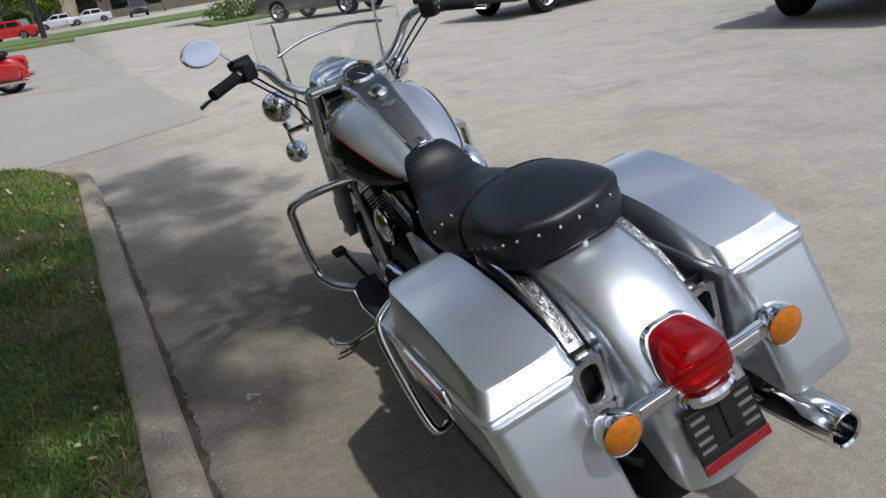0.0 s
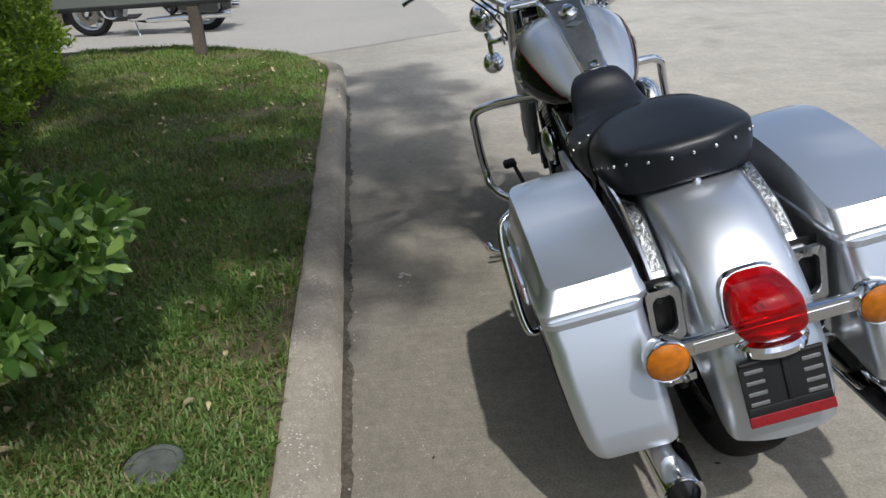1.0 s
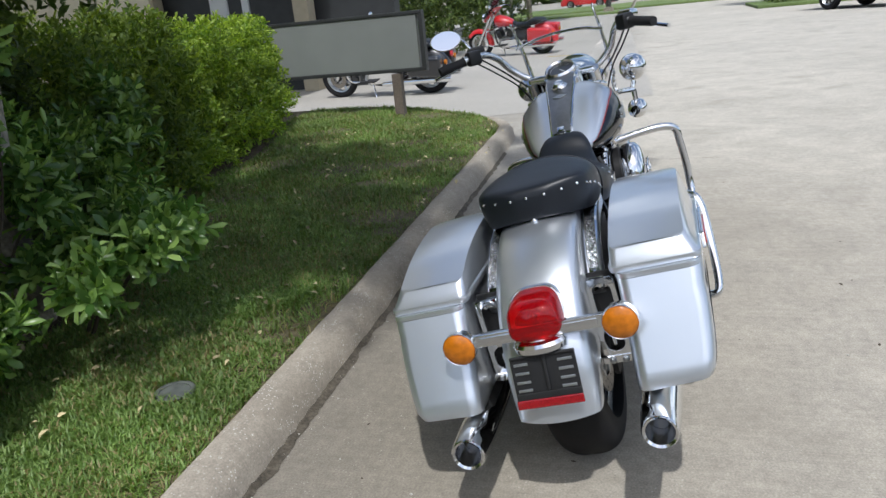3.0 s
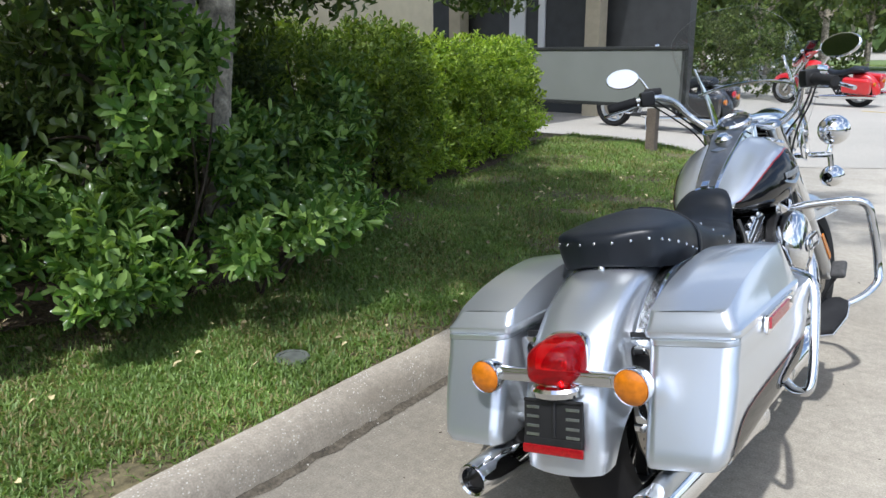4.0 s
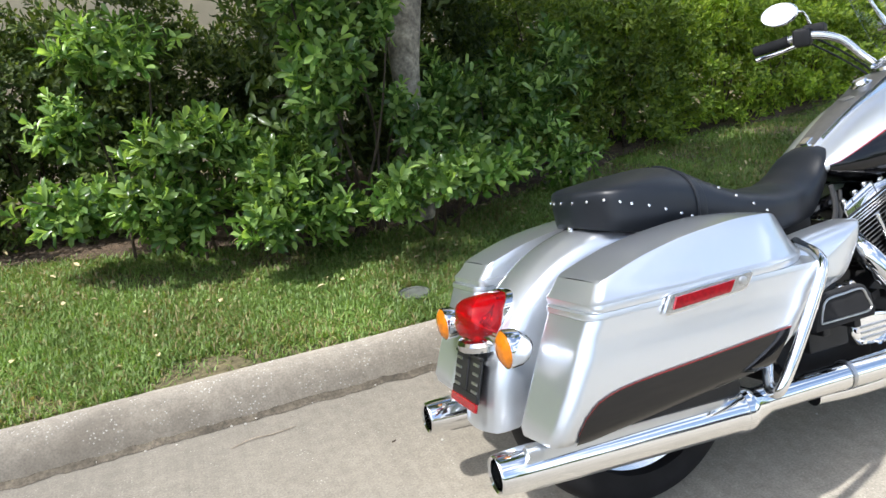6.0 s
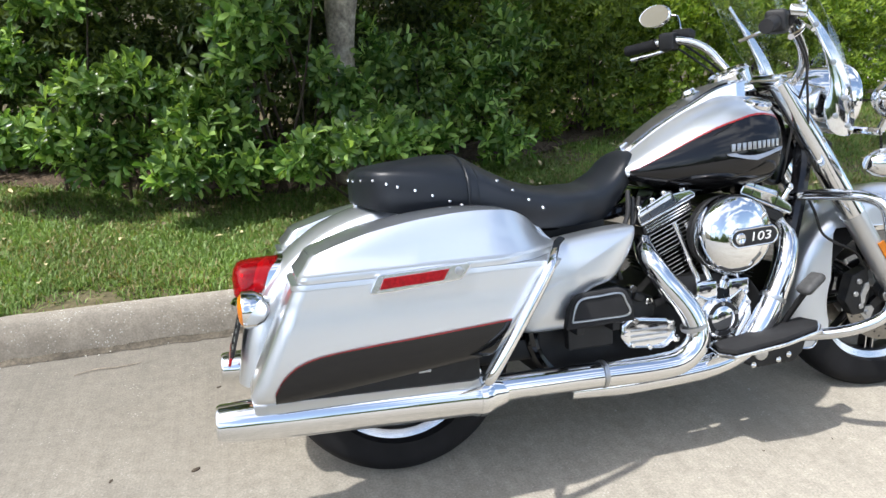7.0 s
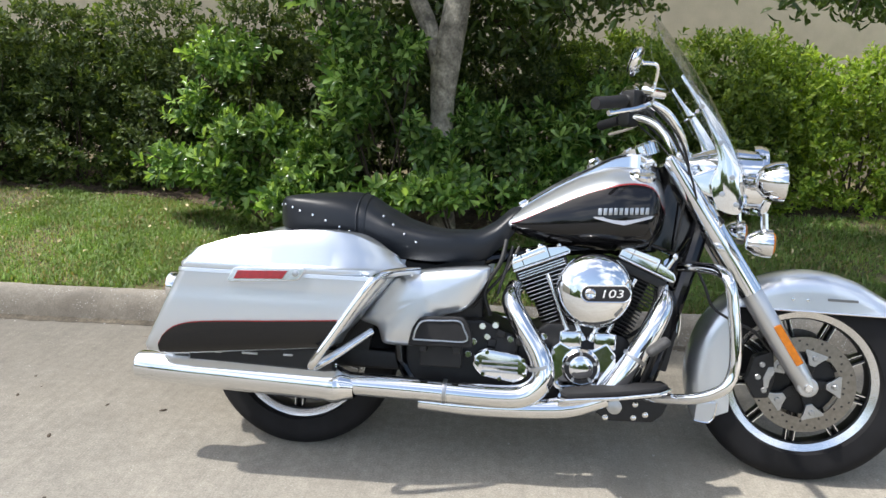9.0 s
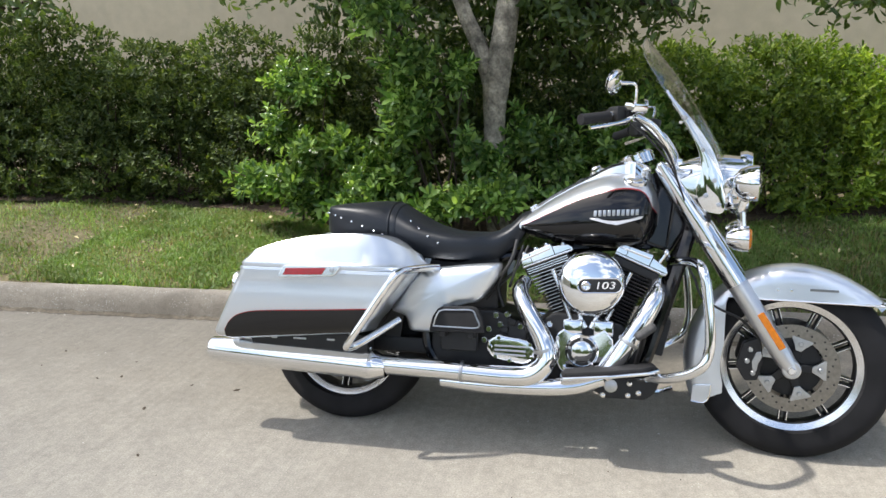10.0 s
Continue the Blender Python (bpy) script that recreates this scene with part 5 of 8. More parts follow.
def tank(bike):
    rings = []
    for i in range(41):
        x = 0.655 + 0.495 * i / 40
        right = [tank_point(x, 2 * k / 20) for k in range(21)]
        left = [Vector((p.x, -p.y, p.z)) for p in reversed(right[1:-1])]
        rings.append(right + left)
    tk = part("fuel_tank", loft(rings), SILVER, bike, "silver teardrop fuel tank with black sides", 60)

    def edge(x):
        """Where the black side begins, as v."""
        target = smooth_curve([(0.67, 0.768), (0.75, 0.805), (0.85, 0.853), (0.95, 0.888), (1.04, 0.905), (1.09, 0.895), (1.12, 0.86), (1.14, 0.80)])(x)
        return min((abs(tank_point(x, k / 60).z - target), k / 60) for k in range(6, 90))[1]
    xs = [0.672 + (1.141 - 0.672) * i / 44 for i in range(45)]
    ev = [edge(x) for x in xs]
    ev = [sum(ev[max(0, i - 2):i + 3]) / len(ev[max(0, i - 2):i + 3]) for i in range(len(ev))]
    for s in (-1, 1):
        side, line = [], []
        for x, v0 in zip(xs, ev):
            side.append([tank_point(x, v0 + (1.93 - v0) * k / 14, 0.0022) for k in range(15)])
            line.append([tank_point(x, v0 + dv, 0.0032) for dv in (-0.022, -0.011, 0.0)])
        a, b = sheet(side), sheet(line)
        if s > 0:
            a, b = mirrored(a), mirrored(b)
        part("side_panel", a, BLACKP, tk, "gloss black tank side", 60)
        part("pinstripe", b, STRIPE, tk, "thin red pinstripe", 60)
        # plain winged badge: a row of strokes over a shallow arrow
        strokes = [prism([(0.928 + 0.0152 * k, 0.809 + 0.0009 * k), (0.9385 + 0.0152 * k, 0.8095 + 0.0009 * k), (0.9395 + 0.0152 * k, 0.83 + 0.0009 * k), (0.929 + 0.0152 * k, 0.8295 + 0.0009 * k)], 0, 0.003, 0.0008) for k in range(10)]
        bm = merge(prism([(0.913, 0.804), (1.093, 0.815), (1.085, 0.806), (1.03, 0.789), (1.005, 0.782), (0.975, 0.786), (0.92, 0.798)], 0, 0.003, 0.0008), *strokes)
        for v in bm.verts:
            best = min((abs(tank_point(v.co.x, k / 60).z - v.co.z), k / 60) for k in range(20, 100))[1]
            v.co = Vector((v.co.x, -s * tank_point(v.co.x, best, 0.0045 + v.co.y).y, v.co.z))
        part("tank_badge", bm, SATIN, tk, "plain bright winged badge")
        c = Vector((1.062, s * 0.128, T_TOP(1.06) - 0.03))
        cap = part("filler_cap", lathe([(0.04, -0.014), (0.041, 0.002), (0.037, 0.006), (0.03, 0.005), (0.02, 0.008), (0, 0.009)], c, (0.05, s * 0.42, 1), 32), CHROME, tk, "round chrome filler cap")
    # console down the middle with the speedometer
    rings = []
    for i in range(25):
        t = i / 24
        x = 0.685 + 0.43 * t
        hw = 0.042 + 0.036 * t ** 1.3 if x < 1.06 else 0.078 - 0.02 * (x - 1.06) / 0.055
        z = T_TOP(x)
        top = z + 0.012 + 0.05 * max(0, (t - 0.45) / 0.55) ** 1.4 if x < 1.07 else z + 0.045
        rings.append([Vector((x, -hw, z - 0.035)), Vector((x, -hw * 0.97, top - 0.012)), Vector((x, -hw * 0.8, top - 0.003)), Vector((x, 0, top)), Vector((x, hw * 0.8, top - 0.003)), Vector((x, hw * 0.97, top - 0.012)), Vector((x, hw, z - 0.035))])
    con = part("tank_console", loft(rings), CHROME, bike, "chrome console down the tank", 40)
    face = []
    for i in range(19):
        t = i / 18
        x = 0.7 + 0.32 * t
        hw = 0.034 + 0.024 * t ** 1.3
        tt = (x - 0.685) / 0.43
        z = T_TOP(x) + 0.0135 + 0.05 * max(0, (tt - 0.45) / 0.55) ** 1.4
        face.append([Vector((x, hw * k / 4, z - 0.0035 * abs(k / 4) ** 2)) for k in range(-4, 5)])
    part("console_face", sheet(face, 0.0012), CONSOLE, con, "dark grey console face")
    c, ax = Vector((1.062, 0, 1.026)), Vector((-0.42, 0, 1))
    part("speedometer_ring", lathe([(0.05, -0.03), (0.062, -0.03), (0.064, 0.006), (0.057, 0.014), (0.051, 0.008)], c, ax, 40, closed=True), CHROME, con)
    part("speedometer_dial", lathe([(0, 0.0), (0.051, 0.0), (0.051, -0.02), (0, -0.02)], c, ax, 40), DIAL, con, "black speedometer dial")
    m = Matrix.Translation(c) @ axis_frame(ax)
    ticks = []
    for i in range(25):
        a = radians(-135 + 270 * i / 24)
        ticks.append(moved(rbox((0.0016, 0.007 if i % 2 == 0 else 0.004, 0.0006), (0, 0.043, 0.0012)), m @ Matrix.Rotation(a, 4, "Z")))
    ticks.append(moved(rbox((0.0022, 0.036, 0.001), (0, 0.015, 0.002)), m @ Matrix.Rotation(radians(125), 4, "Z")))
    part("dial_mark", merge(*ticks), WHITE, con)
    part("ignition_switch", lathe([(0.03, -0.01), (0.031, 0.006), (0.022, 0.012), (0.018, 0.022), (0, 0.024)], (0.93, 0, T_TOP(0.93) + 0.018), (-0.4, 0, 1), 28), CHROME, con)
    bm = prism([(-0.03, 0), (0, 0.014), (0.03, 0), (0, -0.014)], 0, 0.003, 0.001)
    part("console_badge", moved(bm, Matrix.Translation((0.87, 0, T_TOP(0.87) + 0.014)) @ Matrix.Rotation(radians(-28), 4, "Y") @ Matrix.Rotation(radians(90), 4, "X") @ Matrix.Rotation(radians(90), 4, "Y")), SATIN, con, "plain diamond badge")
    part("console_latch", rbox((0.03, 0.03, 0.014), (0.705, 0, T_TOP(0.705) + 0.014), 0.004, (0, -30, 0)), CHROME, con)


# saddle
S_TOP = smooth_curve([(-0.091, 0.795), (-0.084, 0.815), (-0.07, 0.824), (-0.03, 0.832), (0.05, 0.842), (0.15, 0.85), (0.2, 0.843), (0.27, 0.806), (0.36, 0.764), (0.46, 0.744), (0.55, 0.745), (0.62, 0.778), (0.67, 0.822), (0.70, 0.832)])
S_BOT = smooth_curve([(-0.091, 0.745), (-0.08, 0.735), (0.0, 0.714), (0.15, 0.69), (0.3, 0.652), (0.45, 0.64), (0.58, 0.648), (0.64, 0.69), (0.70, 0.765)])
S_WID = smooth_curve([(-0.091, 0.025), (-0.088, 0.044), (-0.081, 0.066), (-0.07, 0.092), (-0.05, 0.13), (-0.035, 0.144), (-0.01, 0.155), (0.03, 0.162), (0.1, 0.167), (0.16, 0.164), (0.2, 0.16), (0.3, 0.172), (0.4, 0.172), (0.48, 0.16), (0.56, 0.128), (0.63, 0.104), (0.67, 0.093), (0.70, 0.078)])


def seat_point(x, v, off=0.0):
    t, b, w = S_TOP(x), S_BOT(x), S_WID(x)
    # boxy at the tail, arched where pillion and rider seat meet
    arch = min(1.0, max(0.0, (x + 0.05) / 0.23))
    edge = b + (t - b) * (0.66 - 0.24 * arch if x < 0.2 else 0.42 + 0.08 * min(1, (x - 0.2) / 0.15))
    square = 0.4 + 0.42 * arch
    if v <= 1:
        a = v * math.pi / 2
        y, z = w * math.sin(a) ** (square + 0.25) if a > 0 else 0.0, edge + (t - edge) * max(0.0, math.cos(a)) ** square
        if 0.3 < x < 0.62:
            z += 0.010 * (y / w) ** 2 * math.sin((x - 0.3) / 0.32 * math.pi)
    else:
        y, z = w * (1 - 0.1 * (v - 1) ** 2), edge - (edge - b) * (v - 1)
    return Vector((x, -(y + off), z + off * 0.5 * (1.3 - v)))


def saddle(bike):
    def ring_at(x, grow=0.0):
        c = Vector((x, 0, (S_TOP(x) + S_BOT(x)) / 2))
        right = [c + (seat_point(x, 2 * k / 24) - c) * (1 + grow) for k in range(25)]
        return right + [Vector((p.x, -p.y, p.z)) for p in reversed(right[1:])]

    def shell(x0, x1, n, grow=0.0, bias=1.0):
        return loft([ring_at(x0 + (x1 - x0) * (i / n) ** bias, grow) for i in range(n + 1)])
    s = part("rider_seat", shell(0.205, 0.70, 40), LEATHER, bike, "black leather rider seat with a raised nose", 60)
    p = part("passenger_seat", shell(-0.09, 0.2, 34, 0.012, 1.7), LEATHER, bike, "black leather passenger pillion with studs", 60)
    part("seat_strap", loft([ring_at(x, g) for x, g in ((0.186, 0.004), (0.19, 0.017), (0.2, 0.019), (0.212, 0.017), (0.216, 0.004))]), LEATHER, p, "stitched leather strap", 60)
    part("welt", tube(ring_at(0.188, 0.028), 0.0034, 8, 1), LEATHER, p, "black piping along the pillion's edge")
    # studs round the pillion and down the rider seat
    def stud(q, n):
        return lathe([(0.0042, -0.001), (0.0038, 0.0017), (0.0021, 0.003), (0, 0.0033)], q, n, 10)
    for sgn in (-1, 1):
        studs = []
        for x, y in ((-0.0865, 0.0465), (-0.0725, 0.0925), (-0.0495, 0.1325)):
            studs.append(stud(Vector((x - 0.001, sgn * (y + 0.001), 0.798)), (-1, sgn * (0.12 + 6 * max(0, y - 0.05)), 0.1)))
        for x, z in ((-0.02, 0.789), (0.006, 0.781), (0.049, 0.769), (0.092, 0.753), (0.136, 0.735), (0.168, 0.722)):
            q = min((seat_point(x, k / 40, 0.002) for k in range(20, 80)), key=lambda u: abs(u.z - z))
            studs.append(stud(Vector((q.x, q.y * -sgn, q.z)), (-0.1, sgn, 0.15)))
        each("stud", studs, CHROME, p)
        studs = []
        for x, z in ((0.271, 0.776), (0.306, 0.75), (0.344, 0.722), (0.382, 0.7)):
            q = min((seat_point(x, k / 40, 0.002) for k in range(20, 80)), key=lambda u: abs(u.z - z))
            studs.append(stud(Vector((q.x, q.y * -sgn, q.z)), (0, sgn, 0.45)))
        each("stud", studs, CHROME, s)
    each("stud", [stud(Vector((-0.092, 0.002, 0.799)), (-1, 0, 0.1))], CHROME, p)


# rear fender: a running line and its width
RF_LINE = [(0.36, 0.70), (0.22, 0.735), (0.08, 0.745), (-0.05, 0.735), (-0.16, 0.70), (-0.25, 0.645), (-0.32, 0.575), (-0.368, 0.495), (-0.398, 0.415), (-0.417, 0.304)]


def rear_fender(bike):
    line = spline([Vector((x, 0, z)) for x, z in RF_LINE], 5)
    rows = []
    for i, p in enumerate(line):
        d = (line[min(i + 1, len(line) - 1)] - line[max(i - 1, 0)]).normalized()
        n = Vector((-d.z, 0, d.x)) * -1
        if n.z < 0 and p.x > -0.3 or (p.x <= -0.3 and n.x > 0):
            n = -n
        t = i / (len(line) - 1)
        w = 0.114 - 0.006 * max(0, (t - 0.86) / 0.14) ** 2
        drop = 0.14 if t < 0.8 else 0.14 - 0.085 * (t - 0.8) / 0.2
        row = []
        for k in range(-10, 11):
            u = k / 10
            a = abs(u)
            if a < 0.6:
                y, q = w * 0.93 * a / 0.6, 0.022 * (a / 0.6) ** 2.4
            else:
                b = (a - 0.6) / 0.4
                y, q = w * (0.93 + 0.07 * min(1, b * 2.5)), 0.022 + drop * b ** 1.15
            # the end is cut to a shallow arc
            row.append(p - n * q + Vector((0, math.copysign(y, u), 0.02 * u * u * max(0.0, (t - 0.9) / 0.1))))
        rows.append(row)
    f = part("rear_fender", sheet(rows, 0.003), SILVER, bike, "rounded silver rear fender", 60)
    part("seat_bolt", merge(lathe([(0.011, 0), (0.011, 0.006), (0.006, 0.012), (0.009, 0.016), (0.006, 0.021), (0, 0.022)], (-0.075, 0, 0.728), (-0.25, 0, 1), 14)), CHROME, f)
    # fender struts on both sides: a deep chrome cover with a dark relief band on its top
    def slot_plate(x, y, z, wide, high, slot_w, slot_h, thick):
        rings = []
        for w, h, dx in ((wide, high, 0.0), (slot_w + 0.005, slot_h + 0.005, 0.0), (slot_w, slot_h, 0.003), (slot_w, slot_h, thick), (wide, high, thick), (wide, high, 0.0)):
            r = min(w, h) / 2 * (0.96 if w < wide else 0.3)
            ring = []
            for cy, cz, a0 in ((1, 1, 0), (-1, 1, 90), (-1, -1, 180), (1, -1, 270)):
                for k in range(6):
                    a = radians(a0 + 18 * k)
                    ring.append(Vector((x + dx, y + cy * (w / 2 - r) + r * math.cos(a), z + cz * (h / 2 - r) + r * math.sin(a))))
            rings.append(ring)
        return loft(rings, cap=False)
    for s in (-1, 1):
        pts = [Vector((0.16, s * 0.133, 0.715)), Vector((0.02, s * 0.133, 0.701)), Vector((-0.06, s * 0.134, 0.673)), Vector((-0.13, s * 0.135, 0.628)), Vector((-0.186, s * 0.136, 0.577))]
        way = spline(pts, 6)
        rings, band = [], []
        for i, p in enumerate(way):
            d = (way[min(i + 1, len(way) - 1)] - way[max(i - 1, 0)]).normalized()
            n = Vector((d.z, 0, -d.x))
            rings.append([p + Vector((0, s * dy, 0)) + n * dn for dy, dn in ((-0.018, -0.036), (0.024, -0.036), (0.025, -0.009), (0.022, -0.003), (0.017, 0.0), (-0.012, 0.0), (-0.016, -0.002), (-0.019, -0.008))])
            if 6 <= i <= len(way) - 3:
                band.append([p + n * 0.001 + Vector((0, s * dy, 0)) for dy in (-0.011, 0.002, 0.016)])
        sp = part("fender_strut", loft(rings), CHROME, bike, "chrome fender strut", 30)
        part("strut_inlay", sheet(band), CHASED, sp, "embossed chrome band in the strut's top")
        part("strut_end", merge(rbox((0.032, 0.046, 0.05), (-0.192, s * 0.139, 0.555), 0.008, (0, -38, 0), 3), cyl((-0.2, s * 0.15, 0.556), (-0.2, s * 0.172, 0.556), 0.008, 12, 0.002)), CHROME, sp, "blunt chrome strut end")
        each("strut_bolt", [lathe([(0.009, 0), (0.009, 0.006), (0, 0.008)], p + Vector((0, s * 0.016, -0.02)), (0, s, 0), 10) for p in (pts[1], pts[2], pts[3])], SATIN, sp)
        # slotted brackets that carry the bag, one over the other
        x = -0.226
        br = part("bag_bracket", slot_plate(x, s * 0.151, 0.521, 0.072, 0.124, 0.044, 0.094, 0.014), CHROME, bike, "slotted chrome bag bracket", 40)
        part("lower_bracket", slot_plate(x, s * 0.151, 0.412, 0.072, 0.092, 0.046, 0.062, 0.014), CHROME, br, "", 40)
        part("bracket_foot", merge(rbox((0.022, 0.085, 0.022), (x + 0.006, s * 0.15, 0.358), 0.004), rbox((0.14, 0.012, 0.03), (-0.155, s * 0.15, 0.41), 0.004)), CHROME, br)
        each("bracket_bolt", [lathe([(0.0085, 0), (0.0085, 0.005), (0.005, 0.009), (0, 0.01)], (x - 0.004, s * (0.135 + 0.034 * q), 0.357), (-1, 0, 0), 12) for q in (0, 1)], SATIN, br)
        # black sheet added so that the bracket's slots look dark
        part("slot_backing", rbox((0.006, 0.07, 0.24), (x + 0.034, s * 0.152, 0.472), 0.002), WRINKLE, bike, "black plate added behind the bracket to darken its slots")
    return f


def tail(bike):
    # tail lamp on a chrome base
    def lamp_ring(x, k, lean):
        ring = []
        for i in range(36):
            a = 2 * math.pi * i / 36
            c, q = math.cos(a), math.sin(a)
            ring.append(Vector((x + lean * q, 0.066 * k * math.copysign(abs(c) ** 0.6, c) * (1 - 0.14 * q), 0.568 + 0.049 * k * math.copysign(abs(q) ** 0.6, q))))
        return ring
    t = part("tail_lamp", loft([lamp_ring(-0.326, 1.0, 0.037), lamp_ring(-0.352, 1.0, 0.03), lamp_ring(-0.38, 0.97, 0.018), lamp_ring(-0.393, 0.91, 0.011), lamp_ring(-0.401, 0.8, 0.006), lamp_ring(-0.407, 0.5, 0.002), lamp_ring(-0.409, 0.01, 0)], cap=False), REDGLASS, bike, "clear red tail lamp lens", 50)
    part("reflector_bowl", loft([lamp_ring(-0.35, 0.97, 0.03), lamp_ring(-0.336, 0.84, 0.02), lamp_ring(-0.322, 0.58, 0.01), lamp_ring(-0.314, 0.3, 0), lamp_ring(-0.312, 0.02, 0)], cap=False), LAMPBOWL, t, "bright bowl behind the lens")
    part("bulb", lathe([(0, 0.03), (0.008, 0.028), (0.013, 0.018), (0.012, 0.006), (0.008, 0.0)], (-0.322, 0, 0.556), (-1, 0, 0), 16), MACHINED, t)
    part("tail_lamp_base", loft([lamp_ring(-0.27, 1.07, 0.05), lamp_ring(-0.325, 1.07, 0.037), lamp_ring(-0.328, 1.0, 0.037)]), CHROME, t, "chrome lamp base", 50)
    part("plate_lamp", moved(lathe([(0, -0.016), (0.058, -0.016), (0.067, -0.01), (0.069, 0.004), (0.062, 0.012), (0.045, 0.016), (0.036, 0.026), (0, 0.028)], (0, 0, 0), (0, 0, 1), 36), Matrix.Translation((-0.37, 0, 0.502)) @ Matrix.Diagonal((0.72, 1.0, 1.0, 1.0))), CHROME, t, "chrome plate lamp")
    # signal bar
    bar = part("signal_bar", merge(rbox((0.02, 0.34, 0.034), (-0.365, 0, 0.532), 0.004), rbox((0.012, 0.3, 0.02), (-0.373, 0, 0.532), 0.003)), CHROME, bike, "chrome bar that carries the signals")
    for s in (-1, 1):
        c = Vector((-0.363, s * 0.203, 0.525))
        sg = part("rear_signal", lathe([(0, 0.038), (0.018, 0.036), (0.034, 0.022), (0.043, 0.003), (0.0445, -0.02), (0.0425, -0.026), (0.04, -0.024)], c, (1, 0, 0), 32), CHROME, bike, "chrome rear turn signal")
        part("lens", lathe([(0.0405, -0.018), (0.04, -0.026), (0.03, -0.034), (0, -0.038)], c, (1, 0, 0), 32), AMBER, sg, "orange lens")
    # plate carrier with slots, red reflector below
    tilt = Matrix.Translation((-0.41, 0, 0.432)) @ Matrix.Rotation(radians(16), 4, "Y")
    pl = part("plate_carrier", moved(merge(rbox((0.006, 0.164, 0.11), (0, 0, 0), 0.006), rbox((0.008, 0.162, 0.008), (-0.004, 0, 0.051), 0.003), rbox((0.008, 0.012, 0.088), (-0.004, -0.004, 0.008), 0.004), rbox((0.007, 0.162, 0.018), (-0.003, 0, -0.045), 0.003)), tilt), WRINKLE, bike, "black plastic plate carrier without a plate")
    slots = [rbox((0.003, 0.036, 0.007), (-0.0042, s * 0.055, z), 0.001) for s in (-1, 1) for z in (-0.03, -0.01, 0.012, 0.034)]
    for sl in slots:
        part("slot", moved(sl, tilt), SATIN, pl)
    part("rear_reflector", moved(rbox((0.008, 0.166, 0.022), (-0.004, 0, -0.064), 0.003), tilt), REFLECT, pl, "red reflector strip")


# saddlebags
B_REAR = smooth_curve([(0.322, -0.37), (0.336, -0.385), (0.352, -0.387), (0.386, -0.373), (0.49, -0.327), (0.608, -0.272), (0.76, -0.2)])
B_FRONT = smooth_curve([(0.285, 0.15), (0.31, 0.168), (0.38, 0.19), (0.45, 0.225), (0.55, 0.30), (0.62, 0.35), (0.76, 0.4)])
B_OUT = smooth_curve([(0.322, 0.36), (0.34, 0.38), (0.37, 0.39), (0.45, 0.4), (0.52, 0.404), (0.54, 0.4025), (0.56, 0.405), (0.62, 0.408), (0.76, 0.38)])
B_IN = 0.188


def bag_ring(z, x0, x1, out, inn, r=0.04):
    ring = []
    for cx, cy, a0 in ((x1 - r, -inn - r, 0), (x0 + r, -inn - r, 90), (x0 + r, -out + r, 180), (x1 - r, -out + r, 270)):
        for k in range(6):
            a = radians(a0 + 90 * k / 5)
            ring.append(Vector((cx + r * math.cos(a), cy + r * math.sin(a), z)))
    return ring


def bag_lid_top(x):
    return smooth_curve([(-0.27, 0.646), (-0.23, 0.66), (-0.155, 0.685), (-0.1, 0.7), (0.015, 0.719), (0.13, 0.727), (0.21, 0.722), (0.28, 0.695), (0.33, 0.662), (0.36, 0.647)])(x)


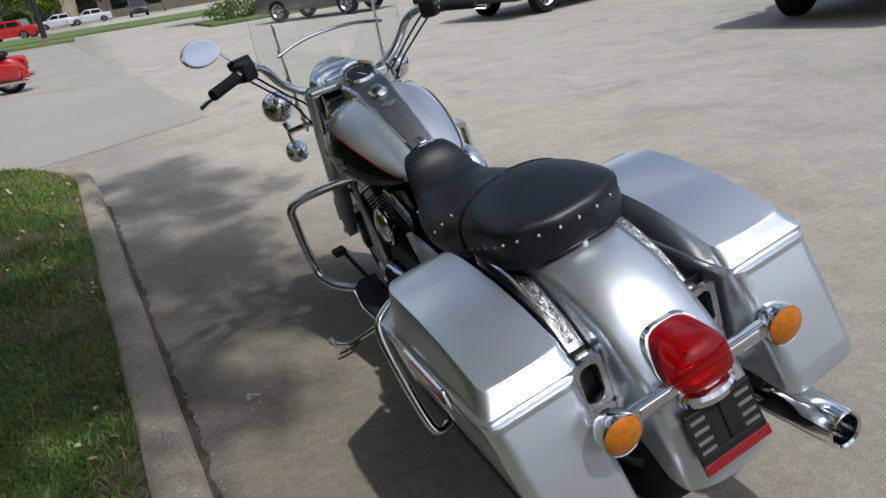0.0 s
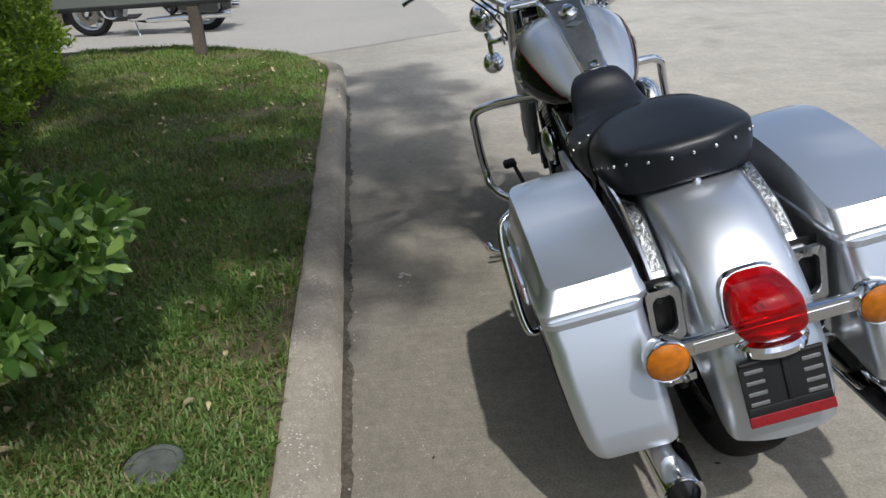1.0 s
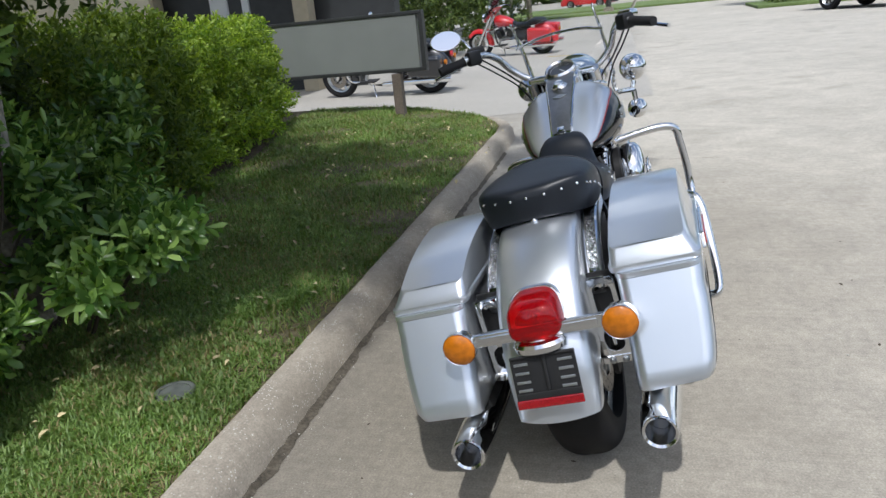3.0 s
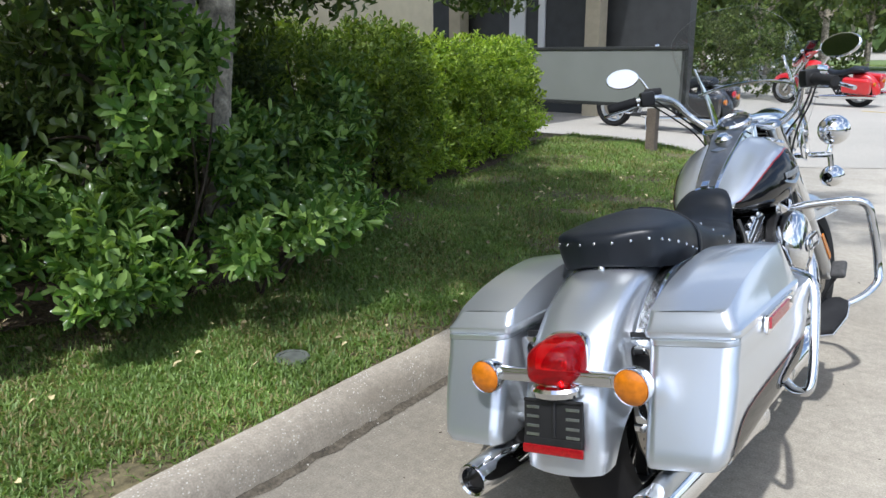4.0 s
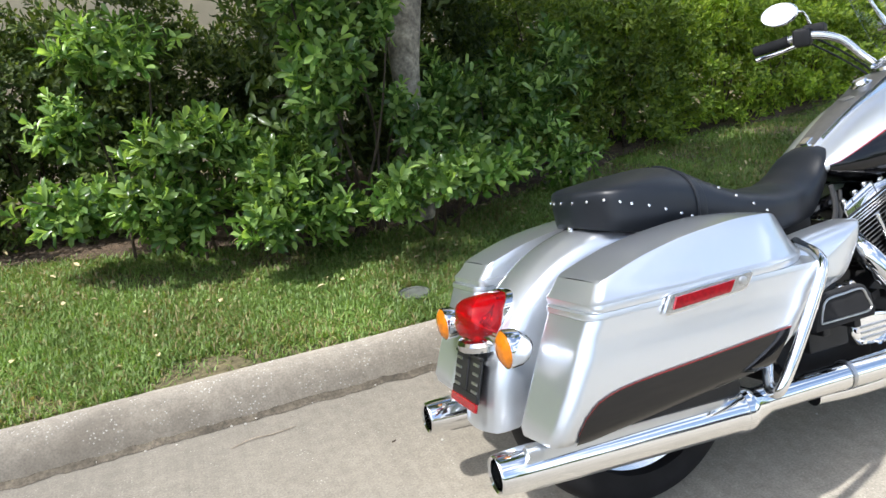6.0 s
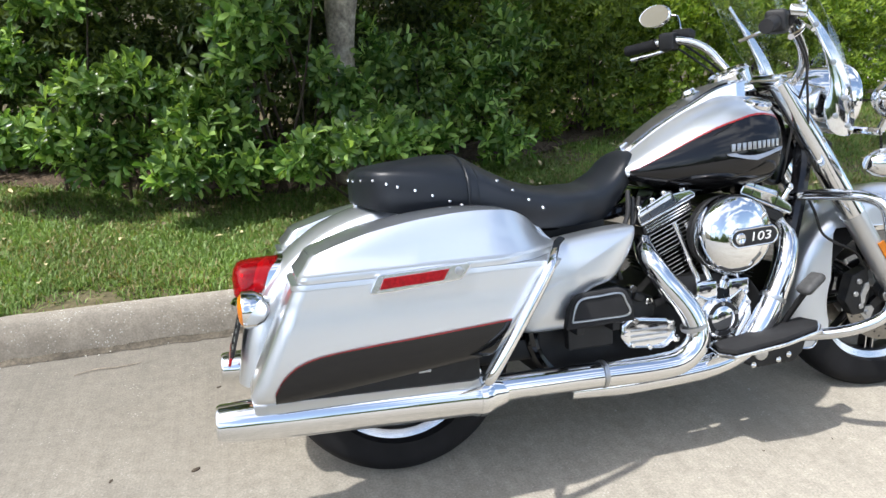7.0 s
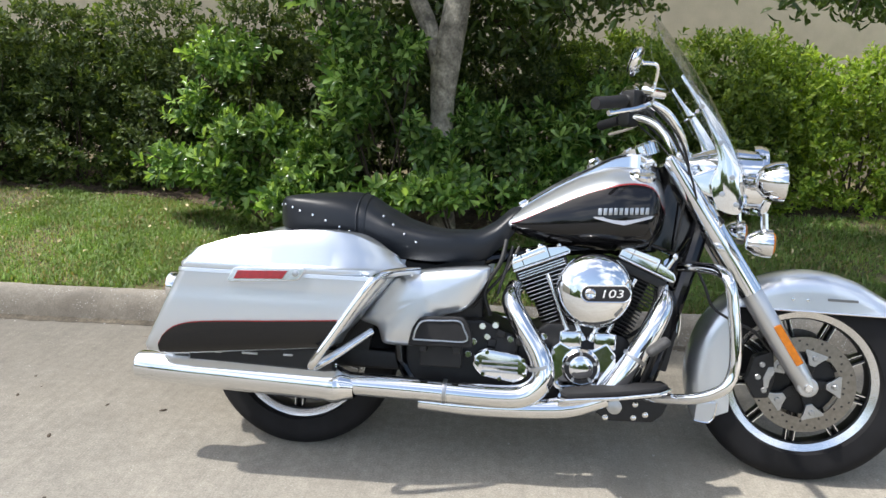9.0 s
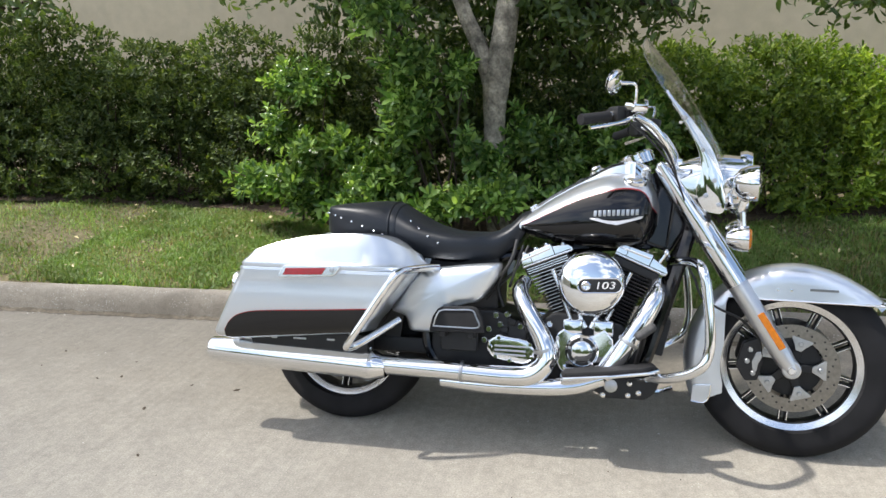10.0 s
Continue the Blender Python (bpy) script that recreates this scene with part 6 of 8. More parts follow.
def bag(bike, s):
    lab = "hard silver saddlebag with a black lower side"
    flip = mirrored if s > 0 else (lambda b: b)
    zs = [0.322, 0.326, 0.336, 0.356, 0.385, 0.415, 0.45, 0.49, 0.52, 0.545, 0.56, 0.575, 0.598]
    rings = []
    for z in zs:
        k = max(0, (0.336 - z) / 0.014)
        rings.append(bag_ring(z, B_REAR(z) + 0.02 * k, B_FRONT(z) - 0.02 * k, B_OUT(z) - 0.02 * k, B_IN + 0.012 * k + 0.012, 0.033))
    # the belly rises towards the front
    def lift(x, y, z):
        return (max(0.0, x + 0.3) * (0.1 if s < 0 else 0.045) + max(0.0, -y - 0.2) * (0.08 if s < 0 else 0.01)) * max(0.0, (0.45 - z) / 0.12)
    for r in rings:
        for v in r:
            v.z += lift(*v)
    b = part("saddlebag", flip(loft(rings)), SILVER, bike, lab, 45)
    # lid: a lip, a crisp sloping facet all round, a nearly flat crown
    x0, x1 = -0.2705, 0.374
    LR = 0.026
    xs = [x0 + LR * (1 - math.cos(radians(11.25 * k))) for k in range(9)] + [-0.232 + 0.5 * i / 24 for i in range(1, 25)] + [0.29, 0.31, 0.33, 0.35, 0.365, 0.374]

    def lid_ring(out_, in_, rear_, front_, height):
        a, c = [], []
        for x in xs:
            fr = max(0.0, (x - 0.15) / 0.224)
            d = max(0.0, LR - (x - x0))
            turn = LR - math.sqrt(LR ** 2 - d * d) if d > 0 else 0.0
            o = 0.4095 - turn * 0.8 - 0.15 * fr ** 2.3 - out_
            i = B_IN + turn * 0.8 - 0.002 + 0.06 * fr ** 3 + in_
            mid, half = (o + i) / 2, (o - i) / 2
            X = x0 + rear_ + (x - x0) * (x1 - x0 - rear_ - front_) / (x1 - x0)
            z = height(X)
            a.append(Vector((X, -mid - half, z)))
            c.append(Vector((X, -mid + half, z)))
        return a + c[::-1]
    lid = [lid_ring(e, e * 0.8, e * 0.7, e * 0.4, (lambda X, z=z: z)) for e, z in ((0.012, 0.6), (0.002, 0.603), (0.0, 0.611), (0.001, 0.618), (0.006, 0.6215))]
    low = 0.6255
    for k in (0.0, 0.5, 0.95):
        lid.append(lid_ring(0.009 + 0.02 * k, 0.005 + 0.004 * k, 0.008 + 0.022 * k, 0.004 + 0.03 * k, (lambda X, k=k: low + (bag_lid_top(X) - 0.002 - low) * k)))
    lid.append(lid_ring(0.031, 0.0105, 0.0325, 0.036, lambda X: bag_lid_top(X) - 0.0008))
    shell = loft(lid, cap=False)
    crest = list(shell.verts)[-2 * len(xs):]
    rows = [crest[:len(xs)]]
    for k in range(1, 6):
        rows.append([shell.verts.new(a.co.lerp(c.co, k / 6) + Vector((0, 0, 0.0026 * k * (6 - k) / 9))) for a, c in zip(crest[:len(xs)], crest[:len(xs) - 1:-1])])
    rows.append(crest[:len(xs) - 1:-1])
    for a, c in zip(rows, rows[1:]):
        for k in range(len(xs) - 1):
            shell.faces.new((a[k], a[k + 1], c[k + 1], c[k]))
    rim = [bag_ring(z, B_REAR(0.585) - e, B_FRONT(0.585) + e * 0.3, 0.4065 + e, B_IN + 0.011 - e, 0.034) for z, e in ((0.588, -0.001), (0.59, 0.001), (0.596, 0.001), (0.602, 0.0))]
    part("bag_rim", flip(loft(rim)), SILVER, b, "", 45)
    l = part("bag_lid", flip(shell), SILVER, b, "silver bag lid", 24)
    # black plate added inside to darken the gap and hide the wheel
    part("gap_filler", flip(prism([(0.28, 0.62), (-0.16, 0.6), (-0.195, 0.52), (-0.2, 0.4), (-0.2, 0.31), (-0.18, 0.29), (0.24, 0.33)], -0.122, -0.137, 0.004)), WRINKLE, bike, "black plate added to darken the gap beside the wheel")
    # black lower side, red line over it
    top_line = smooth_curve([(-0.335, 0.357), (-0.315, 0.395), (-0.28, 0.425), (-0.23, 0.441), (-0.17, 0.449), (0.0, 0.46), (0.2, 0.474)])
    rows, line = [], []
    for i in range(33):
        x = -0.335 + (0.2 + 0.335) * i / 32
        zt, zb = top_line(x), 0.331
        rows.append([Vector((x, -B_OUT(z) - 0.0022, z + lift(x, -B_OUT(z), z))) for z in (zb + (zt - zb) * k / 8 for k in range(9))])
        line.append([Vector((x, -B_OUT(z) - 0.003, z + lift(x, -B_OUT(z), z))) for z in (zt - 0.001, zt + 0.002)])
    # follow the slant of the bag's front
    for row in rows + line:
        for v in row:
            v.x = min(v.x, B_FRONT(v.z) - 0.037)
    for row in rows:
        for v in row:
            v.x = max(v.x, B_REAR(v.z) + 0.03)
    part("lower_panel", flip(sheet(rows)), BLACKP, b, "gloss black lower side", 60)
    part("pinstripe", flip(sheet(line)), STRIPE, b, "thin red pinstripe", 60)
    # latch with its red reflector
    plate = prism([(-0.122, 0.572), (-0.119, 0.58), (-0.104, 0.607), (-0.096, 0.611), (0.1, 0.619), (0.107, 0.612), (0.088, 0.586), (0.078, 0.581), (-0.08, 0.569), (-0.115, 0.568)], -0.409, -0.419, 0.003)
    la = part("latch", flip(plate), MACHINED, b, "chrome latch plate")
    part("latch_reflector", flip(prism([(-0.101, 0.578), (-0.09, 0.602), (0.056, 0.609), (0.041, 0.585)], -0.415, -0.4225, 0.001)), REFLECT, la, "red reflector in the latch")
    part("lock", flip(lathe([(0.009, 0), (0.009, 0.004), (0.004, 0.005), (0, 0.004)], (0.078, -0.418, 0.602), (0, -1, 0), 16)), SATIN, la)
    # guard rail in front of the bag
    g = [Vector((0.40, -0.235, 0.617)), Vector((0.36, -0.3, 0.615)), Vector((0.315, -0.385, 0.607)), Vector((0.285, -0.418, 0.575)), Vector((0.21, -0.425, 0.46)), Vector((0.145, -0.422, 0.362)), Vector((0.135, -0.40, 0.34)), Vector((0.165, -0.355, 0.352)), Vector((0.27, -0.25, 0.425))]
    part("bag_guard", flip(tube(g, 0.0125, 12, 6)), CHROME, bike, "chrome bag guard tube")


def exhaust(bike, s):
    flip = mirrored if s > 0 else (lambda b: b)
    a, b = Vector((-0.464, -0.238, 0.274)), Vector((0.215, -0.245, 0.254))
    d = (b - a).normalized()
    body = lathe([(0.032, 0.07), (0.034, 0.0), (0.04, -0.004), (0.044, 0.002), (0.048, 0.06), (0.051, 0.2), (0.052, 0.45), (0.052, 0.6), (0.055, 0.612), (0.055, 0.64), (0.048, 0.655), (0.036, 0.69)], a, d, 32)
    mf = part("muffler", flip(body), CHROME, bike, "long chrome muffler with a hollow tip", 50)
    part("muffler_mouth", flip(lathe([(0.032, 0.07), (0.032, 0.071), (0, 0.071)], a, d, 24)), DIAL, mf)
    part("heat_clamp", flip(merge(lathe([(0.0545, 0.617), (0.0565, 0.618), (0.0565, 0.632), (0.0545, 0.633)], a, d, 24), rbox((0.025, 0.012, 0.03), a + d * 0.62 + Vector((0, 0, 0.05)), 0.004))), CHROME, mf)
    # dark bracket between bag and muffler
    part("muffler_bracket", flip(prism([(-0.31, 0.35), (0.16, 0.365), (0.16, 0.3), (-0.28, 0.295)], -0.2, -0.268, 0.006)), WRINKLE, mf, "black bracket under the bag")
    for x, w in ((-0.29, 0.028), (-0.2, 0.022), (-0.1, 0.05), (0.02, 0.03)):
        part("bracket_clip", flip(rbox((w, 0.008, 0.007), (x, -0.269, 0.334 + 0.02 * (x + 0.3)), 0.002)), SATIN, mf)



def right_pipes(bike):
    p = [Vector((0.2, -0.245, 0.262)), Vector((0.45, -0.24, 0.257)), Vector((0.66, -0.235, 0.252)), Vector((0.745, -0.235, 0.265)), Vector((0.79, -0.235, 0.315)), Vector((0.775, -0.225, 0.385)), Vector((0.72, -0.2, 0.47)), Vector((0.685, -0.17, 0.535)), Vector((0.695, -0.12, 0.575))]
    ex = part("rear_header_pipe", tube(p, [0.035, 0.035, 0.035, 0.035, 0.034, 0.033, 0.032, 0.03, 0.026], 20, 6), CHROME, bike, "chrome header pipe with heat shield")
    p = [Vector((1.15, -0.1, 0.59)), Vector((1.14, -0.15, 0.54)), Vector((1.1, -0.185, 0.46)), Vector((1.03, -0.2, 0.34)), Vector((0.98, -0.2, 0.27))]
    part("front_header_pipe", tube(p, [0.028, 0.033, 0.034, 0.034, 0.03], 20, 6), CHROME, bike, "chrome header pipe with heat shield")
    part("collector_shield", tube([Vector((0.42, -0.21, 0.215)), Vector((0.6, -0.212, 0.212)), Vector((0.85, -0.21, 0.225)), Vector((0.98, -0.2, 0.262))], [0.026, 0.032, 0.033, 0.03], 16, 5), CHROME, bike, "chrome collector shield")
    clips = []
    for t in (Vector((0.782, -0.23, 0.35)), Vector((0.5, -0.24, 0.257)), Vector((1.06, -0.195, 0.39))):
        clips.append(lathe([(0.0365, -0.006), (0.0375, 0), (0.0365, 0.006)], t, (1, 0, -0.02) if t.x < 0.6 else ((-0.3, 0, 1) if t.x < 0.9 else (0.5, 0, 0.85)), 24))
    each("pipe_clip", clips, SATIN, ex)


def engine(bike):
    # crankcase and gearbox
    case = prism([(0.66, 0.27), (0.72, 0.22), (1.02, 0.21), (1.09, 0.27), (1.1, 0.36), (1.04, 0.44), (0.93, 0.47), (0.8, 0.47), (0.7, 0.4)], -0.13, 0.14, 0.015)
    eng = part("crankcase", case, WRINKLE, bike, "black V-twin crankcase")
    part("gearbox", prism([(0.36, 0.24), (0.7, 0.24), (0.72, 0.42), (0.6, 0.47), (0.42, 0.46), (0.36, 0.4)], -0.15, 0.15, 0.015), WRINKLE, bike, "black gearbox case")
    # cylinders with fins and bright rocker covers
    for name, base, tip in (("rear", Vector((0.862, 0, 0.42)), Vector((0.768, 0, 0.648))), ("front", Vector((0.985, 0, 0.42)), Vector((1.08, 0, 0.648)))):
        ax = (tip - base).normalized()
        m = Matrix.Translation(base) @ axis_frame(ax)
        ln = (tip - base).length
        cy = part("cylinder", moved(rbox((0.1, 0.13, ln), (0, 0, ln / 2), 0.02), m), WRINKLE, bike, "black finned cylinder")
        sg = 1 if name == "rear" else -1
        for k in range(16):
            h = 0.03 + 0.0122 * k
            w = 0.115 if k < 10 else 0.135 + 0.004 * (k - 10)
            dp = 0.225 if k < 10 else 0.25
            f = part("fin", moved(rbox((w, dp, 0.004), (0, 0, h), 0.0018), m), WRINKLE, cy)
            lit = (0.034 + 0.0015 * k, -sg * 0.024) if k < 10 else (w * 0.92, 0.0)
            part("fin_edge", moved(rbox((lit[0], 0.002, 0.002 if k < 10 else 0.0028), (lit[1], -dp / 2 - 0.0004, h + 0.0004), 0), m), SATIN, cy)
        # rocker cover: a deep bright box with a stepped lid
        part("rocker_box", moved(rbox((0.166, 0.252, 0.03), (0, 0, ln - 0.014), 0.006, (0, 0, 0), 2), m), WRINKLE, cy, "black rocker box")
        each("box_edge", [moved(rbox((0.15, 0.002, 0.003), (0, -0.1265, ln - 0.021 + 0.008 * q), 0), m) for q in range(3)], MACHINED, cy)
        top = [(-0.086, 0.0), (-0.085, 0.03), (-0.074, 0.046), (0.034, 0.052), (0.038, 0.042), (0.092, 0.029), (0.104, 0.014), (0.1, 0.0)]
        top = [(sg * x, z) for x, z in top]
        r = part("rocker_cover", moved(moved(prism(top, -0.13, 0.13, 0.0045, 3), Matrix.Translation((0, 0, ln + 0.002))), m), CHROME, cy, "chrome rocker cover")
        part("cover_groove", moved(rbox((0.18, 0.2655, 0.0025), (sg * 0.006, 0, ln + 0.0125), 0.0005), m), WRINKLE, r)
        part("cover_ridge", moved(rbox((0.112, 0.272, 0.009), (sg * -0.026, 0, ln + 0.036), 0.004, (0, sg * -3, 0)), m), CHROME, r)
        part("cover_seam", moved(rbox((0.0025, 0.2625, 0.034), (sg * -0.048, 0, ln + 0.031), 0.0005), m), WRINKLE, r)
        part("cover_lip", moved(rbox((0.182, 0.266, 0.006), (sg * 0.006, 0, ln + 0.007), 0.002), m), CHROME, r)
        part("cover_seam", moved(rbox((0.003, 0.262, 0.05), (sg * 0.0365, 0, ln + 0.028), 0.001), m), WRINKLE, r)
        each("cover_bolt", [moved(lathe([(0.0095, -0.012), (0.0095, 0.006), (0.007, 0.009), (0, 0.009)], (sg * x, -0.118, ln + z), (0, 0, 1), 12), m) for x, z in ((-0.066, 0.049), (-0.02, 0.051), (0.02, 0.053), (0.075, 0.036))], CHROME, r)
        # pushrod tubes
        for dx in (-0.018, 0.02):
            foot = Vector((0.92 + (-0.03 if name == "rear" else 0.03) + dx, -0.135, 0.42))
            head = base + ax * (ln - 0.03) + Vector((dx + (0.03 if name == "rear" else -0.03), -0.125, 0))
            part("pushrod_tube", merge(cyl(foot, head, 0.009, 12), cyl(foot, foot.lerp(head, 0.12), 0.014, 12, 0.002), cyl(foot.lerp(head, 0.45), foot.lerp(head, 0.5), 0.012, 12, 0.002)), CHROME, cy)
    part("lifter_block", merge(rbox((0.07, 0.05, 0.055), (0.87, -0.14, 0.425), 0.01), rbox((0.07, 0.05, 0.055), (0.975, -0.14, 0.425), 0.01)), CHROME, eng)
    # cam cover with round timer cover
    cam_cover = prism([(0.815, 0.40), (0.80, 0.33), (0.83, 0.27), (0.9, 0.25), (0.99, 0.26), (1.02, 0.31), (1.01, 0.39), (0.98, 0.425), (0.94, 0.40), (0.87, 0.405), (0.84, 0.42)], -0.125, -0.168, 0.008)
    cc = part("cam_cover", cam_cover, CHROME, bike, "chrome cam cover")
    c = Vector((0.905, -0.168, 0.345))
    part("timer_cover", lathe([(0.058, 0), (0.057, 0.012), (0.05, 0.018), (0.04, 0.016), (0.034, 0.02), (0.02, 0.022), (0, 0.022)], c, (0, -1, 0), 36), CHROME, cc)
    part("timer_ring", lathe([(0.049, 0.0178), (0.047, 0.0192), (0.037, 0.0192), (0.0355, 0.0178)], c, (0, -1, 0), 36), WRINKLE, cc)
    each("cover_screw", ([cyl(c + Vector((0.043 * math.cos(a), -0.018, 0.043 * math.sin(a))), c + Vector((0.043 * math.cos(a), -0.022, 0.043 * math.sin(a))), 0.005, 8) for a in (radians(20 + 72 * i) for i in range(5))] + [cyl((x, -0.166, z), (x, -0.174, z), 0.006, 8, 0.001) for x, z in ((0.82, 0.385), (0.815, 0.315), (0.85, 0.27), (0.99, 0.275), (1.0, 0.38))]), SATIN, cc)
    # oil filter behind the pedal, lower bolts
    part("oil_filter", cyl((1.075, -0.09, 0.27), (1.14, -0.09, 0.27), 0.036, 20, 0.006), WRINKLE, bike)
    # air cleaner
    c = Vector((0.93, -0.145, 0.583))
    ac = part("air_cleaner", lathe([(0.08, 0), (0.104, 0.018), (0.111, 0.036), (0.113, 0.056), (0.108, 0.074), (0.094, 0.088), (0.065, 0.098), (0.03, 0.102), (0, 0.103)], c, (0, -1, 0), 56), CHROME, bike, "round chrome air cleaner cover")
    part("air_cleaner_back", lathe([(0.05, -0.06), (0.06, -0.05), (0.104, -0.012), (0.107, 0.012), (0.09, 0.018)], c, (0, -1, 0), 40), WRINKLE, ac)
    o = [(0.911 + 0.024 * math.cos(radians(a)), 0.577 + 0.024 * math.sin(radians(a))) for a in range(90, 271, 20)] + [(1.006 + 0.024 * math.cos(radians(a)), 0.582 + 0.024 * math.sin(radians(a))) for a in range(-90, 91, 20)]
    part("name_plate", prism(o, -0.215, -0.252, 0.002), WRINKLE, ac, "black oval plate on the air cleaner")
    part("plate_rim", tube([Vector((x, -0.2505, z)) for x, z in o + o[:1]], 0.0032, 8, 3), CHROME, ac)
    text_part("plate_number", "103", 0.036, pose(0.977, -0.2526, 0.58, 90, -3, 0) @ Matrix(((1.3, 0.22, 0, 0), (0, 0.92, 0, 0), (0, 0, 1, 0), (0, 0, 0, 1))), WHITE, ac)
    part("plate_screw", lathe([(0.016, -0.004), (0.016, 0.003), (0.012, 0.006), (0.006, 0.004), (0, 0.004)], (0.914, -0.251, 0.577), (0, -1, 0), 20), CHROME, ac)
    # gearbox end cover
    tc = part("clutch_cover", prism([(0.575, 0.335), (0.6, 0.30), (0.71, 0.285), (0.745, 0.305), (0.75, 0.345), (0.72, 0.375), (0.61, 0.39), (0.58, 0.37)], -0.15, -0.205, 0.012), CHROME, bike, "chrome gearbox cover")
    each("cover_rib", [rbox((0.11, 0.004, 0.006), (0.66, -0.206, z), 0.001) for z in (0.32, 0.335, 0.35)], SATIN, tc)
    each("cover_screw", [cyl((x, -0.2, z), (x, -0.212, z), 0.007, 8, 0.001) for x, z in ((0.59, 0.345), (0.61, 0.312), (0.735, 0.315), (0.73, 0.36), (0.62, 0.378), (0.66, 0.3))], CHROME, tc)
    # odd bolts and cables behind the gearbox
    each("case_bolt", [cyl((x, -0.14, z), (x, -0.165, z), 0.011, 12, 0.002) for x, z in ((0.616, 0.418), (0.688, 0.415), (0.6, 0.45), (0.575, 0.4), (0.64, 0.455), (0.56, 0.36), (0.77, 0.3), (0.79, 0.43))], CHROME, bike)
    each("case_lug", [rbox((0.03, 0.03, 0.024), (x, -0.148, z), 0.006, (0, a, 0)) for x, z, a in ((0.658, 0.43, 20), (0.63, 0.4, 0), (0.72, 0.41, -15), (0.77, 0.4, 30))], WRINKLE, bike)
    # black mount under the rider's floorboard
    bm_ = part("board_carrier", prism([(0.93, 0.258), (0.945, 0.222), (0.99, 0.196), (1.12, 0.2), (1.15, 0.225), (1.165, 0.265), (1.1, 0.275)], -0.17, -0.212, 0.008), WRINKLE, bike, "black floorboard mount with bright bolts")
    each("mount_bolt", [lathe([(0.009, 0), (0.009, 0.006), (0.005, 0.01), (0, 0.011)], (x, -0.211, z), (0, -1, 0), 12) for x, z in ((0.981, 0.208), (1.063, 0.213), (1.097, 0.224), (1.067, 0.253))], CHROME, bm_)
    part("mount_disc", lathe([(0.022, 0), (0.022, 0.006), (0.016, 0.009), (0, 0.009)], (1.006, -0.211, 0.241), (0, -1, 0), 20), SATIN, bm_)
    # spark plug cap at the front head
    part("plug_cap", merge(cyl((1.15, -0.12, 0.655), (1.172, -0.125, 0.69), 0.008, 10, 0.002), sphere((1.174, -0.125, 0.694), (0.011, 0.011, 0.013), 12, 8)), CHROME, bike)
    # left side: primary case
    pr = part("primary_cover", prism([(0.42, 0.31), (0.47, 0.26), (0.95, 0.25), (1.02, 0.29), (1.03, 0.37), (0.97, 0.42), (0.6, 0.46), (0.47, 0.43), (0.42, 0.38)], 0.12, 0.2, 0.02), CHROME, bike, "chrome primary cover")
    part("derby_cover", lathe([(0.085, 0), (0.083, 0.012), (0.06, 0.018), (0, 0.02)], (0.56, 0.2, 0.36), (0, 1, 0), 36), CHROME, pr)
    part("horn_cover", merge(sphere((0.92, 0.15, 0.56), (0.05, 0.03, 0.07), 20, 12)), CHROME, bike, "chrome horn cover")


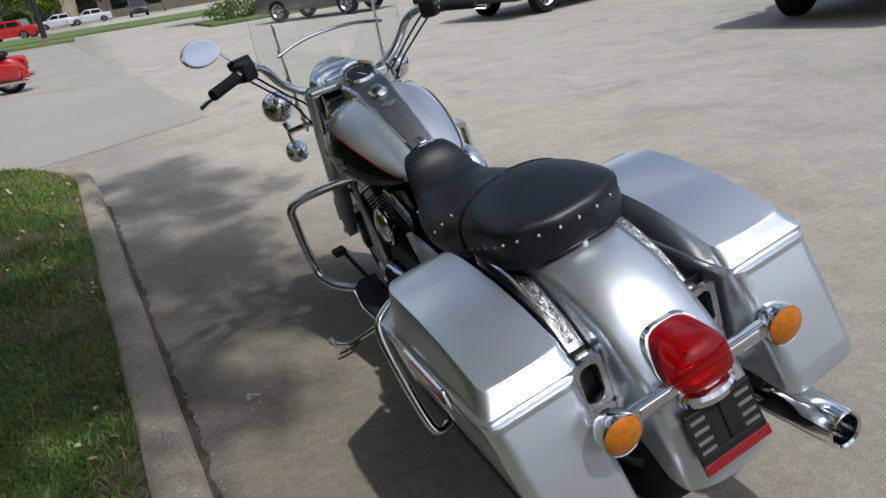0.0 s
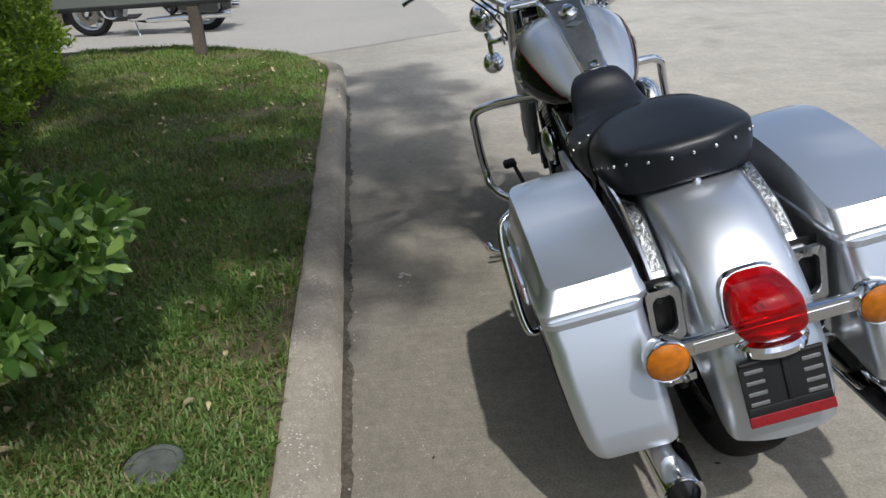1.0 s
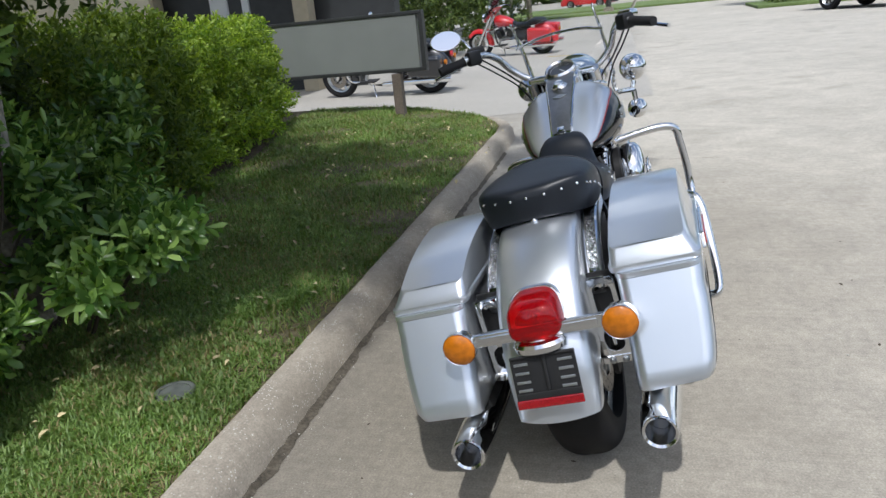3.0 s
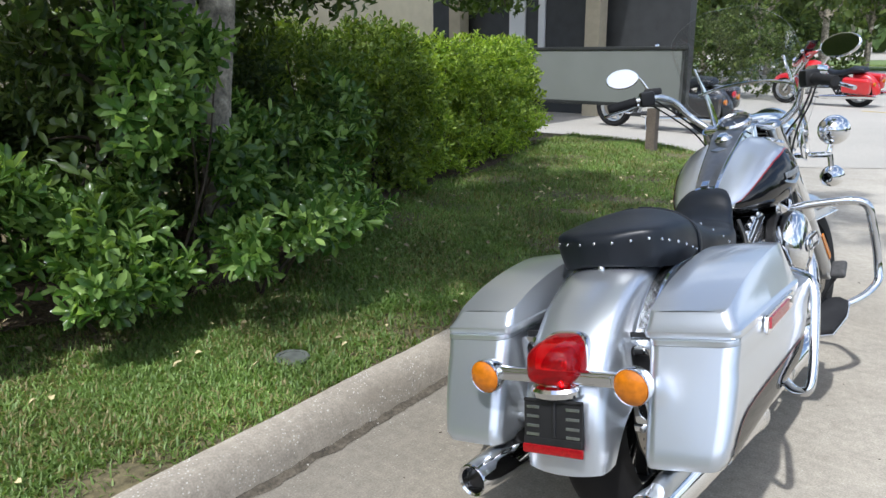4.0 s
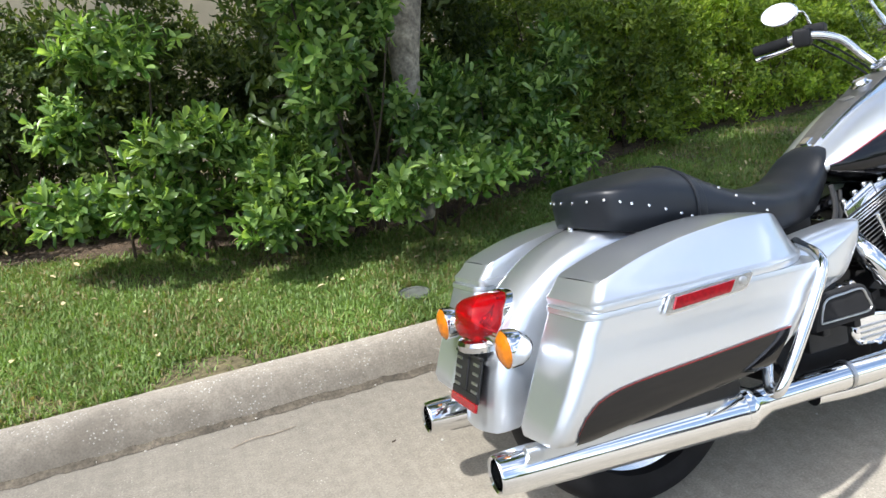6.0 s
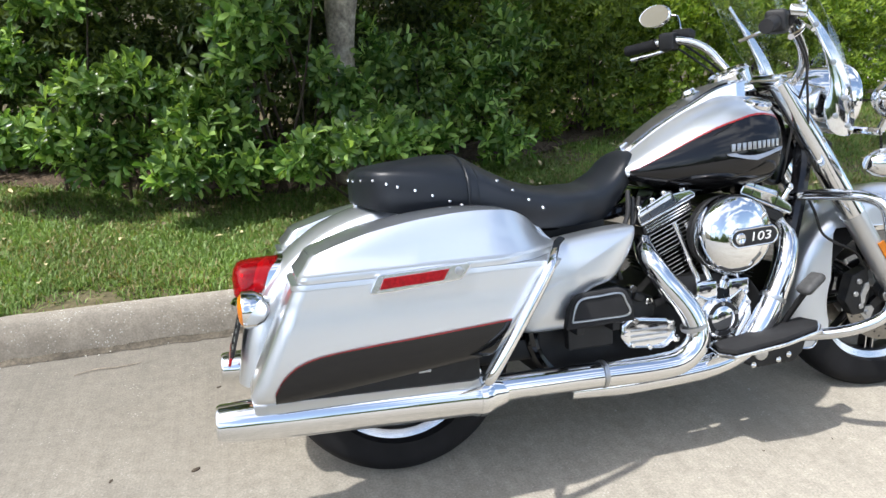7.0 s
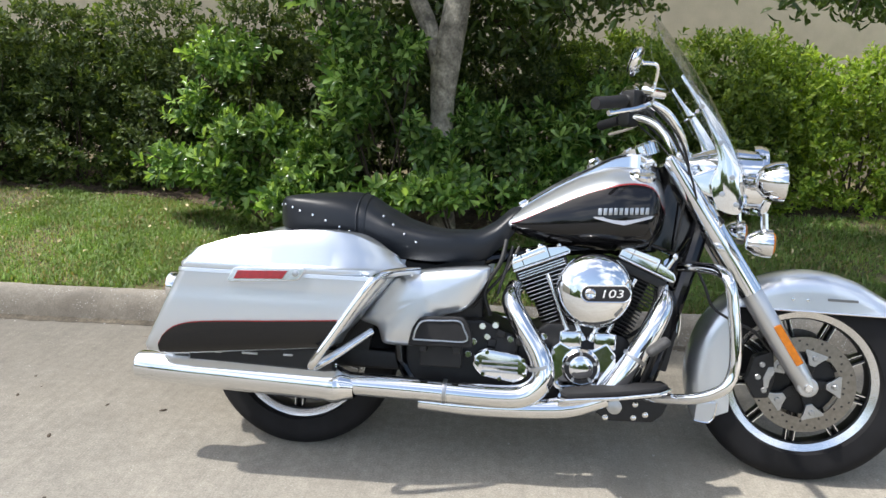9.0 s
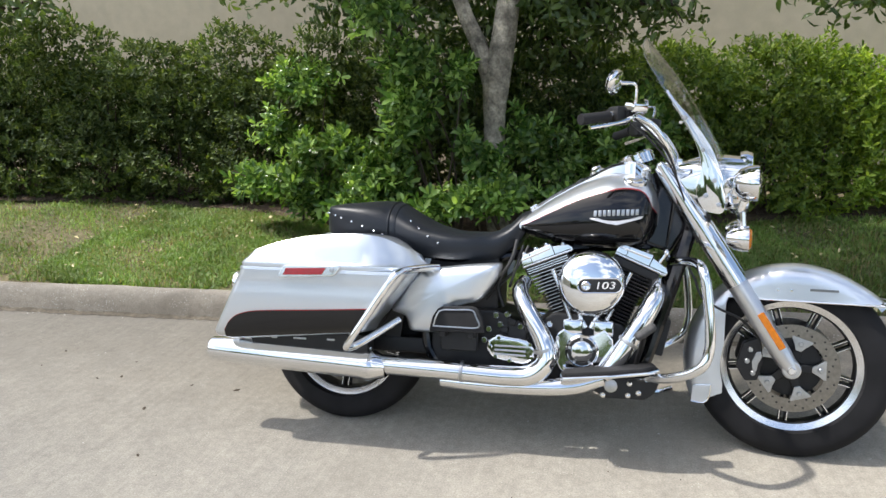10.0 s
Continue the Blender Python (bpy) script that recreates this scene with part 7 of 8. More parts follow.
def frame_and_controls(bike):
    # main frame tubes
    tubes = []
    for s in (-1, 1):
        tubes.append(tube([(1.26, s * 0.06, 0.82), (1.247, s * 0.09, 0.76), (1.205, s * 0.108, 0.61), (1.156, s * 0.115, 0.445), (1.09, s * 0.13, 0.27), (0.95, s * 0.135, 0.22), (0.5, s * 0.135, 0.22), (0.36, s * 0.14, 0.3), (0.33, s * 0.14, 0.5), (0.3, s * 0.12, 0.66)], [0.026, 0.026, 0.025, 0.024, 0.022, 0.019, 0.019, 0.019, 0.019, 0.019], 10, 5))
        tubes.append(tube([(1.13, s * 0.03, 0.72), (0.8, s * 0.06, 0.69), (0.5, s * 0.08, 0.64), (0.3, s * 0.11, 0.66), (0.1, s * 0.12, 0.66)], 0.018, 10, 4))
    tubes.append(cyl((1.16, 0, 0.76), (1.12, 0, 0.97), 0.04, 20, 0.004))
    part("frame_loop", merge(*tubes), BLACKP, bike, "black steel tube frame")
    part("steering_head_cover", prism([(1.1, 0.72), (1.19, 0.69), (1.245, 0.78), (1.2, 0.9), (1.15, 0.93), (1.12, 0.85)], -0.07, 0.07, 0.015), BLACKP, bike, "black steering head cover")
    part("oil_cooler", rbox((0.05, 0.18, 0.13), (1.165, 0, 0.40), 0.006, (0, 12, 0)), WRINKLE, bike)
    part("battery_box", rbox((0.3, 0.2, 0.26), (0.45, 0, 0.54), 0.02), WRINKLE, bike, "black battery box")
    part("swing_arm", merge(rbox((0.42, 0.045, 0.06), (0.2, -0.12, 0.32), 0.012), rbox((0.42, 0.045, 0.06), (0.2, 0.12, 0.32), 0.012), cyl((0.12, -0.135, 0.34), (0.24, -0.13, 0.55), 0.024, 14), cyl((0.12, 0.135, 0.34), (0.24, 0.13, 0.55), 0.024, 14)), WRINKLE, bike, "black swing arm and shocks")
    part("axle_cap", merge(cyl((0, -0.15, 0.318), (0, 0.15, 0.318), 0.016, 14, 0.002), cyl((0, -0.16, 0.318), (0, -0.145, 0.318), 0.024, 6, 0.002)), CHROME, bike)
    part("belt_guard", prism([(-0.13, 0.34), (0.1, 0.43), (0.4, 0.44), (0.4, 0.42), (0.1, 0.4), (-0.1, 0.32)], 0.1, 0.13, 0.004), WRINKLE, bike)
    # loose wiring under the seat
    part("wiring", merge(tube([(0.66, -0.11, 0.72), (0.645, -0.13, 0.65), (0.6, -0.135, 0.56), (0.62, -0.13, 0.48)], 0.007, 8), tube([(0.68, -0.1, 0.7), (0.66, -0.125, 0.62), (0.64, -0.13, 0.55)], 0.005, 8), tube([(0.70, -0.1, 0.7), (0.67, -0.12, 0.63), (0.62, -0.125, 0.57), (0.56, -0.13, 0.5)], 0.005, 8)), CABLE, bike)
    for s in (-1, 1):
        flip = mirrored if s > 0 else (lambda b: b)
        # side cover
        so = [Vector((x, 0, z)) for x, z in ((0.395, 0.615), (0.5, 0.63), (0.6, 0.638), (0.618, 0.63), (0.609, 0.592), (0.574, 0.532), (0.54, 0.5), (0.49, 0.485), (0.46, 0.462), (0.44, 0.4), (0.41, 0.385), (0.325, 0.383), (0.297, 0.388), (0.287, 0.41), (0.276, 0.433), (0.245, 0.441), (0.217, 0.45), (0.231, 0.475), (0.273, 0.53), (0.316, 0.58), (0.35, 0.606))]
        so = spline(so + so[:1], 3)[:-1]
        mid = Vector((0.42, 0, 0.535))
        sc = loft([[mid + (p - mid) * k + Vector((0, y, 0)) for p in so] for k, y in ((1, -0.16), (1, -0.212), (0.985, -0.224), (0.95, -0.233), (0.86, -0.242), (0.6, -0.25), (0.3, -0.253), (0.05, -0.254))])
        # its rear edge tucks in behind the bag
        for v in sc.verts:
            v.co.y += 0.4 * max(0.0, 0.32 - v.co.x)
            if s > 0:
                v.co.y = max(v.co.y, -0.17 + 0.1 * (v.co.y + 0.17))
        part("side_cover", flip(sc), SILVER, bike, "silver side cover", 40)
        # highway bar
        g = [Vector((1.2, -0.1, 0.664)), Vector((1.228, -0.2, 0.67)), Vector((1.256, -0.31, 0.668)), Vector((1.272, -0.365, 0.645)), Vector((1.285, -0.374, 0.58)), Vector((1.296, -0.378, 0.48)), Vector((1.296, -0.376, 0.4)), Vector((1.27, -0.37, 0.345)), Vector((1.19, -0.31, 0.3)), Vector((1.06, -0.15, 0.262))]
        part("engine_guard", flip(tube(g, 0.016, 14, 6)), CHROME, bike, "chrome engine guard loop")
        # rider floorboard
        ob = [(0.845, -0.2), (0.83, -0.26), (0.85, -0.31), (1.0, -0.325), (1.12, -0.31), (1.16, -0.27), (1.15, -0.2)]
        def slab(points, z0, z1, bevel):
            bm = prism([(x, y) for x, y in points], z0, z1, bevel)
            return moved(bm, Matrix(((1, 0, 0, 0), (0, 0, 1, 0), (0, 1, 0, 0), (0, 0, 0, 1))))
        tilt = Matrix.Translation((1.0, 0, 0.3)) @ Matrix.Rotation(radians(-8), 4, "Y") @ Matrix.Translation((-1.0, 0, -0.3))
        fb = part("floorboard", flip(moved(slab(ob, 0.285, 0.297, 0.004), tilt)), CHROME, bike, "chrome-edged rider floorboard")
        part("pad", flip(moved(slab([(0.998 + (x - 0.998) * 0.94, -0.262 + (y + 0.262) * 0.9) for x, y in ob], 0.297, 0.309, 0.004), tilt)), RUBBER, fb, "black rubber pad")
        each("board_mount", [flip(rbox((0.03, 0.09, 0.03), (x, -0.19, z), 0.005)) for x, z in ((0.93, 0.275), (1.07, 0.285))], WRINKLE, fb)
        # passenger board, folded up
        o = [(0.385, 0.395), (0.395, 0.445), (0.415, 0.478), (0.435, 0.484), (0.54, 0.489), (0.555, 0.482), (0.572, 0.45), (0.58, 0.4)]
        pb = part("passenger_board", flip(prism(o, -0.255, -0.283, 0.008)), RUBBER, bike, "black passenger footboard folded up")
        ln = [Vector((0.402, -0.2845, 0.416)), Vector((0.41, -0.2845, 0.447)), Vector((0.428, -0.2845, 0.471)), Vector((0.48, -0.2845, 0.4755)), Vector((0.535, -0.2845, 0.477)), Vector((0.551, -0.2845, 0.455)), Vector((0.559, -0.2845, 0.42)), Vector((0.48, -0.2845, 0.4165)), Vector((0.402, -0.2845, 0.416))]
        part("pad_outline", flip(tube(ln, 0.003, 6, 5)), SATIN, pb, "bright rim of the pad")
        part("board_bracket", flip(merge(rbox((0.022, 0.08, 0.03), (0.43, -0.23, 0.392), 0.004), rbox((0.022, 0.08, 0.03), (0.53, -0.23, 0.392), 0.004), rbox((0.13, 0.03, 0.07), (0.48, -0.21, 0.36), 0.008))), WRINKLE, pb)
    # brake pedal
    bp = part("brake_pedal", tube([(1.105, -0.28, 0.425), (1.1, -0.25, 0.385), (1.08, -0.2, 0.3)], 0.009, 8), WRINKLE, bike, "black brake pedal arm")
    part("pedal_pad", rbox((0.075, 0.052, 0.026), (1.11, -0.285, 0.44), 0.012, (0, -38, 0), 3), PEDAL, bp, "worn grey rubber pedal pad")
    # shift linkage and side stand on the left
    part("heel_shifter", merge(tube([(0.98, 0.235, 0.34), (1.06, 0.25, 0.36), (1.18, 0.27, 0.435)], 0.008, 8), rbox((0.055, 0.05, 0.026), (1.193, 0.284, 0.445), 0.01)), RUBBER, bike)
    sst = merge(tube([(0.99, 0.13, 0.24), (1.06, 0.26, 0.17), (1.15, 0.4, 0.105)], 0.013, 10), tube([(1.15, 0.4, 0.105), (1.2, 0.435, 0.1), (1.25, 0.45, 0.115)], 0.011, 10), tube([(1.12, 0.36, 0.12), (1.1, 0.42, 0.12), (1.09, 0.46, 0.13)], 0.007, 8))
    part("side_stand", sst, CHROME, bike, "chrome side stand, lowered")


def build_motorcycle():
    bike = thing("motorcycle", pose(0, -0.07, 0, -12.5, 0, 0), "silver and black touring motorcycle leaning on its side stand", "motorcycle")
    wheel(bike, "rear_wheel", REAR, RW, 0.168, 0.228, 9, (-1, ), lambda b: b)
    wheel(bike, "front_wheel", FRONT, FW, 0.132, 0.229, 9, (-1, 1), st)
    front_fender(bike)
    fork(bike)
    headlight(bike)
    windscreen(bike)
    handlebar(bike)
    tank(bike)
    saddle(bike)
    rear_fender(bike)
    tail(bike)
    for s in (-1, 1):
        bag(bike, s)
        exhaust(bike, s)
    right_pipes(bike)
    engine(bike)
    frame_and_controls(bike)
    return bike


build_motorcycle()


# ---- parked vehicles and distance ----
def parked_motorcycle(m, paint, label, screen, colour_bags):
    root = thing("parked_motorcycle", m, label, "motorcycle", "motorcycles parked beyond the lawn")
    for name, c, r, w in (("rear_wheel", Vector((0, 0, 0.32)), 0.32, 0.15), ("front_wheel", Vector((1.62, 0, 0.32)), 0.32, 0.12)):
        h = w / 2
        prof = [(0.22, -h * 0.7), (0.27, -h), (0.31, -h * 0.75), (r, 0), (0.31, h * 0.75), (0.27, h), (0.22, h * 0.7), (0.21, 0)]
        tw = part(name, lathe(prof, c, (0, 1, 0), 48, closed=True), TYRE, root, "black tyre on a bright cast wheel")
        part("rim", lathe([(0.2, -h * 0.6), (0.222, -h * 0.72), (0.222, h * 0.72), (0.2, h * 0.6)], c, (0, 1, 0), 48, closed=True), SATIN, tw)
        for i in range(9):
            part("spoke", moved(rbox((0.026, 0.04, 0.2), (0, 0, 0.11), 0.005), Matrix.Translation(c) @ Matrix.Rotation(2 * math.pi * i / 9, 4, "Y")), SATIN, tw)
        part("brake_disc", lathe([(0.08, h + 0.005), (0.145, h + 0.005), (0.145, h + 0.01), (0.08, h + 0.01)], c, (0, 1, 0), 40, closed=True), DISC, tw)
        part("hub", cyl(c - Vector((0, 0.07, 0)), c + Vector((0, 0.07, 0)), 0.04, 20, 0.005), WRINKLE, tw)

    def mudguard(c, r, a0, a1, w, d):
        rows = []
        for i in range(25):
            a = radians(a0 + (a1 - a0) * i / 24)
            rows.append([c + Vector(((r - d * abs(k / 6) ** 3) * math.cos(a), w * k / 6, (r - d * abs(k / 6) ** 3) * math.sin(a))) for k in range(-6, 7)])
        return sheet(rows, 0.004)
    part("front_fender", mudguard(Vector((1.62, 0, 0.32)), 0.36, 35, 190, 0.085, 0.09), paint, root, "painted front fender", 60)
    part("rear_fender", mudguard(Vector((0, 0, 0.32)), 0.4, 70, 185, 0.11, 0.1), paint, root, "painted rear fender", 60)
    rings = []
    for x, w, z0, z1 in ((0.66, 0.06, 0.74, 0.79), (0.72, 0.11, 0.71, 0.86), (0.85, 0.16, 0.69, 0.93), (1.0, 0.19, 0.69, 0.97), (1.1, 0.17, 0.71, 0.96), (1.15, 0.07, 0.78, 0.9)):
        rings.append([Vector((x, w * math.cos(a), (z0 + z1) / 2 + (z1 - z0) / 2 * math.sin(a))) for a in (2 * math.pi * k / 24 for k in range(24))])
    part("fuel_tank", loft(rings), paint, root, "painted fuel tank", 60)
    rings = []
    for x, w, z0, z1 in ((-0.14, 0.08, 0.74, 0.78), (-0.08, 0.14, 0.72, 0.83), (0.15, 0.16, 0.69, 0.85), (0.3, 0.17, 0.66, 0.78), (0.5, 0.15, 0.65, 0.75), (0.62, 0.09, 0.67, 0.77), (0.7, 0.06, 0.75, 0.82)):
        rings.append([Vector((x, w * math.copysign(abs(math.cos(a)) ** 0.6, math.cos(a)), (z0 + z1) / 2 + (z1 - z0) / 2 * math.copysign(abs(math.sin(a)) ** 0.6, math.sin(a)))) for a in (2 * math.pi * k / 24 for k in range(24))])
    part("seat", loft(rings), LEATHER, root, "black two-up seat", 60)
    part("engine_block", prism([(0.66, 0.26), (0.75, 0.21), (1.02, 0.2), (1.1, 0.3), (1.04, 0.44), (0.8, 0.47), (0.68, 0.4)], -0.14, 0.15, 0.02), SATIN, root, "polished engine case")
    for a, x in ((-22, 0.78), (22, 1.06)):
        cy = part("cylinder", moved(rbox((0.13, 0.2, 0.22), (0, 0, 0), 0.02), pose(x, 0, 0.55, 0, a, 0)), WRINKLE, root)
        part("rocker_cover", moved(rbox((0.16, 0.24, 0.07), (0, 0, 0.135), 0.02), pose(x, 0, 0.55, 0, a, 0)), CHROME, cy)
    part("primary_cover", prism([(0.4, 0.3), (0.48, 0.24), (0.95, 0.23), (1.02, 0.3), (0.96, 0.42), (0.5, 0.44)], 0.14, 0.21, 0.02), CHROME, root)
    part("air_cleaner", lathe([(0.09, 0), (0.1, 0.03), (0.08, 0.06), (0, 0.07)], (0.92, -0.13, 0.58), (0, -1, 0), 32), CHROME, root)
    for s in (-1, 1):
        part("muffler", tube([Vector((0.75, s * 0.2, 0.23)), Vector((0.3, s * 0.22, 0.25)), Vector((-0.45, s * 0.23, 0.27))], [0.035, 0.05, 0.05], 16, 4), CHROME, root, "chrome muffler")
        part("fork_leg", tube([Vector((1.2, s * 0.11, 0.98)), Vector((1.62, s * 0.11, 0.32))], 0.03, 14, 1), CHROME, root)
        part("engine_guard", tube([Vector((1.15, s * 0.1, 0.66)), Vector((1.24, s * 0.34, 0.66)), Vector((1.27, s * 0.37, 0.5)), Vector((1.22, s * 0.33, 0.33)), Vector((1.05, s * 0.12, 0.28))], 0.016, 10), CHROME, root)
        part("saddlebag", rbox((0.56, 0.19, 0.32), (-0.06, s * 0.3, 0.5), 0.06, (0, -4, 0), 4), paint if colour_bags else LEATHER, root, "hard painted saddlebag" if colour_bags else "black saddlebag")
        part("floorboard", rbox((0.3, 0.1, 0.02), (0.98, s * 0.26, 0.3), 0.006), RUBBER, root)
        part("mirror", sphere((1.05, s * 0.4, 1.22), (0.02, 0.07, 0.045), 16, 10), CHROME, root)
        part("turn_signal", lathe([(0, 0.04), (0.035, 0.02), (0.04, -0.01), (0, -0.02)], (-0.38, s * 0.2, 0.52), (1, 0, 0), 16), AMBER, root)
        part("grip", tube([Vector((1.02, s * 0.36, 1.12)), Vector((0.92, s * 0.45, 1.1))], 0.018, 12, 1), RUBBER, root)
    part("handlebar", tube([Vector((0.95, -0.43, 1.11)), Vector((1.08, -0.3, 1.13)), Vector((1.2, -0.1, 1.03)), Vector((1.2, 0.1, 1.03)), Vector((1.08, 0.3, 1.13)), Vector((0.95, 0.43, 1.11))], 0.014, 10), CHROME, root)
    part("headlight", lathe([(0, -0.12), (0.07, -0.1), (0.1, -0.04), (0.105, 0.02), (0.09, 0.03), (0, 0.035)], (1.42, 0, 0.92), (1, 0, 0), 28), CHROME, root)
    part("tail_lamp", sphere((-0.41, 0, 0.6), (0.03, 0.06, 0.05), 16, 10), REDLENS, root)
    part("frame_loop", merge(*[tube([Vector((1.17, s * 0.05, 0.85)), Vector((1.08, s * 0.12, 0.3)), Vector((0.5, s * 0.14, 0.22)), Vector((0.3, s * 0.13, 0.6))], 0.02, 8) for s in (-1, 1)]), WRINKLE, root)
    part("battery_box", rbox((0.35, 0.2, 0.3), (0.45, 0, 0.5), 0.03), WRINKLE, root)
    part("side_stand", tube([Vector((0.95, 0.14, 0.22)), Vector((0.85, 0.3, 0.05))], 0.012, 8, 1), CHROME, root)
    if screen:
        rows = []
        for i in range(9):
            t = i / 8
            rows.append([Vector((1.42 - 0.28 * t - 0.5 * (0.26 * k / 6) ** 2 / 0.26, 0.26 * k / 6 * (1 - 0.25 * t * t), 0.95 + 0.42 * t)) for k in range(-6, 7)])
        part("fairing", sheet([[Vector((p.x + 0.01, p.y, 0.9 + (p.z - 0.95) * 0.55)) for p in r] for r in rows], 0.012), paint, root, "painted fork fairing", 60)
        part("windscreen", sheet(rows, 0.004), TINTED, root, "dark tinted windscreen", 60)
    return root


def vehicle(name, m, paint, label, tall, group="vehicles in the lot"):
    """A parked car or sport utility: body, cabin, windows, lamps and wheels."""
    L, W = (4.7, 1.86) if tall else (4.5, 1.78)
    roof, belt, low = (1.78, 1.08, 0.32) if tall else (1.43, 0.92, 0.22)
    root = thing(name, m, label, "car", group)
    side = [(-L / 2, low + 0.1), (-L / 2 + 0.04, belt - 0.12), (-L / 2 + 0.12, belt), (-L * 0.22, belt + 0.03), (L * 0.24, belt), (L * 0.44, belt - 0.1), (L / 2 - 0.02, belt - 0.28), (L / 2, low + 0.12), (L / 2 - 0.08, low)]
    for wx in (0.30 * L, -0.30 * L):
        side += [(wx + 0.4 * math.cos(a), low + 0.02 + 0.38 * math.sin(a)) for a in (math.pi * k / 8 for k in range(9))]
    side += [(-L / 2 + 0.08, low)]
    body = part("body", prism(side, -W / 2, W / 2, 0.05, 3), paint, root, "painted body")
    r0, r1 = (-L / 2 + 0.15, L * 0.1) if tall else (-L * 0.3, L * 0.08)
    cab = [(r0 - 0.02, belt), (r0 + 0.18, roof - 0.06), (r0 + 0.35, roof), (r1 - 0.25, roof), (r1, roof - 0.05), (r1 + 0.62, belt)]
    part("cabin", prism(cab, -W / 2 + 0.1, W / 2 - 0.1, 0.05, 3), paint, body)
    for s in (-1, 1):
        y = s * (W / 2 - 0.098)
        x0, x1 = r0 + 0.16, r1 + 0.42
        for a, b in ((x0, (x0 + x1) / 2 - 0.05), ((x0 + x1) / 2 + 0.03, x1)):
            win = prism([(a, belt + 0.05), (a + 0.08, roof - 0.12), (min(b, r1 + 0.02), roof - 0.12), (b, belt + 0.05)], y - 0.004, y + 0.004, 0.002)
            part("side_window", win, TINTED, body)
        part("door_mirror", rbox((0.12, 0.2, 0.13), (r1 + 0.5, s * (W / 2 + 0.07), belt + 0.08), 0.03), paint, body)
        part("headlamp", rbox((0.1, 0.36, 0.14), (L / 2 - 0.06, s * (W / 2 - 0.24), belt - 0.34), 0.03), HEADGLASS, body)
        part("tail_lamp", rbox((0.06, 0.2, 0.26), (-L / 2 + 0.04, s * (W / 2 - 0.13), belt - 0.2), 0.02), REDLENS, body)
    part("windscreen", moved(rbox((0.012, W - 0.32, 0.86 if tall else 0.72), (0, 0, 0), 0.004), pose((r1 + r1 + 0.62) / 2 + 0.02, 0, (belt + roof) / 2 + 0.0, 0, -41 if tall else -50, 0)), TINTED, body)
    part("rear_window", moved(rbox((0.012, W - 0.4, 0.5), (0, 0, 0), 0.004), pose(r0 + 0.06, 0, (belt + roof) / 2 + 0.04, 0, 16, 0)), TINTED, body)
    each("bumper", [rbox((0.14, W - 0.06, 0.2), (k * (L / 2 - 0.02), 0, low + 0.16), 0.04) for k in (-1, 1)], WRINKLE, body)
    part("grille", rbox((0.04, 0.9, 0.2), (L / 2 - 0.01, 0, belt - 0.36), 0.01), WRINKLE, body)
    R = 0.37 if tall else 0.33
    for x in (0.30 * L, -0.30 * L):
        for s in (-1, 1):
            c = Vector((x, s * (W / 2 - 0.12), R))
            t = part("wheel", lathe([(0.62 * R, -0.1), (0.9 * R, -0.115), (R, -0.07), (R, 0.07), (0.9 * R, 0.115), (0.62 * R, 0.1)], c, (0, 1, 0), 36, closed=True), TYRE, root, "black tyre with an alloy rim")
            part("rim", lathe([(0, 0.05), (0.12 * R, 0.06), (0.5 * R, 0.045), (0.62 * R, 0.1), (0.64 * R, 0.1), (0.6 * R, 0.0), (0, 0.0)], c, (0, s, 0), 36), SATIN, t)
            part("rim_gap", merge(*[moved(rbox((0.075, 0.012, 0.14), (0, s * 0.052, 0.38 * R), 0.01), Matrix.Translation(c) @ Matrix.Rotation(2 * math.pi * i / 7, 4, "Y")) for i in range(7)]), DIAL, t)
    return root


def far_tree(x, y, h, r, seed, mat=None):
    rng = np.random.default_rng(seed)
    root = thing("far_tree", pose(x, y, 0), "green roadside tree with a rounded open crown", "tree", "trees beyond the lot")
    part("trunk", tube([Vector((0, 0, -0.05)), Vector((0.05, 0, h * 0.3)), Vector((0, 0.08, h * 0.7))], [0.16, 0.12, 0.05], 10, 4), BARK, root)
    V, T, base = [], [], 0
    for k in range(9):
        a = rng.uniform(0, 6.28)
        c = (0.55 * r * math.cos(a), 0.55 * r * math.sin(a), h * rng.uniform(0.42, 0.86))
        p, u = lumpy_points(rng, 330, c, (0.55 * r, 0.55 * r, 0.2 * h), deep=0.8, gap=0.4)
        v, t = leaf_cloud(rng, p, u, 0.34, 0.17, droop=0.6)
        V.append(v)
        T.append(t + base)
        base += len(v)
        part("limb", tube([Vector((0, 0, h * 0.3)), Vector((c[0] * 0.4, c[1] * 0.4, h * 0.42)), Vector(c)], [0.06, 0.045, 0.02], 6, 3), BARK, root)
    from_arrays("crown", np.concatenate(V), np.concatenate(T), mat or TREELEAF, root)


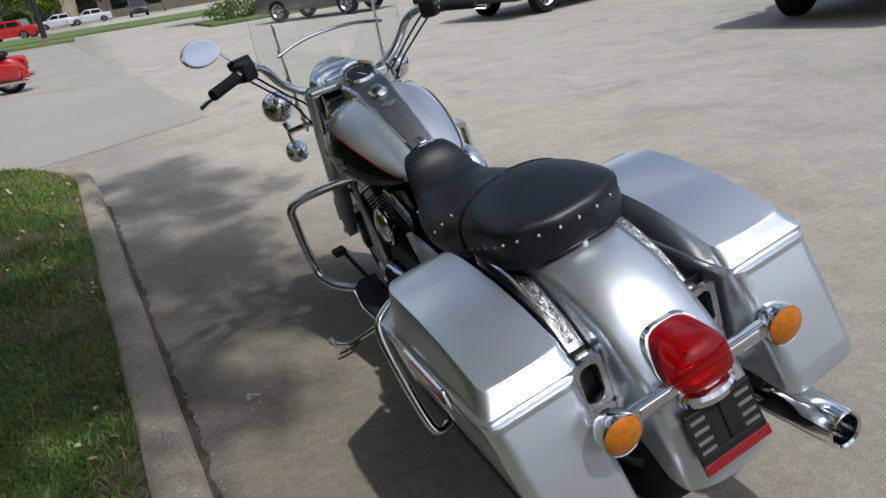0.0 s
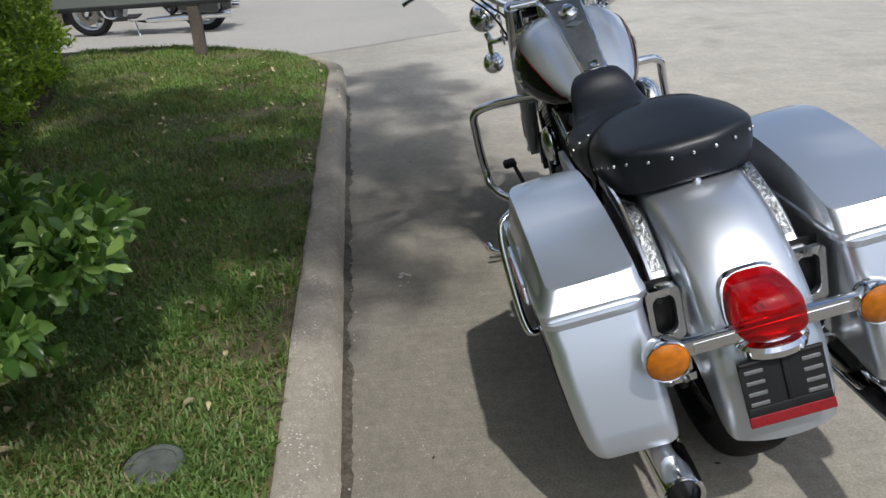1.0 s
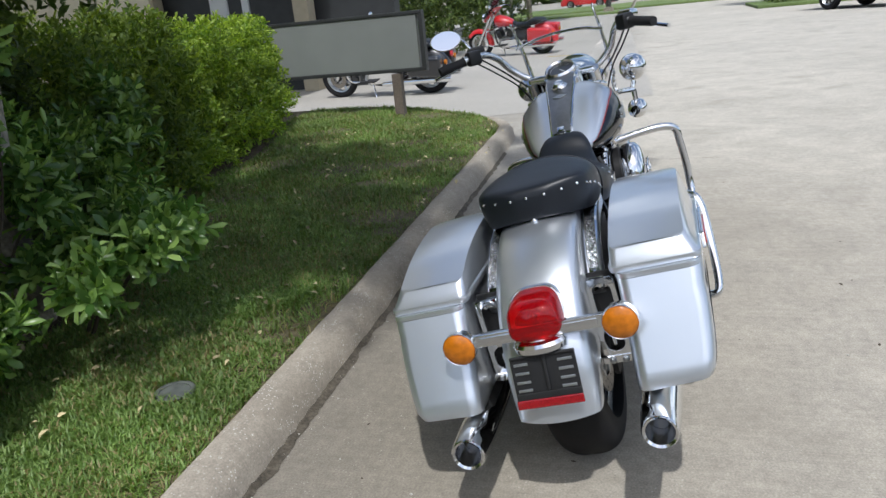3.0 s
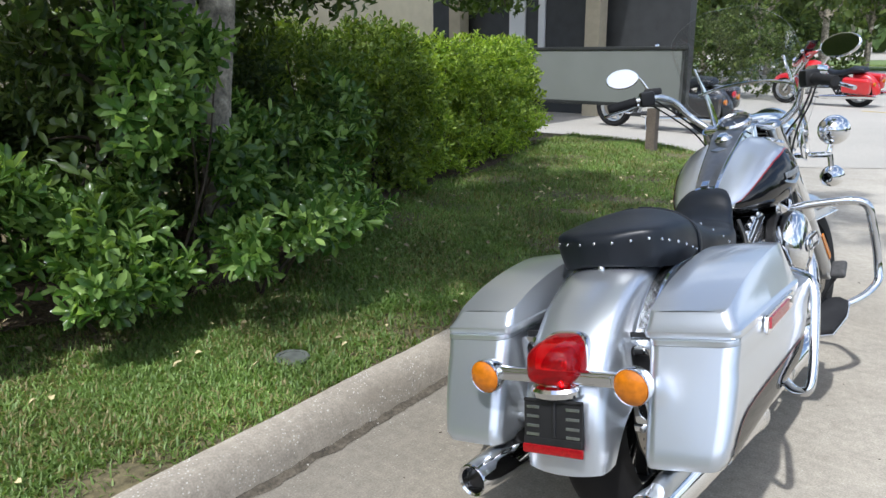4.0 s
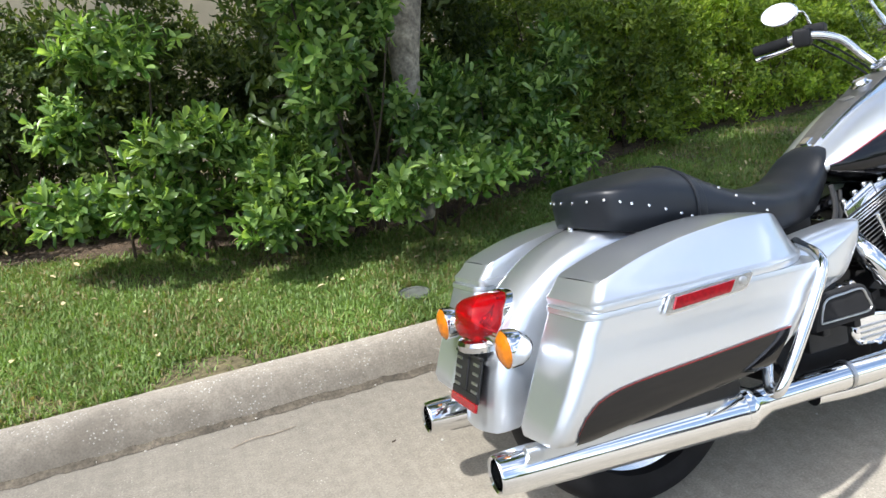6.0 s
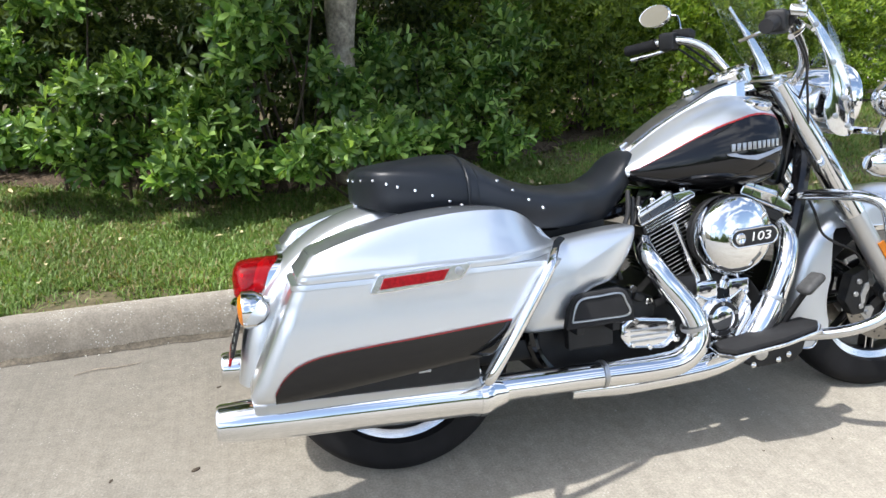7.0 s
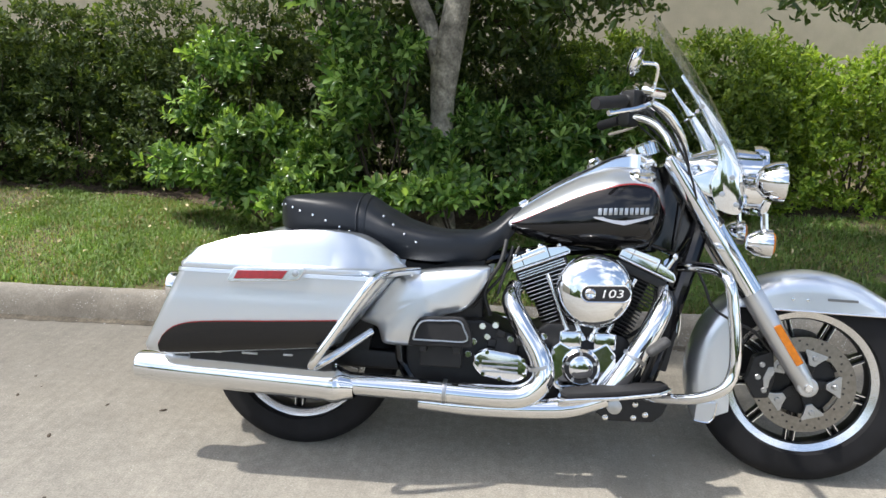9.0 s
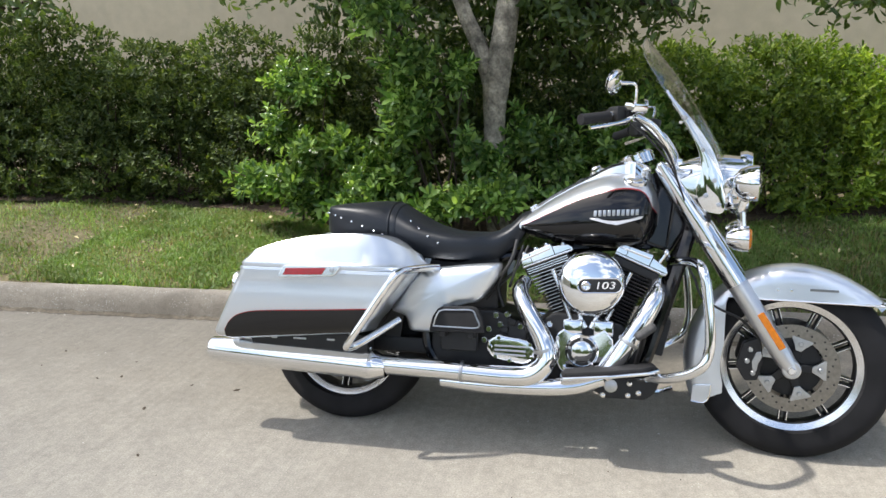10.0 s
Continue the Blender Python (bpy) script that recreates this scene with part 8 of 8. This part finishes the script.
def build_far():
    def at(x, y, deg, lean=-9):
        return pose(x, y, 0, 0, 0, deg) @ pose(0, 0, 0, lean, 0, 0)
    parked_motorcycle(at(9.5, 3.32, 84), DARKCAR, "black cruiser motorcycle parked on the lot beyond the lawn", False, True)
    parked_motorcycle(at(16.1, 2.55, 76), REDPAINT, "red touring motorcycle with a dark screen on the lot", True, True)
    d = math.degrees(math.atan2(2.1, 2.6))
    vehicle("parked_pickup", pose(24.8, -6.7, 0, 0, 0, d), GREYCAR, "dark grey sport utility on the open lot", True)
    vehicle("parked_car", pose(13.1, -8.5, 0, 0, 0, 105), DARKCAR, "dark sport utility with alloy wheels on the lot", True)
    vehicle("parked_car", pose(5.2, -8.7, 0, 0, 0, 100), DARKCAR, "black sport utility casting a shadow on the lot", True)
    vehicle("parked_car", pose(66, 6.2, 0, 0, 0, 70), REDPAINT, "dark red saloon at the far side of the road", False)
    vehicle("parked_car", pose(91, 0.2, 0, 0, 0, 88), WHITECAR, "white saloon in the far parking row", False, "far parking row")
    vehicle("parked_car", pose(92, 3.4, 0, 0, 0, 88), WHITECAR, "white saloon in the far parking row", False, "far parking row")
    vehicle("parked_car", pose(88, -4.6, 0, 0, 0, 178), GREYCAR, "grey sport utility in the far parking row", True, "far parking row")
    # grass strips across the road
    for x0, x1, y0, y1 in ((48.6, 63, -60, 40), (40.8, 43.8, 1.6, 9.0), (30.8, 36, -30, -3.6)):
        tagged(part("verge", rbox((x1 - x0, y1 - y0, 0.14), ((x0 + x1) / 2, (y0 + y1) / 2, 0.05), 0.03), VERGE), "strip of mown grass beyond the road", "grass verge", kind="structure")
    # dark thicket behind the motorcycles
    shrub("thicket", "tall dark green thicket behind the parked motorcycles", "shrub",
          [((17.5 + 0.5 * (k % 3), 4.9 + 0.75 * k, 0.9 + 0.7 * (k % 2)), (0.8, 0.7, 0.95), 1500) for k in range(8)], (0.11, 0.05, 6), HEDGELEAF, 95, (17.6, 7.0, 0.0))
    shrub("thicket", "belt of tall dark green bushes behind the lot", "shrub",
          [((36 + 1.5 * (k % 3), 8 + 2.1 * k, 1.6 + 0.8 * (k % 2)), (1.8, 1.8, 2.0), 900) for k in range(10)], (0.3, 0.14, 6), HEDGELEAF, 96, (37, 16, 0.0))
    # clipped low hedge on its island
    shrub("low_hedge", "low clipped dark green hedge on a traffic island", "hedge",
          [((33.2, -5.0 - 1.9 * k, 0.45), (1.2, 1.2, 0.42), 900) for k in range(6)], (0.13, 0.07), HEDGELEAF, 91, (33.2, -8, 0.1))
    # lamp pole
    root = thing("lamp_pole", pose(42.2, 2.9, 0.1), "tall dark metal lamp pole", "street lamp")
    part("pole", tube([Vector((0, 0, 0)), Vector((0, 0, 4)), Vector((0, 0, 8))], [0.14, 0.11, 0.08], 12, 2), SIGNDARK, root)
    part("lamp_head", rbox((0.7, 0.3, 0.14), (-0.35, 0, 8.0), 0.03), SIGNDARK, root)
    part("base", rbox((0.5, 0.5, 0.3), (0, 0, 0.1), 0.03), KERB, root)
    # trees
    k = 0
    for x, y, h, r in ((24, 7.2, 6.5, 2.6), (26, 10.5, 7.5, 3), (23, 13.5, 7, 3), (29, 6.4, 7, 2.8), (33, 9.5, 8, 3.2), (30, 14, 8, 3), (20, 17, 7, 3), (38, 6.6, 7, 2.6), (97, 9, 7, 3), (99, 3.0, 6, 2.4), (96, -8, 7, 3), (98, -2, 7, 3), (61, 12, 8, 3.5), (98, 6, 7, 3), (63, -14, 8, 3.5), (56, -24, 8, 3.5), (40, 15, 9, 3.5), (37, -5.5, 5.5, 2.2), (38, -10, 6, 2.4)):
        far_tree(x, y, h, r, 200 + k, LIMELEAF if k % 4 == 1 else HEDGELEAF)
        k += 1
    # low commercial building across the road
    root = thing("far_building", pose(116, -14, 0), "low beige commercial building across the road", "building")
    w = part("wall", rbox((14, 34, 6.0), (0, 0, 3.0), 0.05), STUCCO, root)
    part("roof", rbox((15, 35, 0.5), (0, 0, 6.2), 0.05), POSTWOOD, root)
    for i in range(8):
        part("window", rbox((0.12, 2.4, 2.0), (-7.02, -14 + 4 * i, 2.0), 0.02), TINTED, w)
    part("awning", rbox((2.4, 30, 0.3), (-8, 0, 3.6), 0.03), STUCCO, root)
    # woods added all round to close the horizon and darken its reflections
    rng = np.random.default_rng(77)
    n = 9000
    a = rng.uniform(0, 2 * np.pi, n)
    r = rng.uniform(115, 140, n)
    tall = 6 + 3.0 * np.sin(a * 9) + 2.0 * np.sin(a * 23 + 1)
    p = np.stack([r * np.cos(a), r * np.sin(a), rng.uniform(0, 1, n) * tall], 1)
    u = np.stack([-np.cos(a), -np.sin(a), 0.4 + 0 * a], 1)
    v, t = leaf_cloud(rng, p, u, 3.4, 2.2)
    tagged(from_arrays("far_woods", v, t, TREELEAF), "belt of dark green woods added round the horizon", "woods", kind="stuff")
    # unseen nearer woods, added to put a dark band into the chrome's reflections
    n = 4200
    a = rng.uniform(-2.75, -0.8, n)
    r = rng.uniform(50, 60, n)
    tall = 6.2 + 2.0 * np.sin(a * 17) + 1.5 * np.sin(a * 41 + 1)
    p = np.stack([r * np.cos(a), r * np.sin(a), rng.uniform(0, 1, n) * tall], 1)
    v, t = leaf_cloud(rng, p, np.stack([-np.cos(a), -np.sin(a), 0.4 + 0 * a], 1), 2.0, 1.4)
    tagged(from_arrays("far_woods", v, t, TREELEAF), "unseen row of dark green trees added for dark reflections", "woods", kind="stuff")
    # faded bay marking
    tagged(part("bay_marking", rbox((0.9, 0.1, 0.004), (14.8, 1.85, 0.0065), 0.001, (0, 0, 70)), YELLOWP), "faded yellow paint mark on the lot", "marking", kind="structure")


def build_small_things():
    # valve cover sunk in the lawn
    root = thing("valve_cover", pose(-0.135, 1.335, turf_z(-0.135, 1.335) - 0.004), "round grey plastic valve cover sunk in the lawn", "valve cover")
    part("ring", lathe([(0.05, 0), (0.068, 0), (0.07, 0.012), (0.065, 0.018), (0.052, 0.016)], (0, 0, 0), (0, 0, 1), 28, closed=True), VALVE, root)
    part("lid", lathe([(0.051, 0.0), (0.051, 0.013), (0.046, 0.015), (0, 0.012)], (0, 0, 0), (0, 0, 1), 28), VALVE, root)
    # dry twig on the concrete
    root = thing("dry_twig", pose(-0.87, 0.727, 0.004), "thin dry twig on the concrete", "twig")
    part("stem", tube([(-0.11, -0.017, 0), (-0.04, 0.004, 0.003), (0.03, 0.004, 0.001), (0.105, 0.016, 0.002)], [0.0012, 0.002, 0.002, 0.001], 6, 4), PALETWIG, root)
    # litter on the lawn and under the hedge
    rng = np.random.default_rng(8)
    n = 300
    x = rng.uniform(-3, 5.2, n)
    y = rng.uniform(1.1, 2.9, n)
    z = np.array([turf_z(a, b) + 0.032 for a, b in zip(x, y)])
    u = np.tile(np.array([[0, 0, 1.4]]), (n, 1))
    v, t = leaf_cloud(rng, np.stack([x, y, z], 1), u, 0.036, 0.018)
    tagged(from_arrays("fallen_leaves", v, t, DRYLEAF), "dry pale leaves scattered over lawn and mulch", "leaves", kind="stuff")
    # dirt gathered in the gutter; the kerb's shadow line is in its dark colour
    grid = []
    for i in range(601):
        a = -5 + 9.4 * i / 600
        w = max(0.008, 0.022 + 0.018 * noise.noise(Vector((a * 2.3, 4, 0))) + 0.016 * noise.noise(Vector((a * 11, 7, 0))) + 0.01 * noise.noise(Vector((a * 37, 1, 0))))
        up = 0.016 + 0.012 * noise.noise(Vector((a * 5, 9, 0))) + 0.008 * noise.noise(Vector((a * 23, 3, 0)))
        grid.append([Vector((a, kerb_y(a) + 0.002 + 0.2 * up, up)), Vector((a, kerb_y(a) - 0.003, 0.009)), Vector((a, kerb_y(a) - w * 0.5, 0.005)), Vector((a, kerb_y(a) - w, 0.0022))])
    tagged(part("gutter_dirt_shadow", sheet(grid), DIRT_SHADOW), "dark dirt and painted shadow line along the foot of the kerb", "dirt", kind="structure")
    # mulch under the hedge
    grid = []
    for i in range(121):
        a = -8 + 13.2 * i / 120
        lo = MULCH_EDGE(a) + 0.05 * noise.noise(Vector((a * 3.1, 0, 0)))
        grid.append([Vector((a, lo + (3.6 - lo) * k / 14, turf_z(a, lo + (3.6 - lo) * k / 14) + 0.012 + 0.012 * noise.noise(Vector((a * 9, k, 1))))) for k in range(15)])
    tagged(part("mulch_bed", sheet(grid), MULCH), "dark brown mulch and soil under the hedge", "soil", kind="structure")


build_far()
build_small_things()


def build_debris():
    """Dark crumbs of bark on the slabs, pale grit in the gutter."""
    rng = random.Random(31)
    dark, pale = [], []
    spots = [(-1.25, 0.05), (-1.15, 0.085), (-0.78, 0.064), (-0.85, -0.18), (-0.56, 0.054), (-1.63, 0.31), (-0.64, -0.52), (1.296, -0.968), (0.708, -0.979), (-0.5, 0.5)]
    spots += [(rng.uniform(-2.5, 3.5), rng.uniform(-1.5, 0.7)) for k in range(30)]
    for k, (x, y) in enumerate(spots):
        r = rng.uniform(0.006, 0.01) if k < 10 else rng.uniform(0.0025, 0.006)
        dark.append(moved(sphere((0, 0, 0), (r * 1.5, r * 0.7, r * 0.3), 8, 5), Matrix.Translation((x, y, r * 0.2)) @ Matrix.Rotation(rng.uniform(0, 3), 4, "Z")))
    for k in range(80):
        x = rng.uniform(-2.4, 1.5)
        r = rng.uniform(0.002, 0.0055)
        y = kerb_y(x) - abs(rng.gauss(0.006, 0.022)) if k < 60 else rng.uniform(-1.2, 0.8)
        pale.append(moved(sphere((0, 0, 0), (r, r * rng.uniform(0.7, 1.2), r * 0.7), 6, 4), Matrix.Translation((x, y, r * 0.4)) @ Matrix.Rotation(rng.uniform(0, 3), 4, "Z")))
    tagged(part("bark_crumbs", merge(*dark), TWIG), "dark crumbs of bark on the concrete", "debris", kind="stuff")
    tagged(part("grit", merge(*pale), GRIT), "pale grit along the gutter", "grit", kind="stuff")


build_debris()


def build_marks():
    """A hair crack in the slab and a pale splash near the kerb."""
    grid = []
    for i in range(25):
        y = -0.26 - 0.4 * i / 24
        x = 3.92 + 0.012 * noise.noise(Vector((y * 9, 2, 0))) + 0.006 * noise.noise(Vector((y * 40, 5, 0)))
        w = 0.002 + 0.0015 * abs(noise.noise(Vector((y * 20, 9, 0))))
        grid.append([Vector((x - w, y, 0.0022)), Vector((x + w, y, 0.0022))])
    tagged(part("crack", sheet(grid), DIRT_SHADOW), "thin dark crack in the concrete", "crack", kind="structure")
    rng = random.Random(4)
    bits = []
    for k in range(9):
        r = rng.uniform(0.003, 0.009)
        bits.append(moved(sphere((0, 0, 0), (r * 1.6, r * 0.8, 0.0012), 8, 4), Matrix.Translation((1.03 + rng.gauss(0, 0.035), 0.745 + rng.gauss(0, 0.012), 0.0012)) @ Matrix.Rotation(rng.uniform(0, 3), 4, "Z")))
    tagged(part("pale_splash", merge(*bits), GRIT), "small pale splash on the concrete", "stain", kind="stuff")


build_marks()


build_grass()
